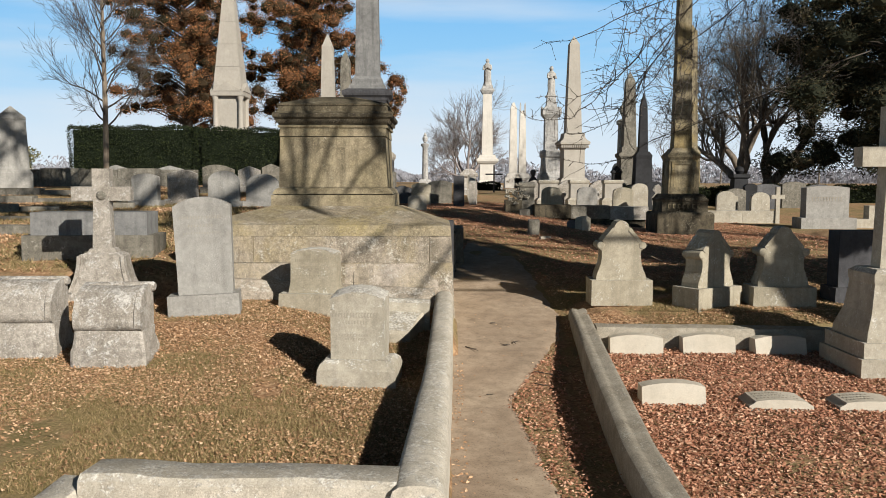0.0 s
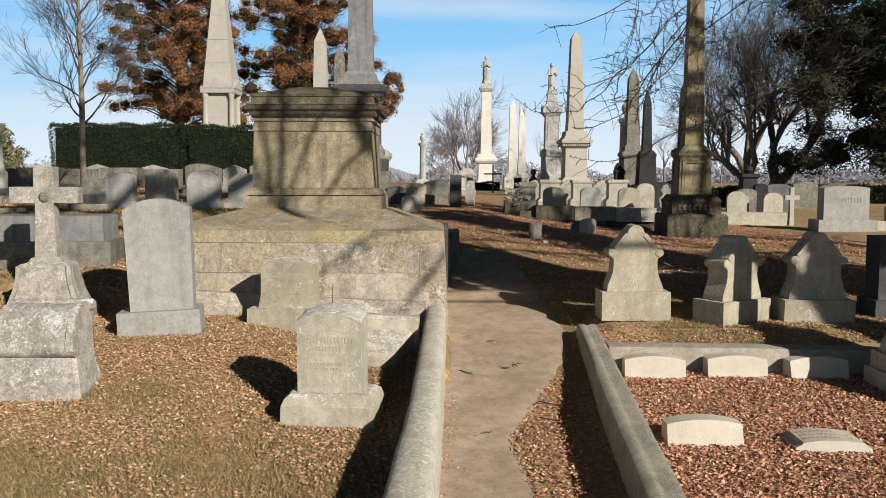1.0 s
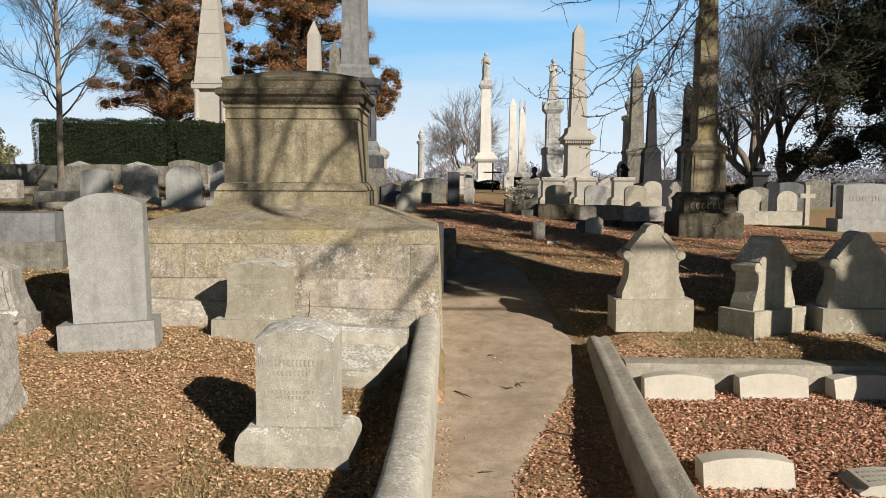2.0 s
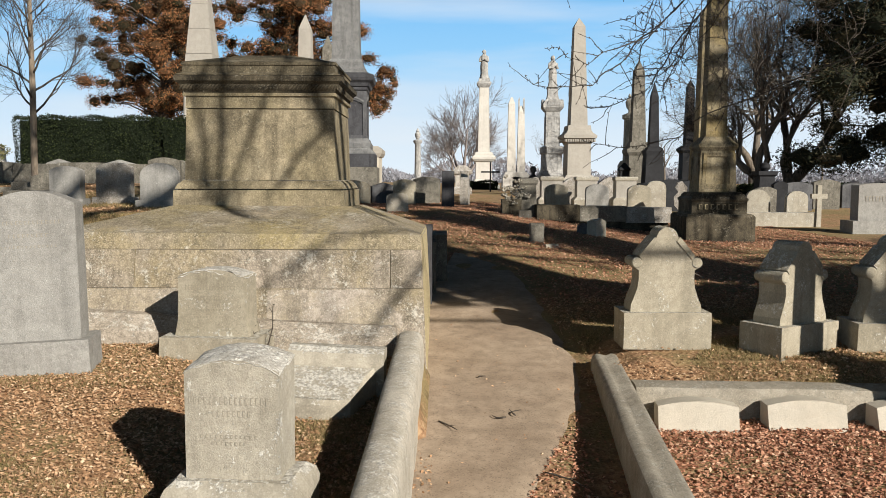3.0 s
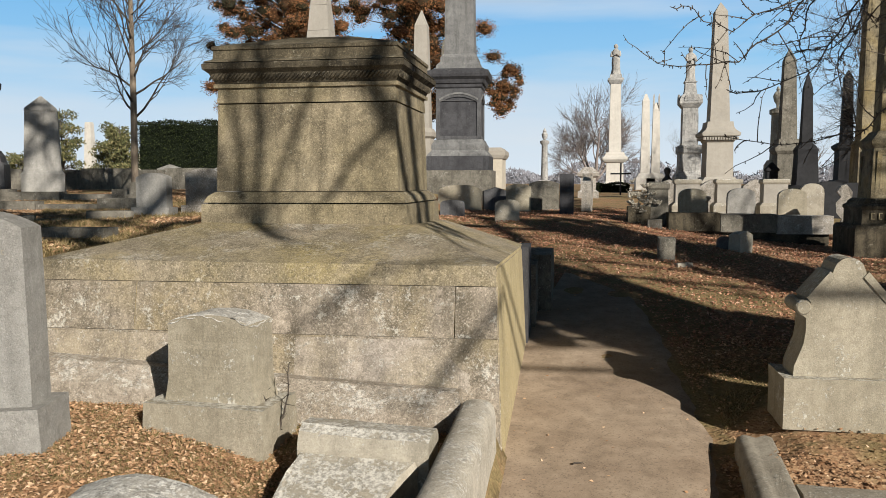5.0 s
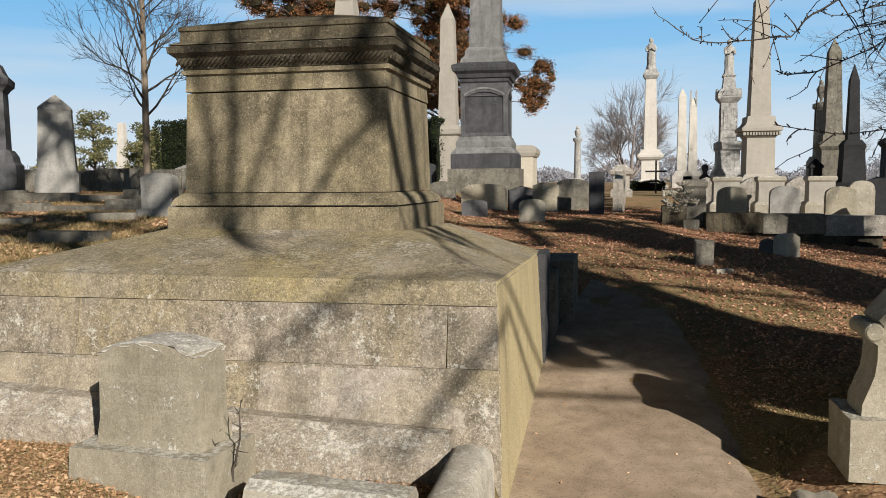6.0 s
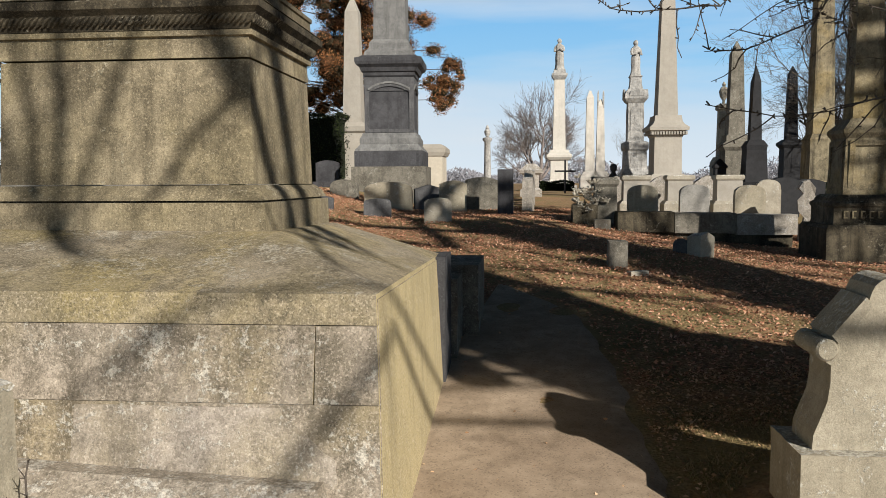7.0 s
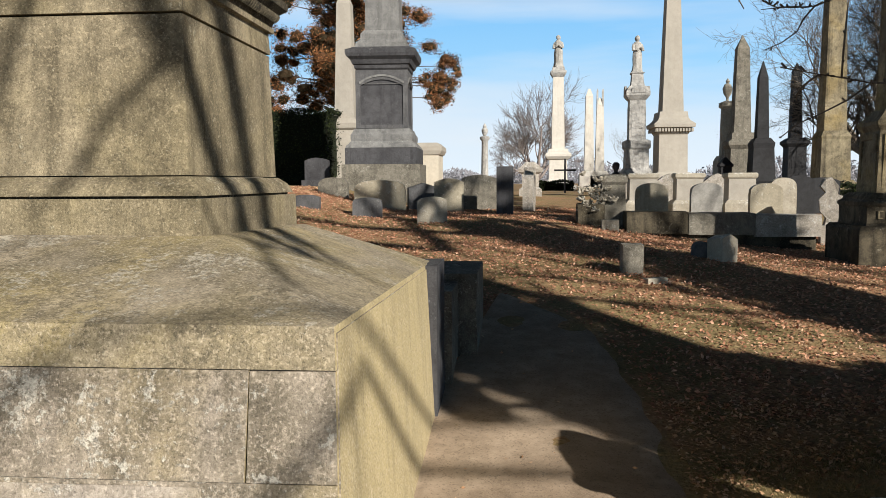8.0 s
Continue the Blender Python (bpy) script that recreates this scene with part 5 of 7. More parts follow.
def headstone(x, y, z, rz, w, h, d, material, head, label, group="", lean=(0, 0), base=None):
    t = thing("headstone", x, y, z, rz, label, "headstone", group, lean)
    b = 0.0
    if base:
        part("base", rough_box(-w / 2 - base, w / 2 + base, -d / 2 - base * 0.8, d / 2 + base * 0.8, -0.1, 0.14, x), material, t)
        b = 0.13
    if head == "arch":
        o = arch(w, b - (0.1 if not base else 0), h, w * 0.36)
    elif head == "segment":
        o = segment_head(w, b - (0.1 if not base else 0), h, h * 0.10)
    elif head == "shoulder":
        o = [(-w / 2, b - 0.1), (w / 2, b - 0.1), (w / 2, h * 0.72)] + [(w * 0.5 * math.cos(math.pi * k / 12) * (1 if 0 < k < 12 else 0.98), h * 0.75 + h * 0.25 * math.sin(math.pi * k / 12) ** 0.8) for k in range(13)] + [(-w / 2, h * 0.72)]
    elif head == "gable":
        o = [(-w / 2, b - 0.1), (w / 2, b - 0.1), (w / 2, h * 0.84), (0, h), (-w / 2, h * 0.84)]
    else:
        o = [(-w / 2, b - 0.1), (w / 2, b - 0.1), (w / 2, h), (-w / 2, h)]
    bm = tablet(o, -d / 2, d / 2, 0.012)
    worn(bm, 0.004, 8, 0, x + y)
    part("stone", bm, material, t)
    return t


def right_plot():
    # stone ledge with pedestals and rounded stones
    t = thing("stone_ledge", 3.15, 18.17, 0.76, 0, "long low lichened stone ledge with an undercut foot", "ledge")
    for k, (a, b) in enumerate(((-1.2, -0.42), (-0.414, 0.42), (0.426, 1.24))):
        bm = rough_box(a, b, -0.22, 0.22, 0.05, 0.33, k)
        bmesh.ops.translate(bm, verts=bm.verts, vec=(0, 0, -0.02 * k))
        # stone colours run dark to pale, painting the shade across the left half
        part("ledge_stone", bm, (SOOT_AND_SHADE, WEATHERED, OLD_MARBLE)[k], t)
    # dark footing colour stands in for the shaded gap underneath
    part("footing", rough_box(-1.15, 1.2, -0.14, 0.2, -0.3, 0.06, 8), SOOT_AND_SHADE, t, "recessed footing, dark for the shade under the ledge")
    for px, pw in ((2.76, 0.27), (3.57, 0.26), (4.47, 0.26)):
        t = thing("pedestal_headstone", px, 22.3, 0.93, 0, "buff stone pedestal headstone with a flat moulded cap", "headstone", "pedestal headstones in a row")
        part("base", stacked([(pw + 0.05, 0.26, -0.2), (pw + 0.05, 0.26, 0.16), (pw, 0.22, 0.22)], 0, 0, 0.008), LIMESTONE, t)
        part("die", stacked([(pw - 0.025, 0.19, 0.22), (pw - 0.03, 0.18, 0.60)], 0, 0, 0.006), PINK_GRANITE, t)
        part("cap", stacked([(pw - 0.02, 0.19, 0.60), (pw, 0.21, 0.63), (pw, 0.21, 0.68), (pw - 0.02, 0.19, 0.70)], 0, 0, 0.006), LIMESTONE, t)
    for px, py, top, w, m in ((2.53, 19.7, 1.46, 0.47, OLIVE_STONE), (3.48, 20.4, 1.46, 0.49, GREY_GRANITE), (4.27, 20.0, 1.45, 0.48, OLIVE_STONE), (5.12, 22.0, 1.54, 0.44, LIMESTONE)):
        headstone(px, py, 0.86, random.uniform(-4, 4), w, top - 0.86, 0.13, m, "shoulder", "weathered round-topped headstone behind a ledge", "round-topped headstones")
    for px, py in ((2.58, 24.0), (3.40, 23.2), (4.28, 23.2)):
        t = thing("scroll_sided_headstone", px, py, 0.86, 0, "pale stone with a worn peaked top and scrolled side", "headstone", "scrolled stones")
        part("stone", tablet([(-0.3, -0.1), (0.3, -0.1), (0.29, 0.28), (0.25, 0.33), (0.28, 0.42), (0.26, 0.62), (0.13, 0.72), (0, 0.77), (-0.13, 0.72), (-0.26, 0.62), (-0.28, 0.42), (-0.25, 0.33), (-0.29, 0.28)], -0.1, 0.1, 0.02), OLD_MARBLE, t)
    t = thing("scroll_sided_headstone", 4.9, 19.1, 0.66, -14, "broken pale marble stone with a worn carved shoulder", "headstone")
    bm = tablet([(-0.12, -0.1), (0.17, -0.1), (0.19, 0.42), (0.23, 0.46), (0.22, 0.58), (0.08, 0.62), (0.09, 0.74), (0.0, 0.87), (-0.10, 0.85), (-0.15, 0.74), (-0.08, 0.66), (-0.15, 0.56), (-0.14, 0.4), (-0.07, 0.3), (-0.1, 0.15)], -0.11, 0.11, 0.02)
    worn(bm, 0.02, 7, 0, 3)
    part("stone", bm, OLD_MARBLE, t)
    bm = box(-0.13, 0.3, -0.16, 0.2, -0.1, 0.2, 0.01)
    part("base", bm, OLD_MARBLE, t)
    headstone(1.57, 14.58, ground_z(1.57, 14.58) - 0.02, 4, 0.185, 0.28, 0.15, WEATHERED, "square", "small square weathered footstone beside the path", "footstones", (3, 0))
    headstone(2.57, 15.45, ground_z(2.57, 15.45) - 0.02, 28, 0.19, 0.28, 0.22, LIMESTONE, "gable", "small weathered peaked footstone", "footstones", (-6, 6))
    headstone(2.40, 15.6, ground_z(2.40, 15.6) - 0.02, 8, 0.17, 0.18, 0.12, SLATE_GRANITE, "arch", "small dark rounded footstone", "footstones")
    headstone(1.74, 18.0, ground_z(1.74, 18.0) - 0.02, 0, 0.22, 0.15, 0.15, LIMESTONE, "square", "small pale block footstone", "footstones")
    # sculpted flowers on a dark pedestal
    t = thing("flower_monument", 1.68, 18.5, 0.82, 0, "dark stone pedestal carrying a pale carved spray of flowers", "monument")
    part("pedestal", stacked([(0.19, 0.2, -0.1), (0.19, 0.2, 0.1), (0.165, 0.17, 0.14), (0.155, 0.16, 0.62), (0.18, 0.19, 0.66), (0.18, 0.19, 0.72), (0.15, 0.15, 0.76)], 0.15, 0.08, 0.01), WEATHERED, t)
    # the shadow over this block is put into its dark colour
    part("rockwork", rough_box(-0.33, 0.02, -0.22, 0.22, -0.1, 0.36, 5, 0.03), SOOT_AND_SHADE, t, "rough rockwork coloured dark for its shade")
    rng = random.Random(5)
    bm = bmesh.new()
    for k in range(34):
        c = Vector((max(-0.3, min(0.26, rng.gauss(-0.12, 0.13))), max(-0.28, min(0.0, rng.gauss(-0.16, 0.06))), rng.uniform(0.26, 0.62) + (0.2 if k < 5 else 0)))
        for q in range(6):
            a = q * math.pi / 3 + rng.random()
            d = Vector((math.cos(a), math.sin(a) * 0.5 - 0.4, rng.uniform(0.2, 1.6))).normalized()
            side = d.cross(Vector((0, 0, 1))).normalized()
            up = side.cross(d)
            s = rng.uniform(0.05, 0.085)
            rings = [[c + d * s * f + side * w * s * u + up * 0.012 * v for u, v in ((-1, 0), (0, -1), (1, 0), (0, 1))] for f, w in ((0.0, 0.12), (0.45, 0.38), (0.8, 0.3), (1.0, 0.06))]
            loft(bm, rings)
    worn(bm, 0.008, 18)
    tagged(part("flower_spray", bm, LIMESTONE, t, "pale carved flowers and leaves"), kind="stuff")
    t = thing("stone_bust", 3.16, 30, 1.05, 0, "small dark urn on a round pedestal", "urn")
    part("urn", turned([(0.2, -0.1), (0.2, 0.3), (0.12, 0.4), (0.17, 0.5), (0.15, 0.6), (0.06, 0.7), (0.055, 0.74), (0.09, 0.8), (0.1, 0.9), (0.05, 0.96)], 12), DEEP_SLATE, t, "", True)
    # things right of the obelisk with the lettered plinth
    t = thing("stone_ledge", 7.14, 20.2, 0.56, 0, "low warm stone ledge under two rounded stones", "ledge")
    for k in range(2):
        part("ledge_stone", rough_box(-0.87 + k * 0.87, -0.87 + (k + 1) * 0.87 - 0.006, -0.2, 0.2, -0.2, 0.33, k + 5), LIMESTONE, t)
    headstone(6.99, 20.8, 0.62, -3, 0.46, 0.74, 0.12, LIMESTONE, "arch", "pale round-topped headstone on a ledge", "round-topped headstones", base=0.05)
    headstone(7.84, 20.8, 0.62, 2, 0.46, 0.71, 0.12, LIMESTONE, "arch", "pale round-topped headstone on a ledge", "round-topped headstones", base=0.05)
    headstone(7.3, 21.3, 0.62, 0, 0.3, 0.6, 0.12, LIMESTONE, "square", "small pale headstone with a square top")
    t = thing("cross_headstone", 7.96, 20.0, 0.6, 0, "small pale stone cross", "cross")
    part("cross", tablet([(-0.05, -0.1), (0.05, -0.1), (0.045, 0.58), (0.16, 0.58), (0.16, 0.68), (0.045, 0.68), (0.045, 0.86), (-0.045, 0.86), (-0.045, 0.68), (-0.16, 0.68), (-0.16, 0.58), (-0.045, 0.58)], -0.045, 0.045, 0.006), LIMESTONE, t)
    t = thing("family_headstone", 8.25, 18.15, 0.56, -3, "wide pale granite headstone with a curved top", "headstone")
    part("base", box(-0.58, 0.58, -0.28, 0.28, -0.1, 0.26, 0.01), GREY_GRANITE, t)
    part("stone", tablet(segment_head(0.9, 0.255, 0.945, 0.04), -0.17, 0.17, 0.01), GREY_GRANITE, t)
    bars(t, INCISED_PALE, [(0, 0.66, 0.66, 0.09, 11)], -0.172, "inscription", 0.004, "a line of large incised lettering")
    t = thing("stone_ledge", 9.2, 18.4, 0.52, 0, "low warm stone base with a small block on it", "ledge")
    part("ledge_stone", rough_box(-0.33, 0.33, -0.2, 0.2, -0.1, 0.26, 3), LIMESTONE, t)
    part("block", box(0.1, 0.4, -0.1, 0.15, 0.26, 0.55, 0.01), LIMESTONE, t)
    for px, py, w, h, m in ((8.0, 23, 0.5, 0.7, WEATHERED), (8.75, 24, 0.35, 0.8, DARK_GRANITE), (9.6, 25, 0.8, 0.75, SLATE_GRANITE), (10.6, 25.5, 0.7, 0.8, WEATHERED), (11.6, 26, 0.7, 0.7, SLATE_GRANITE), (6.0, 24, 0.6, 0.8, DARK_GRANITE), (6.8, 25.0, 0.7, 0.75, DARK_GRANITE)):
        headstone(px, py, ground_z(px, py), random.uniform(-6, 6), w, h, 0.2, m, "segment", "weathered headstone in the far rows", "far headstones")
    t = thing("urn_pedestal", 9.13, 26, 0.72, 0, "dark stone pedestal with an urn", "monument")
    part("pedestal", stacked([(0.32, 0.32, -0.1), (0.3, 0.3, 0.5), (0.22, 0.22, 0.6), (0.2, 0.2, 0.95), (0.26, 0.26, 1.0), (0.26, 0.26, 1.1)], 0, 0, 0.008), DARK_GRANITE, t)
    part("urn", turned([(0.08, 1.1), (0.15, 1.2), (0.12, 1.3), (0.03, 1.35)], 12), DARK_GRANITE, t, "", True)
    for px, py, h in ((6.75, 33, 0.95),):
        t = thing("pillar", px, py, 0.95, 0, "dark square pillar with a pointed cap", "monument", "dark pillars")
        part("pillar", stacked([(0.3, 0.3, -0.1), (0.3, 0.3, 0.2), (0.17, 0.17, 0.25), (0.16, 0.16, h), (0.2, 0.2, h + 0.03), (0.2, 0.2, h + 0.08), (0.03, 0.03, h + 0.3)], 0, 0, 0.01), DARK_GRANITE, t)


def left_rows():
    headstone(-0.57, 17.8, 0.98, 6, 0.39, 0.32, 0.13, LIMESTONE, "shoulder", "small speckled headstone with a curved top", "small stones")
    headstone(-1.57, 18.6, 0.99, 4, 0.41, 0.29, 0.14, SLATE_GRANITE, "shoulder", "small grey round-topped stone", "small stones")
    headstone(-2.51, 18.8, 0.97, 3, 0.42, 0.35, 0.14, SLATE_GRANITE, "segment", "small grey stone with a curved top", "small stones")
    headstone(-1.72, 20.6, 0.98, 3, 0.84, 0.55, 0.16, OLIVE_STONE, "shoulder", "broad buff headstone with an arched top", "small stones")
    headstone(-2.59, 21.0, 1.03, 3, 0.5, 0.55, 0.2, WEATHERED, "shoulder", "grey headstone with rounded shoulders", "small stones")
    headstone(-1.05, 20.9, 0.98, 12, 0.5, 0.5, 0.3, SLATE_GRANITE, "gable", "grey stone with a sloped top", "small stones")
    t = headstone(-0.56, 20.3, 0.96, 3, 0.47, 0.59, 0.16, OLIVE_STONE, "segment", "lichened stone with a curved top and a small rosette", "small stones")
    bm = turned([(0.05, -0.012), (0.07, 0.0), (0.04, 0.012), (0.015, 0.018)], 10)
    bmesh.ops.rotate(bm, verts=bm.verts, cent=(0, 0, 0), matrix=Matrix.Rotation(radians(90), 3, "X"))
    bmesh.ops.translate(bm, verts=bm.verts, vec=(0, -0.085, 0.46))
    part("rosette", bm, LIMESTONE, t, "small pale carved rosette")
    headstone(-0.11, 20.9, 0.98, 3, 0.58, 0.63, 0.26, WEATHERED, "segment", "broad grey stone with a slightly curved top", "small stones")
    headstone(0.345, 19.75, 1.0, 0, 0.25, 0.72, 0.5, DEEP_SLATE, "square", "dark thick square-topped headstone")
    for k in range(7):
        y = 20.75 + k * 1.15
        headstone(0.72 + 0.02 * k, y, path_z(y), 84 + random.uniform(-4, 4), 0.55, 0.62 + random.uniform(-0.1, 0.1), 0.16, LIMESTONE if k % 2 else OLD_MARBLE, ("segment", "arch", "square")[k % 3], "weathered stone in a row along the avenue", "stones along the avenue")
    t = thing("small_monument", 0.85, 29.5, 1.1, 0, "small pale monument with a scrolled and pointed top", "monument")
    part("die", stacked([(0.3, 0.25, -0.1), (0.3, 0.25, 0.2), (0.22, 0.18, 0.25), (0.22, 0.18, 0.6), (0.32, 0.26, 0.66), (0.32, 0.26, 0.74), (0.12, 0.1, 0.92)], 0, 0, 0.008), OLD_MARBLE, t)
    t = thing("iron_cross", 2.11, 36, 1.08, 0, "thin black iron cross", "cross")
    part("cross", tablet([(-0.03, -0.1), (0.03, -0.1), (0.03, 0.78), (0.37, 0.78), (0.37, 0.84), (0.03, 0.84), (0.03, 1.2), (-0.03, 1.2), (-0.03, 0.84), (-0.37, 0.84), (-0.37, 0.78), (-0.03, 0.78)], -0.03, 0.03, 0), IRON, t)
    t = thing("mausoleum", -3.25, 39.5, 1.3, 0, "small cream stone tomb house with a curved roof ridge", "tomb")
    part("walls", stacked([(0.75, 0.9, -0.1), (0.75, 0.9, 1.25)], 0, 0, 0.02), MARKER, t)
    part("cornice", stacked([(0.8, 0.95, 1.25), (0.88, 1.0, 1.4), (0.88, 1.0, 1.55), (0.7, 0.9, 1.7)], 0, 0, 0.01), PINK_GRANITE, t)
    # rows beyond the plot on the high side
    data = ((-5.82, 16.35, 0.5, 0.66, GREY_GRANITE, "segment"), (-5.3, 17.0, 0.58, 0.72, OLD_MARBLE, "segment"), (-4.2, 16.0, 0.58, 0.72, GREY_GRANITE, "arch"),
            (-3.5, 16.2, 0.62, 0.66, GREY_GRANITE, "arch"), (-5.35, 19.7, 0.62, 0.66, WEATHERED, "segment"), (-4.6, 19.8, 0.5, 0.62, OLD_MARBLE, "gable"),
            (-7.4, 19.0, 0.55, 0.42, WEATHERED, "gable"), (-3.9, 20.3, 0.55, 0.6, WEATHERED, "gable"), (-9.2, 23.5, 0.6, 0.62, GREY_GRANITE, "gable"), (-7.6, 23.2, 0.7, 0.6, GREY_GRANITE, "gable"),
            (-6.2, 23.5, 0.6, 0.6, WEATHERED, "gable"), (-4.7, 22.8, 0.5, 0.65, WEATHERED, "gable"), (-3.6, 24.0, 0.5, 0.6, DEEP_SLATE, "segment"))
    for x, y, w, h, m, head in data:
        headstone(x, y, ground_z(x, y) - 0.02, random.uniform(-3, 8), w, h, 0.18, m, head, "old headstone standing in the rows before the hedge", "old headstones in rows", base=0.06)
    t = thing("retaining_wall", -10.0, 22.2, 1.38, 2, "long low wall of grey stone blocks", "wall")
    for k in range(7):
        part("wall_block", rough_box(-3.6 + k * 1.0, -3.6 + k * 1.0 + 0.99, -0.22, 0.22, -0.2, 0.5 + 0.03 * (k % 2), k), WEATHERED, t)
    for x, y, ln, rz, h in ((-8.6, 17.6, 4.4, 4, 0.2), (-7.0, 15.2, 2.6, 30, 0.13), (-6.4, 13.4, 3.4, -4, 0.1), (-9.2, 19.2, 4.2, 2, 0.2), (-9.6, 15.0, 3.0, 3, 0.16), (-6.9, 11.4, 3.0, 0, 0.12)):
        t = thing("plot_kerb", x, y, ground_z(x, y) - 0.03, rz, "low worn stone edging round a plot", "kerb", "plot edgings")
        for k in range(4):
            part("edging_stone", rough_box(-ln / 2 + k * ln / 4, -ln / 2 + (k + 1) * ln / 4 - 0.012, -0.13 - 0.02 * (k % 2), 0.13, -0.15, h + 0.03 - 0.05 * ((k * 7) % 3), x + k), WEATHERED, t)
    t = thing("pillar", -10.75, 20.85, 1.42, 32, "grey granite pillar with a pointed top", "monument")
    part("pillar", stacked([(0.42, 0.4, -0.2), (0.42, 0.4, 0.35), (0.37, 0.35, 0.42), (0.36, 0.33, 0.5), (0.31, 0.28, 1.66), (0.32, 0.29, 1.68), (0.31, 0.28, 1.72), (0.3, 0.27, 1.74), (0.02, 0.02, 2.0)], 0, 0, 0.012), GREY_GRANITE, t)
    t = thing("gabled_monument", -11.62, 20.0, 1.36, 30, "grey stone monument with a gabled hood", "monument")
    part("base", stacked([(0.52, 0.52, -0.1), (0.52, 0.52, 0.6), (0.47, 0.47, 0.66), (0.45, 0.45, 0.78), (0.38, 0.38, 0.9)], 0, 0, 0.015), SLATE_GRANITE, t)
    part("die", stacked([(0.33, 0.33, 0.9), (0.31, 0.31, 2.05)], 0, 0, 0.01), SLATE_GRANITE, t)
    part("hood", stacked([(0.32, 0.32, 2.05), (0.36, 0.36, 2.12), (0.42, 0.42, 2.18), (0.43, 0.43, 2.3), (0.33, 0.33, 2.4), (0.25, 0.25, 2.6), (0.2, 0.2, 2.64), (0.16, 0.16, 2.95), (0.02, 0.02, 3.1)], 0, 0, 0.008), SLATE_GRANITE, t)
    # pyramid-roofed monument behind the hedge
    t = thing("spire_monument", -8.62, 34, 1.45, 0, "tall pale stone spire over a small porch with corner columns", "monument")
    part("base", stacked([(0.85, 0.85, -0.2), (0.85, 0.85, 2.1), (0.66, 0.66, 2.2)], 0, 0, 0.02), PINK_GRANITE, t)
    part("die", stacked([(0.45, 0.45, 2.2), (0.45, 0.45, 3.55)], 0, 0, 0.02), PINK_GRANITE, t)
    for ax in (-1, 1):
        for ay in (-1, 1):
            part("column", turned([(0.13, 2.2), (0.1, 2.3), (0.09, 3.3), (0.13, 3.42), (0.13, 3.5)], 10, ax * 0.5, ay * 0.5), PINK_GRANITE, t, "", True)
    part("entablature", stacked([(0.64, 0.64, 3.5), (0.66, 0.66, 3.66), (0.6, 0.6, 3.7)], 0, 0, 0.01), PINK_GRANITE, t)
    for k in range(4):
        bm = tablet([(-0.62, 3.68), (0.62, 3.68), (0, 4.05)], -0.68, -0.5, 0)
        bmesh.ops.rotate(bm, verts=bm.verts, cent=(0, 0, 0), matrix=Matrix.Rotation(math.pi / 2 * k, 3, "Z"))
        part("gable", bm, PINK_GRANITE, t)
    for k in range(6):
        f = lambda q: 0.56 * (1 - q / 6.6)
        part("spire_block", stacked([(f(k), f(k), 3.75 + k * 0.9), (f(k + 1) + 0.006, f(k + 1) + 0.006, 3.75 + (k + 1) * 0.9 - 0.012)], 0, 0, 0.006), PINK_GRANITE, t)
    for x, y, h in ((-34.0, 60, 4.6), (-31.0, 62, 2.6), (-38, 60, 2.2)):
        t = thing("white_spire", x, y, 1.35, 0, "small bright white marble obelisk far off", "obelisk", "far white stones")
        part("shaft", stacked([(0.6, 0.6, -0.1), (0.6, 0.6, 0.6), (0.34, 0.34, 0.7), (0.22, 0.22, h - 0.1), (0.2, 0.2, h)], 0, 0, 0), WHITE_MARBLE, t)


ahead()
edwards()
mon2()
right_plot()
left_rows()
t = thing("stepped_stone", -0.1, 12.3, 0.33, 0, "dark stepped stone base beside the path", "headstone")
part("upper_step", rough_box(-0.4, 0.40, -0.1, 0.75, -0.2, 0.575, 4), WEATHERED, t)
part("lower_step", rough_box(-0.4, 0.28, -0.62, -0.106, -0.2, 0.53, 2), WEATHERED, t)


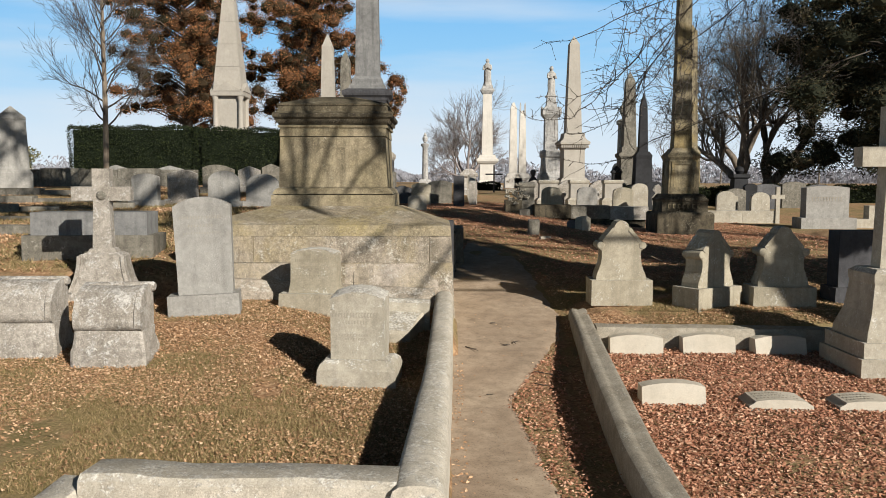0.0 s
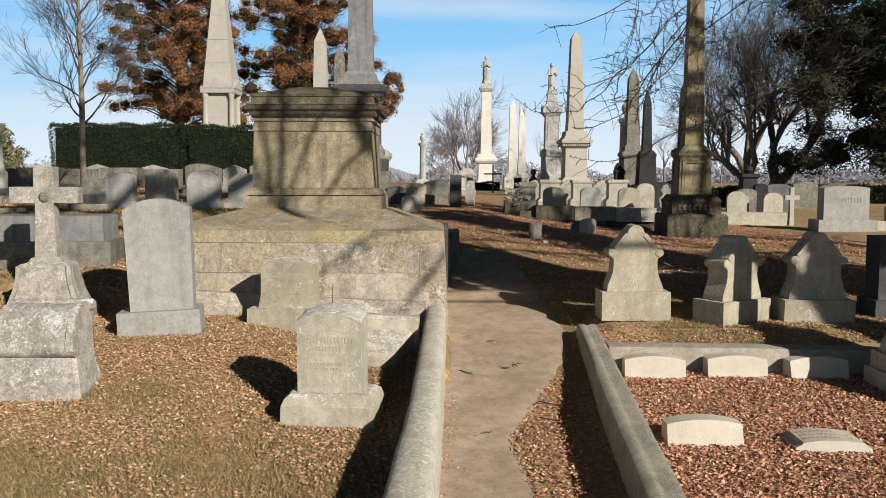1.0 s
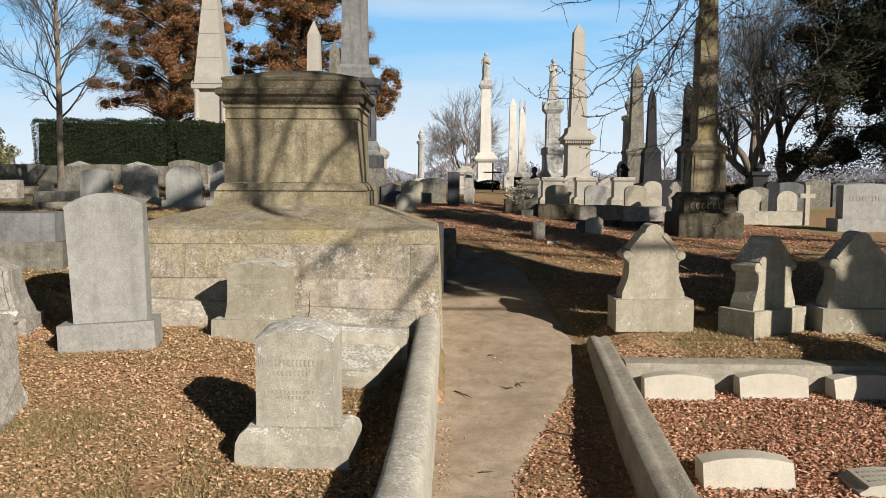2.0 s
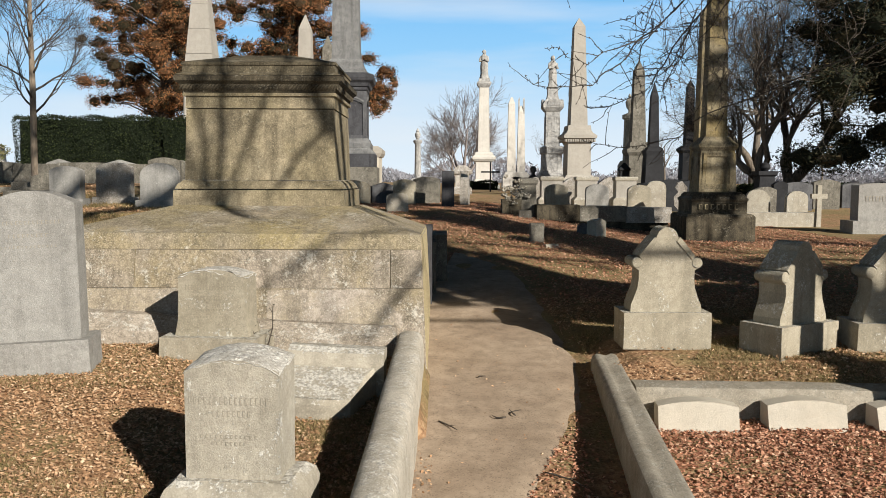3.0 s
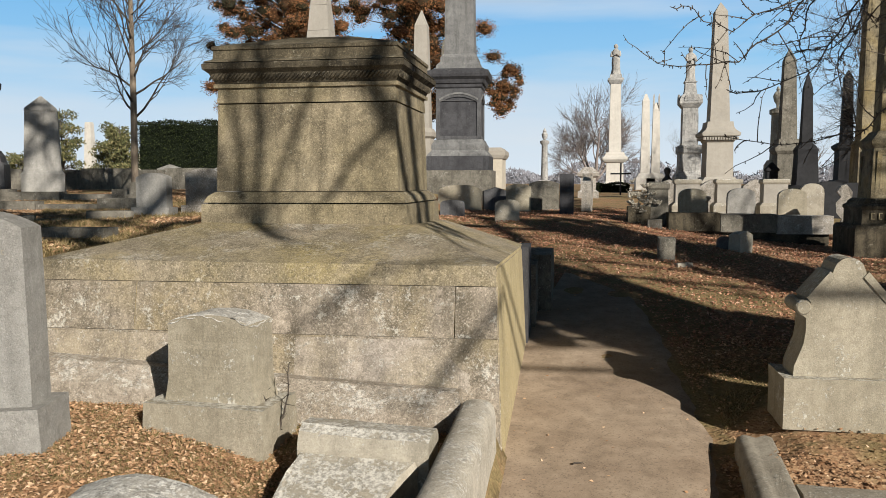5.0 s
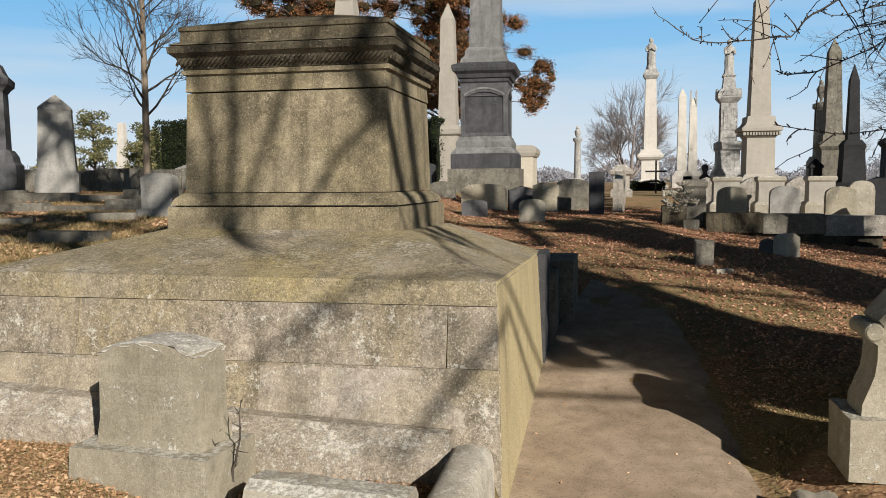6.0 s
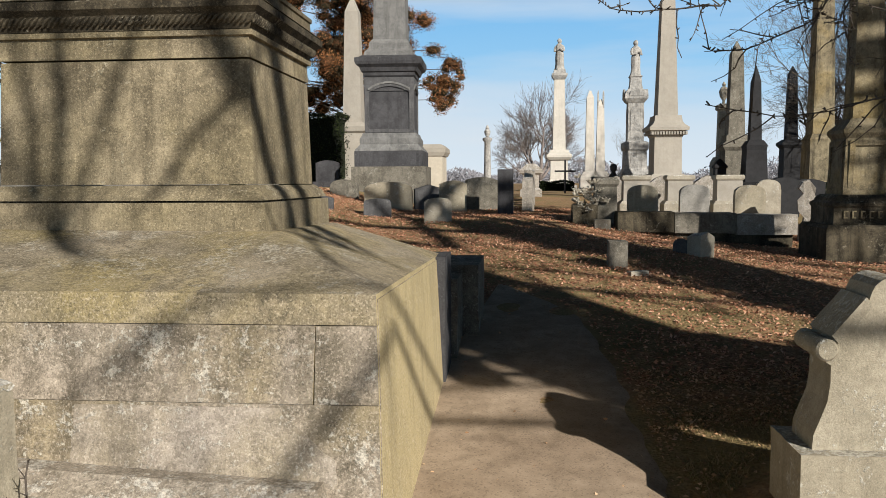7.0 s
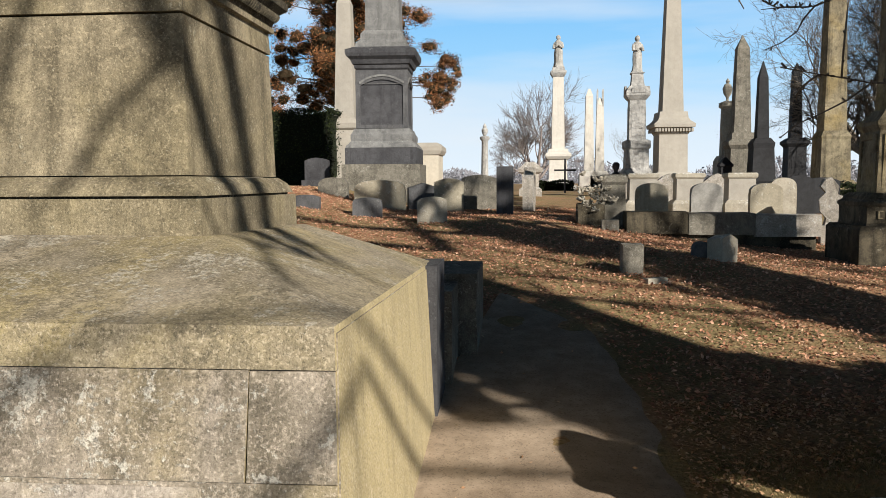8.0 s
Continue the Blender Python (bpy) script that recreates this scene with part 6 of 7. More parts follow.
# ---- trees and hedge ----
def conifer(name, x, y, z, height, trunk_r, seed, clumps, material, label, blades=70, size=0.3, inner=None, slim=0.45, heart=0.0):
    """clumps: ellipsoids (dx, dy, dz, radius, squash) of foliage hung on limbs."""
    rng = random.Random(seed)
    rs = np.random.RandomState(seed)
    tree = thing(name, x, y, z, 0, label, "tree")
    tb, lb = Tubes(), Tubes()
    pts, _ = wander(rng, Vector((0, 0, -0.1)), Vector((0, 0, 1)), height, 8, 0.03, 0.05)
    tb.add(pts, [trunk_r * (1 - 0.85 * k / 8) for k in range(9)], 9)
    cs, ins = [], []
    for dx, dy, dz, r, sq in clumps:
        root = Vector((0, 0, max(0.3, dz - 0.5 * min(1.6, math.hypot(dx, dy)))))
        tip = Vector((dx, dy, dz))
        mid = root.lerp(tip, 0.5) + Vector((0, 0, 0.1 * math.hypot(dx, dy)))
        if math.hypot(dx, dy) < 3.9 or len(cs) % 12 == 0:
            lb.add([root, mid, tip], [0.05, 0.03, 0.012], 5)
        n = int(blades * r * r)
        d = rs.normal(size=(n, 3))
        d /= np.linalg.norm(d, axis=1)[:, None]
        d *= (rs.uniform(0.25, 1.0, n) ** 0.5)[:, None] * r * rs.uniform(0.75, 1.2, n)[:, None]
        d[:, 2] *= sq
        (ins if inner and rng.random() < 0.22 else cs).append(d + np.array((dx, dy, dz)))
    # solid hearts; on the bronze trees their dark colour paints inner shade
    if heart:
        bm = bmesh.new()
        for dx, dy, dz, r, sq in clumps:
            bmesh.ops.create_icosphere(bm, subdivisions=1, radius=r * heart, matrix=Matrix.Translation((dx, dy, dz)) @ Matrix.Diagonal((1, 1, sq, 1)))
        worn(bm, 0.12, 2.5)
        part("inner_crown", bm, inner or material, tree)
    tb.object("trunk", BARK_DARK, tree)
    tagged(lb.object("limb_framework", BARK_DARK, tree), kind="stuff")
    leaves("crown", np.concatenate(cs), size, seed, material, tree, 0.2, slim)
    # clumps in the darker copy, shaded by colour alone
    if ins:
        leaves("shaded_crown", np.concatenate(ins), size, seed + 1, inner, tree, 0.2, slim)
    return tree


def clump_set(seed, height, low, reach, count, r0, r1, taper=0.7):
    rng = random.Random(seed)
    out = []
    for k in range(count):
        f = (k + rng.random()) / count
        dz = low + (height - low) * f
        rad = reach * (1 - taper * f) * rng.uniform(0.35, 1.0)
        a = rng.uniform(0, 2 * math.pi)
        out.append((rad * math.cos(a), rad * math.sin(a), dz, rng.uniform(r0, r1) * (1 - 0.3 * f), rng.uniform(0.5, 0.8)))
    return out


def tufts(seed, height, low, reach, whorls, taper=0.4):
    """Clumps set along level limbs, so that sky and dark gaps show between the layers."""
    rng = random.Random(seed)
    out = []
    for k in range(whorls):
        f = (k + rng.random()) / whorls
        z = low + (height - low) * f
        a = k * 2.4 + rng.uniform(-0.5, 0.5)
        far = reach * (1 - taper * f) * rng.uniform(0.55, 1.05)
        for q in range(5):
            g = 0.3 + 0.7 * q / 4
            b = a + rng.gauss(0, 0.2)
            out.append((far * g * math.cos(b), far * g * math.sin(b), z + 0.35 * g * far * 0.3 + rng.uniform(-0.3, 0.3), rng.uniform(0.42, 0.74) * (1.1 - 0.2 * g), rng.uniform(0.6, 0.95)))
    return out


def bough(seed, x, z, rx, rz, count):
    """A full drooping bough, dense in the middle and ragged at its rim."""
    rng = random.Random(seed)
    out = []
    for k in range(count):
        a, q = rng.uniform(0, 2 * math.pi), rng.random() ** 0.6
        dz = math.sin(a) * q
        out.append((x + rx * math.cos(a) * q * (0.75 + 0.35 * dz) + 0.15 * dz, rng.uniform(-0.5, 0.5), z + rz * dz, rng.uniform(0.26, 0.42), rng.uniform(0.7, 1.0)))
    return out


side_bough = bough(2, 4.25, 4.55, 0.95, 1.15, 44)
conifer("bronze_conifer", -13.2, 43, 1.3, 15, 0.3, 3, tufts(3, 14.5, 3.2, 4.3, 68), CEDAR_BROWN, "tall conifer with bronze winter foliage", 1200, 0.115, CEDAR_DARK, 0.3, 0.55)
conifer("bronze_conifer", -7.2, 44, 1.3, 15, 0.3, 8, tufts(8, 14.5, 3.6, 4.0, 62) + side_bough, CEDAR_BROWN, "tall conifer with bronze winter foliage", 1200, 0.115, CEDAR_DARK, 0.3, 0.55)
conifer("dark_evergreen", 17.1, 30.5, 0.9, 7.8, 0.35, 21, clump_set(21, 8.4, 1.3, 4.9, 230, 0.7, 1.2, 0.06), EVERGREEN_MAT, "broad dark evergreen tree", 680, 0.155, None, 0.3, 0.5)
# evergreens added out of view beside the walk to shade the path ahead
def leaning_yew():
    """A narrow yew out of view, shaped to shade the path: its crown as (across the light, height, radius), thin along
    the light.
    """
    rng = random.Random(31)
    spots = ((7.30, 4.34, 0.17), (7.36, 4.74, 0.18), (7.37, 4.5, 0.16), (7.36, 4.95, 0.2), (7.84, 4.6, 0.28), (7.75, 5.3, 0.3), (7.96, 4.25, 0.34), (7.86, 4.95, 0.34), (8.0, 3.95, 0.4), (8.0, 4.6, 0.46), (8.05, 5.25, 0.42), (8.5, 3.75, 0.46), (8.5, 4.4, 0.46), (8.5, 5.1, 0.46), (8.55, 5.6, 0.4), (8.3, 5.9, 0.38), (8.6, 4.95, 0.26), (8.56, 5.5, 0.32), (8.6, 6.0, 0.3),
             (9.0, 3.4, 0.46), (9.0, 4.0, 0.42), (9.5, 3.3, 0.45), (9.5, 3.72, 0.36), (10.0, 3.2, 0.45), (10.0, 3.55, 0.36))
    clumps = []
    for q, h, r in spots:
        for _ in range(4):
            p = rng.uniform(-0.5, 0.5)
            clumps.append((0.78 * (q - 8.6) + 0.62 * p, 0.62 * (q - 8.6) - 0.78 * p, h - 0.1 + 0.463 * p, r, 0.8))
    tree = conifer("unseen_shade_yew", 0.78 * 8.6, 0.62 * 8.6, 0.1, 5.3, 0.13, 31, clumps, CONIFER_DARK, "unseen dark yew tree, crown shaped to shade the path", 1500, 0.16)
    # solid cores make this crown block the sun fully
    bm = bmesh.new()
    for dx, dy, dz, r, _ in clumps:
        bmesh.ops.create_icosphere(bm, subdivisions=1, radius=r * 0.92, matrix=Matrix.Translation((dx, dy, dz)))
    worn(bm, 0.1, 3)
    part("inner_crown", bm, CONIFER_DARK, tree)


leaning_yew()
conifer("unseen_shade_yew", 8.55, 6.75, 0.1, 7.6, 0.14, 35, clump_set(35, 7.4, 2.5, 0.5, 84, 0.36, 0.52, 0.4), CONIFER_DARK, "unseen tall slim yew tree added to cast a shade band", 900, 0.17)
conifer("unseen_shade_yew", 10.2, 5.9, 0.1, 5.0, 0.16, 33, clump_set(33, 4.4, 1.6, 1.2, 60, 0.45, 0.7, 0.2), CONIFER_DARK, "unseen dark yew tree added to cast shade", 340, 0.2)


def hedge(x0, x1, y, depth, z0, z1, seed, label):
    t = thing("hedge", (x0 + x1) / 2, y, z0, 0, label, "hedge", "clipped hedge")
    w = (x1 - x0) / 2
    bm = box(-w + 0.1, w - 0.1, -depth / 2 + 0.1, depth / 2 - 0.1, -0.1, z1 - z0 - 0.1, 0.1)
    worn(bm, 0.08, 2, 3, seed)
    part("core", bm, HEDGE_MAT, t)
    rs = np.random.RandomState(seed)
    n = int((5200 if z1 - z0 > 1 else 2600) * w * 2)
    pts = np.stack([rs.uniform(-w, w, n), np.where(rs.rand(n) < 0.7, -depth / 2, rs.uniform(-depth / 2, depth / 2, n)), rs.uniform(0, z1 - z0, n)], 1)
    top = rs.rand(n) < 0.25
    pts[top, 2] = z1 - z0
    pts[top, 1] = rs.uniform(-depth / 2, depth / 2, top.sum())
    end = rs.rand(n) < 0.12
    pts[end, 0] = np.where(rs.rand(end.sum()) < 0.5, -w, w)
    pts += rs.normal(0, 0.03, pts.shape)
    pts[:, 1] += 0.07 * np.sin(pts[:, 0] * 3.1 + seed) * np.sin(pts[:, 2] * 4.3 + pts[:, 0]) - 0.02
    pts[:, 2] += 0.04 * np.sin(pts[:, 0] * 5.3 + seed) * (pts[:, 2] > (z1 - z0) * 0.9)
    leaves("foliage", pts, 0.052 if z1 - z0 > 1 else 0.07, seed, HEDGE_MAT, t, 0, 0.6)


hedge(0.9, 2.75, 42.5, 0.8, 1.05, 1.5, 5, "low dark hedge across the end of the avenue")
hedge(5.6, 9.4, 27.0, 1.0, 0.7, 1.36, 6, "low dark clipped hedge behind the plots")
hedge(9.5, 17.5, 28.5, 1.0, 0.7, 1.42, 7, "low dark clipped hedge behind the plots")
hedge(-12.1, -8.05, 27.8, 1.4, 1.4, 3.32, 1, "long dark clipped evergreen hedge")
hedge(-8.0, -4.05, 27.9, 1.4, 1.4, 3.27, 2, "dark clipped evergreen hedge")
for bx, by, h, s, m in ((-30.2, 51, 5.0, 41, BUSH_MAT), (-27.8, 53, 4.0, 42, BUSH_MAT), (-25.9, 50, 3.9, 43, BUSH_MAT), (-33.5, 52, 2.4, 44, BUSH_MAT)):
    conifer("shrub", bx, by, 1.2, h, 0.1, s, clump_set(s, h - 0.2, 0.4, 1.5, 34, 0.45, 0.75, 0.5), m, "olive green evergreen shrub in the distance", 420, 0.2)



def young_tree():
    """A slim straight trunk with long side branches that leave it level and turn up."""
    rng = random.Random(6)
    tree = thing("young_tree", -7.78, 19.3, 1.28, 0, "young bare tree with a slim pale trunk", "tree")
    bins = [Tubes(), [], Tubes()]
    top = 6.4
    bins[0].add([Vector((0, 0, -0.1)), Vector((0, 0, 0.1)), Vector((0.0, 0, 0.4)), Vector((0.02, 0, 2.0)), Vector((0.0, 0.03, 4.0)), Vector((0.02, 0, top))], [0.12, 0.085, 0.066, 0.058, 0.038, 0.01], 9)
    for k in range(30):
        f = k / 29
        z = 1.5 + (top - 2.1) * f
        a = k * 2.4 + rng.uniform(-0.4, 0.4)
        d = Vector((math.cos(a), math.sin(a), 0.55 + 1.1 * f)).normalized()
        grow(rng, bins, Vector((0.01, 0, z)), d, (1.32 - 0.35 * f) * rng.uniform(0.8, 1.15), 0.024 - 0.009 * f, 1, 4, 0.7, 0.1, 0.14, (0, 7, 6, 2), 0.0036)
    tree_parts(bins, BARK_DARK, tree, BARK_TAN)


young_tree()
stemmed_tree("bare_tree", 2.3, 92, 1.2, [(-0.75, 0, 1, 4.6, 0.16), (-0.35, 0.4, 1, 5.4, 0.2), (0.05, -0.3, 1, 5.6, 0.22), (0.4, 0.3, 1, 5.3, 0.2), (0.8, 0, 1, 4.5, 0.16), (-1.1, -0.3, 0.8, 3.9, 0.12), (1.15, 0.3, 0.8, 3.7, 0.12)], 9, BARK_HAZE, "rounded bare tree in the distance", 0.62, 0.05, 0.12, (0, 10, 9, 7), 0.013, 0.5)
stemmed_tree("bare_tree", 11.9, 33.8, 0.9, [(-0.6, -0.2, 1, 3.2, 0.17), (-0.15, 0.2, 1, 4.8, 0.15), (0.3, -0.1, 1, 4.8, 0.13)], 12, BARK_GREY, "bare tree with pale crooked leaning stems", 0.9, 0.05, 0.22, (0, 10, 8, 6, 3), 0.0044, 0.7)
stemmed_tree("bare_tree", 13.3, 34.5, 0.9, [(0.75, 0, 0.8, 4.8, 0.22), (0.0, 0.2, 1, 5.4, 0.16), (-0.35, 0.1, 1, 4.6, 0.14)], 15, BARK_GREY, "bare tree with dark crooked limbs", 0.9, 0.05, 0.22, (0, 10, 8, 6, 3), 0.0044, 0.6)
stemmed_tree("bare_tree", 15.5, 44, 1.0, [(-0.25, 0, 1, 4.6, 0.2), (0.1, 0.3, 1, 6.0, 0.2), (0.6, 0, 1, 5.5, 0.18)], 17, BARK_GREY, "bare winter tree with grey bark", 0.85, 0.05, 0.22, (0, 9, 7, 6, 3), 0.0065, 1.2)
for k in range(9):
    rng = random.Random(100 + k)
    bare_tree("bare_tree", -60 + k * 19 + rng.uniform(-5, 5), 150 + rng.uniform(-15, 25), 1.1, 8 + rng.uniform(0, 4), 0.2, 100 + k, BARK_GREY, "bare tree on the skyline", 4, 0.8, 0.05, kids=(8, 5, 5, 3))

rs = np.random.RandomState(8)
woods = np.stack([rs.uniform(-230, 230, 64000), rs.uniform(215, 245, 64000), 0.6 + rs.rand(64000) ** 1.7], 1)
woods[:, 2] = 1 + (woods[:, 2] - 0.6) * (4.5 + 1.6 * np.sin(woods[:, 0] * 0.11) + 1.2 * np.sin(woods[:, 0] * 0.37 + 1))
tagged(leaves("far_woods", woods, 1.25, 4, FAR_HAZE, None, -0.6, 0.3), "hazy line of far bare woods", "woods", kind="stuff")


# ---- bare tree beside the walk: hanging spurred branches and the shadows of its limbs ----
def spurred_branch(tubes, rng, pts, r0, r1):
    fine = []
    for a, b in zip(pts, pts[1:]):
        for k in range(6):
            fine.append(a.lerp(b, k / 6))
    fine.append(pts[-1])
    fine = [p + Vector((rng.gauss(0, 0.035), rng.gauss(0, 0.035), rng.gauss(0, 0.035))) for p in fine]
    for _ in range(2):
        fine = [fine[0]] + [(fine[k - 1] + fine[k] * 2 + fine[k + 1]) / 4 for k in range(1, len(fine) - 1)] + [fine[-1]]
    n = len(fine)
    radii = [0.55 * (r0 + (r1 - r0) * k / (n - 1)) for k in range(n)]
    tubes.add(fine, radii, 5)
    for k in range(1, n):
        for _ in range(2):
            d = Vector((rng.gauss(0, 1), rng.gauss(0, 1), rng.gauss(0, 1))).normalized()
            p = fine[k - 1].lerp(fine[k], rng.random())
            tubes.add([p, p + d * rng.uniform(0.012, 0.028)], [0.0045, 0.0035], 4)
        if rng.random() < 0.4:
            d = Vector((rng.gauss(-0.5, 0.6), rng.gauss(0, 0.6), rng.gauss(0.1, 0.7))).normalized()
            q, _ = wander(rng, fine[k], d, rng.uniform(0.1, 0.45), 4, 0.2, -0.06)
            tubes.add(q, [0.004, 0.0036, 0.003, 0.0025, 0.002], 4)
            for u, w in zip(q, q[1:]):
                e = Vector((rng.gauss(0, 1), rng.gauss(0, 1), rng.gauss(0, 1))).normalized()
                m = u.lerp(w, rng.random())
                tubes.add([m, m + e * 0.015], [0.004, 0.003], 4)


def hanging_tree():
    rng = random.Random(77)
    tree = thing("spurred_tree", 7.6, 8.6, 0.15, 0, "bare tree with drooping branches covered in short spurs", "tree")
    root = Vector((7.6, 8.6, 0.15))
    bins = [Tubes(), [], Tubes()]
    bins[0].add([Vector((0, 0, -0.2)), Vector((0.05, 0, 1.5)), Vector((0.1, 0.1, 4)), Vector((0, 0.2, 7)), Vector((0.2, 0.1, 11))], [0.3, 0.24, 0.2, 0.15, 0.05], 10)
    for k in range(5):
        a = rng.uniform(-1.1, 0.6)
        grow(rng, bins, Vector((0.05, 0.1, rng.uniform(4.5, 9.5))), Vector((math.cos(a), math.sin(a), 0.35)).normalized(), rng.uniform(2.5, 4.0), 0.075, 1, 3, 0.7, 0.0, 0.14, (5, 5, 4))
    limb = [Vector((7.6, 8.7, 4.6)), Vector((5.4, 9.4, 4.9)), Vector((3.6, 10.0, 4.2)), Vector((2.6, 10.2, 3.4)), Vector((2.1, 10.3, 2.86))]
    runs = [
        (limb, 0.017, 0.009),
        ([(2.45, 10.1, 3.25), (2.01, 10.0, 2.73), (1.68, 9.9, 2.62), (1.37, 9.6, 2.43), (1.10, 9.3, 2.56)], 0.012, 0.004),
        ([(2.1, 10.3, 2.86), (1.75, 10.2, 2.53), (1.57, 10.2, 2.38), (1.21, 10.2, 2.27), (1.02, 10.4, 2.45)], 0.013, 0.004),
        ([(4.6, 9.2, 3.0), (2.9, 9.3, 2.3), (2.28, 9.7, 2.02), (2.17, 9.8, 1.87), (1.80, 9.8, 1.77), (1.47, 9.8, 1.82)], 0.011, 0.004),
        ([(2.18, 10.5, 2.92), (2.05, 10.5, 2.7), (2.02, 10.5, 2.54), (2.08, 10.5, 2.28)], 0.012, 0.004),
        ([(2.9, 10.6, 3.5), (2.39, 10.8, 2.71), (2.2, 10.8, 2.43), (1.80, 10.6, 2.17), (1.50, 10.4, 2.20)], 0.014, 0.004),
        ([(3.0, 10.2, 3.7), (2.6, 10.9, 3.1), (2.5, 10.9, 2.7), (2.3, 10.8, 2.35), (2.35, 10.7, 2.1)], 0.013, 0.004),
        ([(3.4, 10.1, 4.0), (2.2, 10.4, 3.6), (1.6, 10.6, 3.3), (1.2, 10.7, 3.35)], 0.014, 0.004),
        ([(3.4, 9.6, 3.6), (2.6, 9.8, 3.0), (2.3, 10.0, 2.6), (2.05, 10.2, 2.45), (1.7, 10.3, 2.5)], 0.012, 0.004),
        ([(2.7, 10.7, 3.2), (2.55, 11.0, 2.8), (2.35, 11.2, 2.5), (2.2, 11.2, 2.6)], 0.01, 0.004),
    ]
    hung = []
    for pts, r0, r1 in runs:
        crown = Tubes()
        hung.append(crown)
        spurred_branch(crown, rng, [Vector(p) - root for p in pts], r0, r1)
    for k in range(46):
        a = Vector((rng.uniform(2.3, 4.4), rng.uniform(9.4, 12.2), rng.uniform(3.0, 4.6)))
        d = Vector((rng.uniform(-0.4, 0.2), rng.uniform(-0.25, 0.25), -1.0)).normalized()
        ln = rng.uniform(0.7, 1.5)
        b = a + d * ln * 0.5
        c = b + Vector((d.x * 1.3, d.y, d.z * 0.7)) * ln * 0.35
        e = c + Vector((-0.6, rng.uniform(-0.3, 0.3), rng.uniform(-0.1, 0.5))) * ln * 0.25
        crown = Tubes()
        hung.append(crown)
        spurred_branch(crown, rng, [a - root, b - root, c - root, e - root], 0.007, 0.0025)
    tree_parts(bins, BARK_GREY, tree)
    for crown in hung:
        crown.object("hanging_branch", BARK_DARK, tree)


hanging_tree()
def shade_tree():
    """A large bare tree out of view beside the walk, its limbs laid out to throw shadows on the tomb and the ground
    beyond it.
    """
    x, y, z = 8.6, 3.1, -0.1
    tree = bare_tree("bare_tree", x, y, z, 12, 0.28, 57, BARK_GREY, "large bare tree out of view beside the walk", 4, 0.5, 0.15, (0, 0.05), kids=(4, 4, 3, 2))
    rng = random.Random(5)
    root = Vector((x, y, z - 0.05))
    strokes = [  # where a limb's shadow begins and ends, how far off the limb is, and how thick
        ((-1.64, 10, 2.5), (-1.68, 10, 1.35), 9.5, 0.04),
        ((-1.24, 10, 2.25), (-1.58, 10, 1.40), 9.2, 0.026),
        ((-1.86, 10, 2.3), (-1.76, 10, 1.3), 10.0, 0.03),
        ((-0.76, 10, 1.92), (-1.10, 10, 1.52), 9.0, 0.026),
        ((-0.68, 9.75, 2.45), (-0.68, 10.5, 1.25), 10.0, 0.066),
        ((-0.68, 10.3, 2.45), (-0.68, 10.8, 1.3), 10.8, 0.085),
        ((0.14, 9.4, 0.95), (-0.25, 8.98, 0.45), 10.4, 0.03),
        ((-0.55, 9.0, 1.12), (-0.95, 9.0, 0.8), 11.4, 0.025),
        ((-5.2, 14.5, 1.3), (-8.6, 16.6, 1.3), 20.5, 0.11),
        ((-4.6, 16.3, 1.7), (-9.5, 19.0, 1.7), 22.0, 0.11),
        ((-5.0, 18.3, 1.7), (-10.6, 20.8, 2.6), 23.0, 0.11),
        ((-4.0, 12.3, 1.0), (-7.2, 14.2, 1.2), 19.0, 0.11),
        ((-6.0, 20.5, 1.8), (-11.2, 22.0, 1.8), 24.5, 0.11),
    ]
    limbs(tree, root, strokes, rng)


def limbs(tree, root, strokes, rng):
    # each limb is traced back along the sun from its intended shadow
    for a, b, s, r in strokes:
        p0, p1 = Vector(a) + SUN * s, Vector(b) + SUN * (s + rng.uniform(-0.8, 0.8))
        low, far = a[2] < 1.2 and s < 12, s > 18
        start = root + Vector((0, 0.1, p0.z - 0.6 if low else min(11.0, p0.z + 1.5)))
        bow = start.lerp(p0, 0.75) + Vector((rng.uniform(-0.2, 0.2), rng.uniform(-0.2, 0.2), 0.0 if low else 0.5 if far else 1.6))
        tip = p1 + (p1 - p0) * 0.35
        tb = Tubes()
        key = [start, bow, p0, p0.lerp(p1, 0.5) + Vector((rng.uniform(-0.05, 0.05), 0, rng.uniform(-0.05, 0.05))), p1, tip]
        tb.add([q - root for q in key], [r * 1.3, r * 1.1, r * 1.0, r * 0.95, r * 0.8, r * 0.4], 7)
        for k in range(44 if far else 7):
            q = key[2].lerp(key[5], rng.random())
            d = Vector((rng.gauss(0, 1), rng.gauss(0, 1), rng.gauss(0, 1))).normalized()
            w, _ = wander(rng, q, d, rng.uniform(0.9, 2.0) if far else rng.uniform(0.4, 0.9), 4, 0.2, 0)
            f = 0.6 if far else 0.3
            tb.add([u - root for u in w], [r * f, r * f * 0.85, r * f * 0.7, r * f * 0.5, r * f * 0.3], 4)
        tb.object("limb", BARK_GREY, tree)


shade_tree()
# second bare tree, added out of view to band the ground with shade
unseen_side_tree = bare_tree("bare_tree", 13.4, 6.2, 0.2, 11.5, 0.26, 63, BARK_GREY, "unseen bare tree added to cast shade bands ahead", 4, 0.85, 0.0, kids=(7, 5, 3, 2))
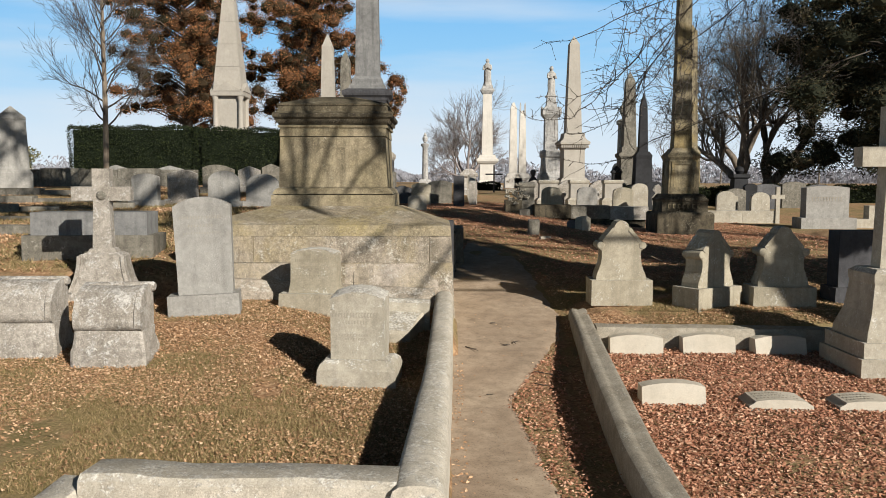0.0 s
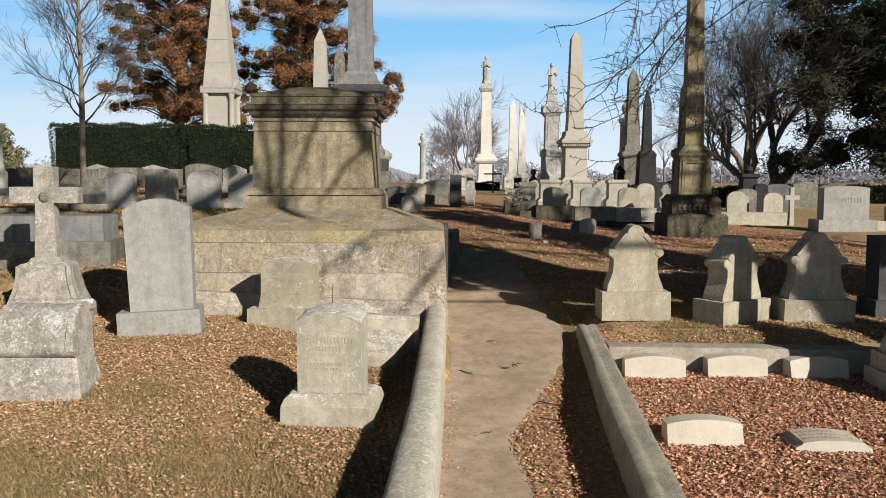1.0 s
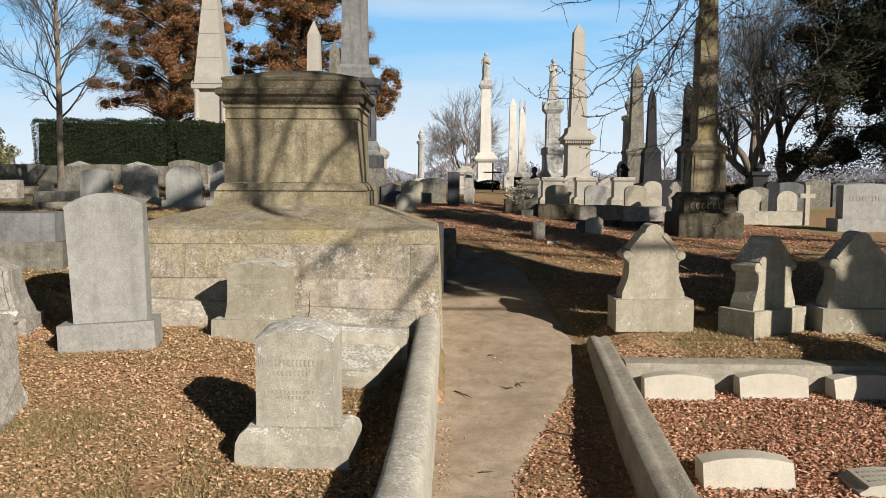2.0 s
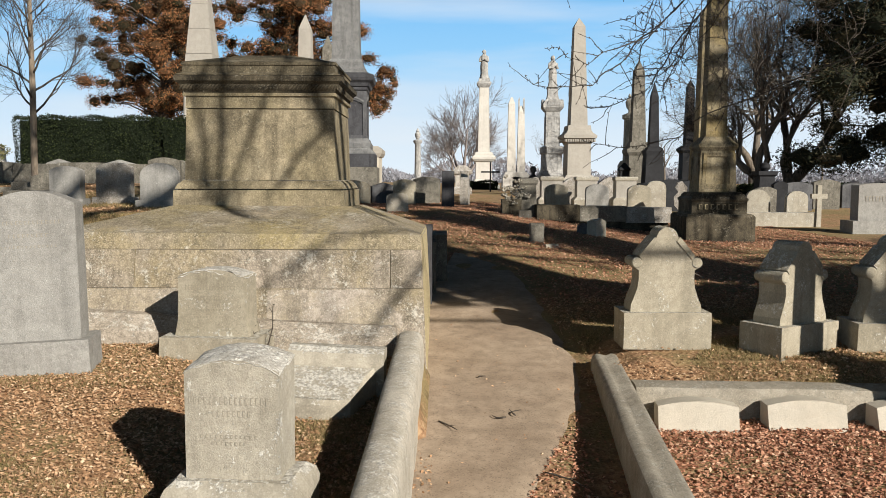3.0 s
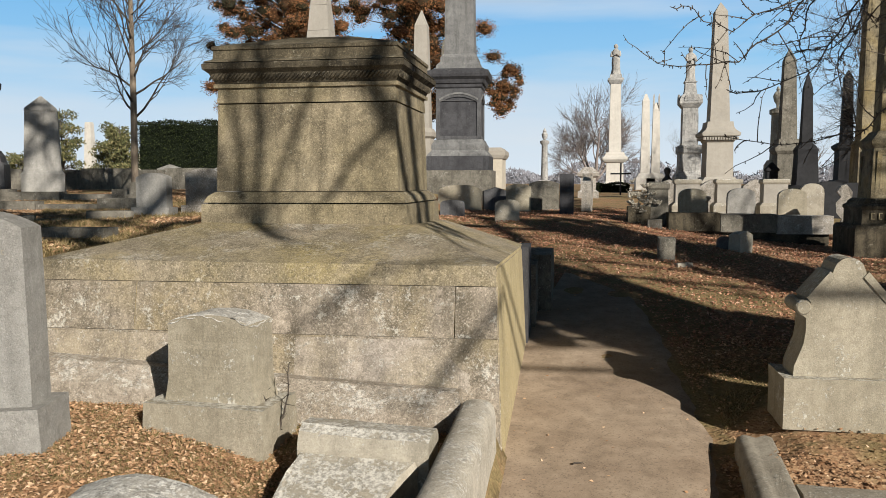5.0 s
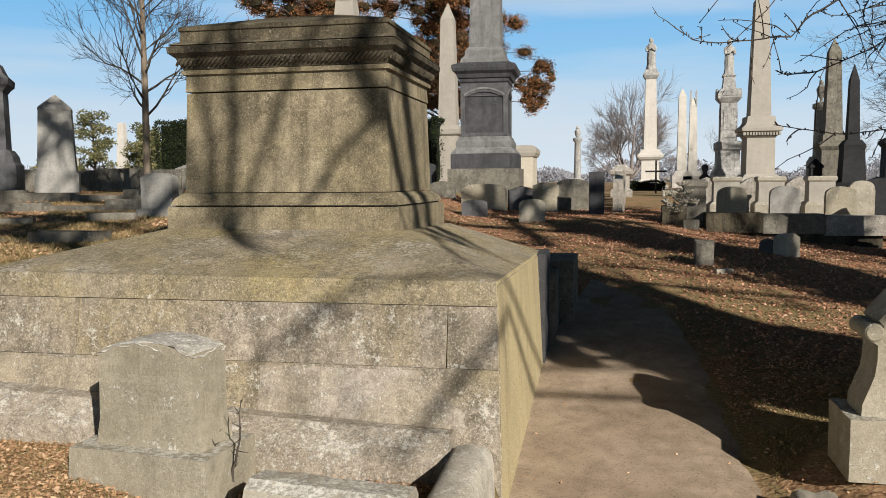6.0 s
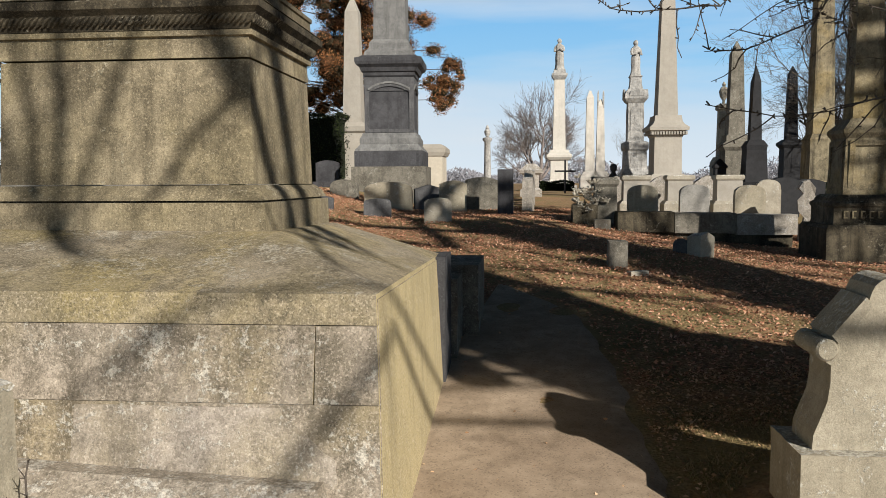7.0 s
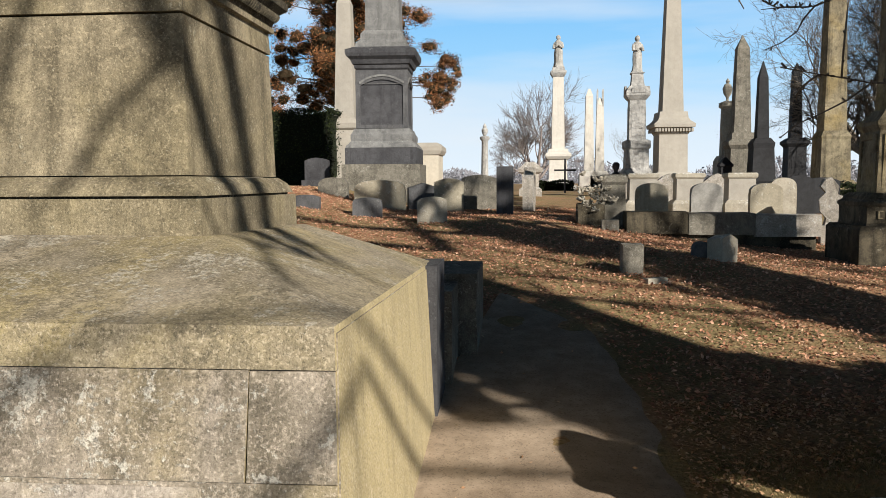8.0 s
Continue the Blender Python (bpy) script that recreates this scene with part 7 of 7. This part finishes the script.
limbs(unseen_side_tree, Vector((13.4, 6.2, 0.15)), [((1.6, 16.4, 0.85), (-1.2, 18.4, 1.0), 15.0, 0.07), ((2.9, 15.9, 0.75), (0.9, 17.9, 0.9), 14.5, 0.06), ((4.6, 14.2, 0.6), (2.2, 15.2, 0.7), 13.0, 0.05), ((3.6, 13.4, 0.5), (0.9, 14.3, 0.65), 12.0, 0.045),
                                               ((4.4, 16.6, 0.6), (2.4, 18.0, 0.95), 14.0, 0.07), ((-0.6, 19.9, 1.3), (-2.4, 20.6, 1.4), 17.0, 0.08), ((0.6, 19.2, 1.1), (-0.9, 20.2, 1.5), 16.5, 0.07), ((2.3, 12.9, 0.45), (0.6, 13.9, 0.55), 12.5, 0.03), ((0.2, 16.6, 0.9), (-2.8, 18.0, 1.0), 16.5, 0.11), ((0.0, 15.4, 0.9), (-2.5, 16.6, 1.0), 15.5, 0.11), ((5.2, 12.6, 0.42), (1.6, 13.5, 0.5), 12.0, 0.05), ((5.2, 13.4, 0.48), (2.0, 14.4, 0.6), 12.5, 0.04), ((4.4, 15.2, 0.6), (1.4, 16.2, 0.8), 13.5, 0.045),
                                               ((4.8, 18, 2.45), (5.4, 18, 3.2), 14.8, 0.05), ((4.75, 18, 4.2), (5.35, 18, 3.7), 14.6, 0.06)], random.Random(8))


# ---- leaf litter, grass, twigs ----
def litter(name, label, count, region, material, size, seed, clear=None):
    rs = np.random.RandomState(seed)
    x0, x1, y0, y1 = region
    pts = []
    for x, y, h in zip(rs.uniform(x0, x1, count), rs.uniform(y0, y1, count), rs.uniform(0.004, 0.022, count)):
        if clear and clear(x, y):
            continue
        pts.append((x, y, ground_z(x, y) + h))
    ob = leaves(name, pts, size, seed, material, None, 0.74, 0.6)
    return tagged(ob, label, "leaves", kind="stuff")


def off_path(x, y):
    lo, hi = path_edges(y)
    return lo < x < hi


def not_left(x, y):
    return x > kerb_left(y) - 0.12 or (y < 4.1)


litter("leaf_litter", "tan dry leaves scattered over short grass", 135000, (-4.4, 0.0, 4.1, 8.8), LITTER_TAN, 0.0225, 1, lambda x, y: not_left(x, y) or noise.noise(Vector((x * 91, y * 91, 3.0))) > 0.34 - 0.55 * smooth01((noise.noise(Vector((x * 1.2, y * 1.2, 4.0))) + 0.4 * noise.noise(Vector((x * 5, y * 5, 2.0))) - 0.05) / 0.4) - 0.62 * smooth01((6.2 - y) / 1.6) * smooth01((-0.2 - x) / 1.2))
litter("leaf_litter", "thick russet leaves covering the plot", 85000, (1.25, 5.0, 4.0, 8.4), LITTER_RED, 0.029, 2, lambda x, y: x < kerb_right(y) + 0.1)
litter("leaf_litter", "russet leaves drifted along the path edge", 12000, (0.5, 1.5, 3.0, 8.6), LITTER_RED, 0.024, 3, lambda x, y: x < path_edges(y)[1] - 0.03 or x > kerb_right(y) - 0.09 or (x > kerb_right(y) - 0.3 and noise.noise(Vector((x * 40, y * 40, 1.0))) > -0.25))
litter("leaf_litter", "russet leaves over the ground ahead", 105000, (-3.6, 7, 11.2, 22), LITTER_RED, 0.029, 4, lambda x, y: (off_path(x, y) and y < 13.7) or (x < 0.1 and y < 12))
litter("leaf_litter", "tan leaves and grass by the stones", 34000, (1.3, 5.5, 8.62, 11.5), LITTER_TAN, 0.024, 5, lambda x, y: off_path(x, y) or noise.noise(Vector((x * 60, y * 60, 5.0))) > -0.35 + 1.2 * smooth01((math.hypot(x - 2.2, (y - 9.7) * 1.2) - 0.9) / 0.5))
litter("leaf_litter", "dead leaves and straw over the higher plots", 60000, (-11.5, -2.85, 9.0, 22), LITTER_TAN, 0.04, 8, lambda x, y: noise.noise(Vector((x * 0.8, y * 0.8, 6.0))) > 0.15)
litter("leaf_litter", "leaves gathered along the kerb foot", 1200, (0.02, 0.2, 3, 7.6), LITTER_TAN, 0.024, 6, lambda x, y: x > kerb_left(y) + 0.16 + 0.06 * noise.noise(Vector((y * 3, 0, 0))))

litter("leaf_litter", "a few dry leaves scattered on the path", 700, (0.1, 1.5, 3.0, 14.0), LITTER_TAN, 0.022, 7, lambda x, y: not off_path(x, y))


def grass(count, region, seed, keep, tall=1.0):
    """Short dry blades, standing and leaning."""
    rs = np.random.RandomState(seed)
    x0, x1, y0, y1 = region
    verts, faces = [], []
    for x, y, a, b, h in zip(rs.uniform(x0, x1, count), rs.uniform(y0, y1, count), rs.uniform(0, 6.283, count), rs.normal(0, 0.018, (count, 2)), rs.uniform(0.008, 0.03, count)):
        if not keep(x, y) or noise.noise(Vector((x * 0.9, y * 0.9, 11))) < -0.15:
            continue
        z = ground_z(x, y)
        dx, dy, b, h = 0.0032 * tall * math.cos(a), 0.0032 * tall * math.sin(a), b * tall, h * tall
        k = len(verts)
        verts += [(x - dx, y - dy, z), (x + dx, y + dy, z), (x + b[0], y + b[1], z + h)]
        faces.append((k, k + 1, k + 2))
    return tagged(raw("grass", verts, faces, GRASS_MAT), "short dry winter grass", "grass", kind="stuff")


grass(190000, (-4.5, 0.0, 4.1, 8.8), 1, lambda x, y: not not_left(x, y))
grass(70000, (1.4, 5.5, 8.5, 10.8), 2, lambda x, y: not off_path(x, y))
grass(60000, (-9.5, -2.85, 9.0, 19.0), 3, lambda x, y: True, 2.2)


# ---- twigs and a bramble ----
def twig(x, y, rz, length, bend, seed):
    rng = random.Random(seed)
    t = Tubes()
    pts = [Vector((length * (k / 6 - 0.5), bend * math.sin(math.pi * k / 6), 0.006 + 0.004 * rng.random())) for k in range(7)]
    t.add(pts, [0.005, 0.0055, 0.005, 0.0045, 0.004, 0.003, 0.002], 5)
    if length > 0.12:
        t.add([pts[3], pts[3] + Vector((0.03, 0.03, 0.006))], [0.003, 0.0015], 4)
    ob = t.object("twig", BARK_DARK)
    ob.matrix_basis = pose(x, y, path_z(y) + 0.022, 0, 0, rz)
    return tagged(ob, "small dark fallen twig on the path", "twig", "fallen twigs")


for n, (x, y, rz, ln, bend) in enumerate(((0.29, 7.94, -58, 0.22, 0.01), (0.75, 8.17, 70, 0.13, 0.04), (0.62, 8.1, 150, 0.1, 0.03), (0.92, 7.2, -50, 0.3, 0.02), (0.86, 6.9, -40, 0.18, 0.0), (0.55, 8.9, 20, 0.06, 0.01), (0.4, 6.6, 10, 0.07, 0.01))):
    twig(x, y, rz, ln, bend, n)


stone_ob = finish("flat_stone", rough_box(-0.09, 0.09, -0.05, 0.05, -0.03, 0.035, 6, 0.01), LIMESTONE)
stone_ob.matrix_basis = pose(1.73, 14.25, ground_z(1.73, 14.25), 0, 0, 20)
tagged(stone_ob, "small pale flat stone among fallen leaves", "stone")
cane = Tubes()
bend = [Vector((3.3, 12.5, 0.0)), Vector((3.0, 12.0, 0.16)), Vector((2.78, 11.4, 0.2)), Vector((2.5, 11.0, 0.13)), Vector((2.15, 10.75, 0.02))]
cane.add([Vector((p.x, p.y, ground_z(p.x, p.y) + p.z)) for p in bend], [0.006, 0.006, 0.005, 0.004, 0.003], 5)
tagged(cane.object("cane", BARK_TAN), "dry arching bramble cane over dead leaves", "twig", "fallen twigs")


def bramble():
    rng = random.Random(3)
    t = thing("bramble", -1.02, 8.5, ground_z(-1.0, 8.5), 0, "dead thorny bramble stems growing against the tomb", "plant")
    for k in range(6):
        st = Tubes()
        p = Vector((rng.uniform(-0.05, 0.05), rng.uniform(-0.03, 0.02), -0.02))
        d = Vector((rng.uniform(-0.25, 0.2), rng.uniform(-0.1, 0.05), 1)).normalized()
        pts, _ = wander(rng, p, d, rng.uniform(0.3, 0.62), 9, 0.2, 0.05)
        st.add(pts, [0.007 - 0.0005 * j for j in range(10)], 5)
        for j in range(1, 10):
            for _ in range(2):
                dd = Vector((rng.gauss(0, 1), rng.gauss(0, 1), rng.gauss(0.3, 0.8))).normalized()
                st.add([pts[j], pts[j] + dd * rng.uniform(0.012, 0.05)], [0.003, 0.0012], 3)
        st.object("stem", BARK_DARK, t)


bramble()
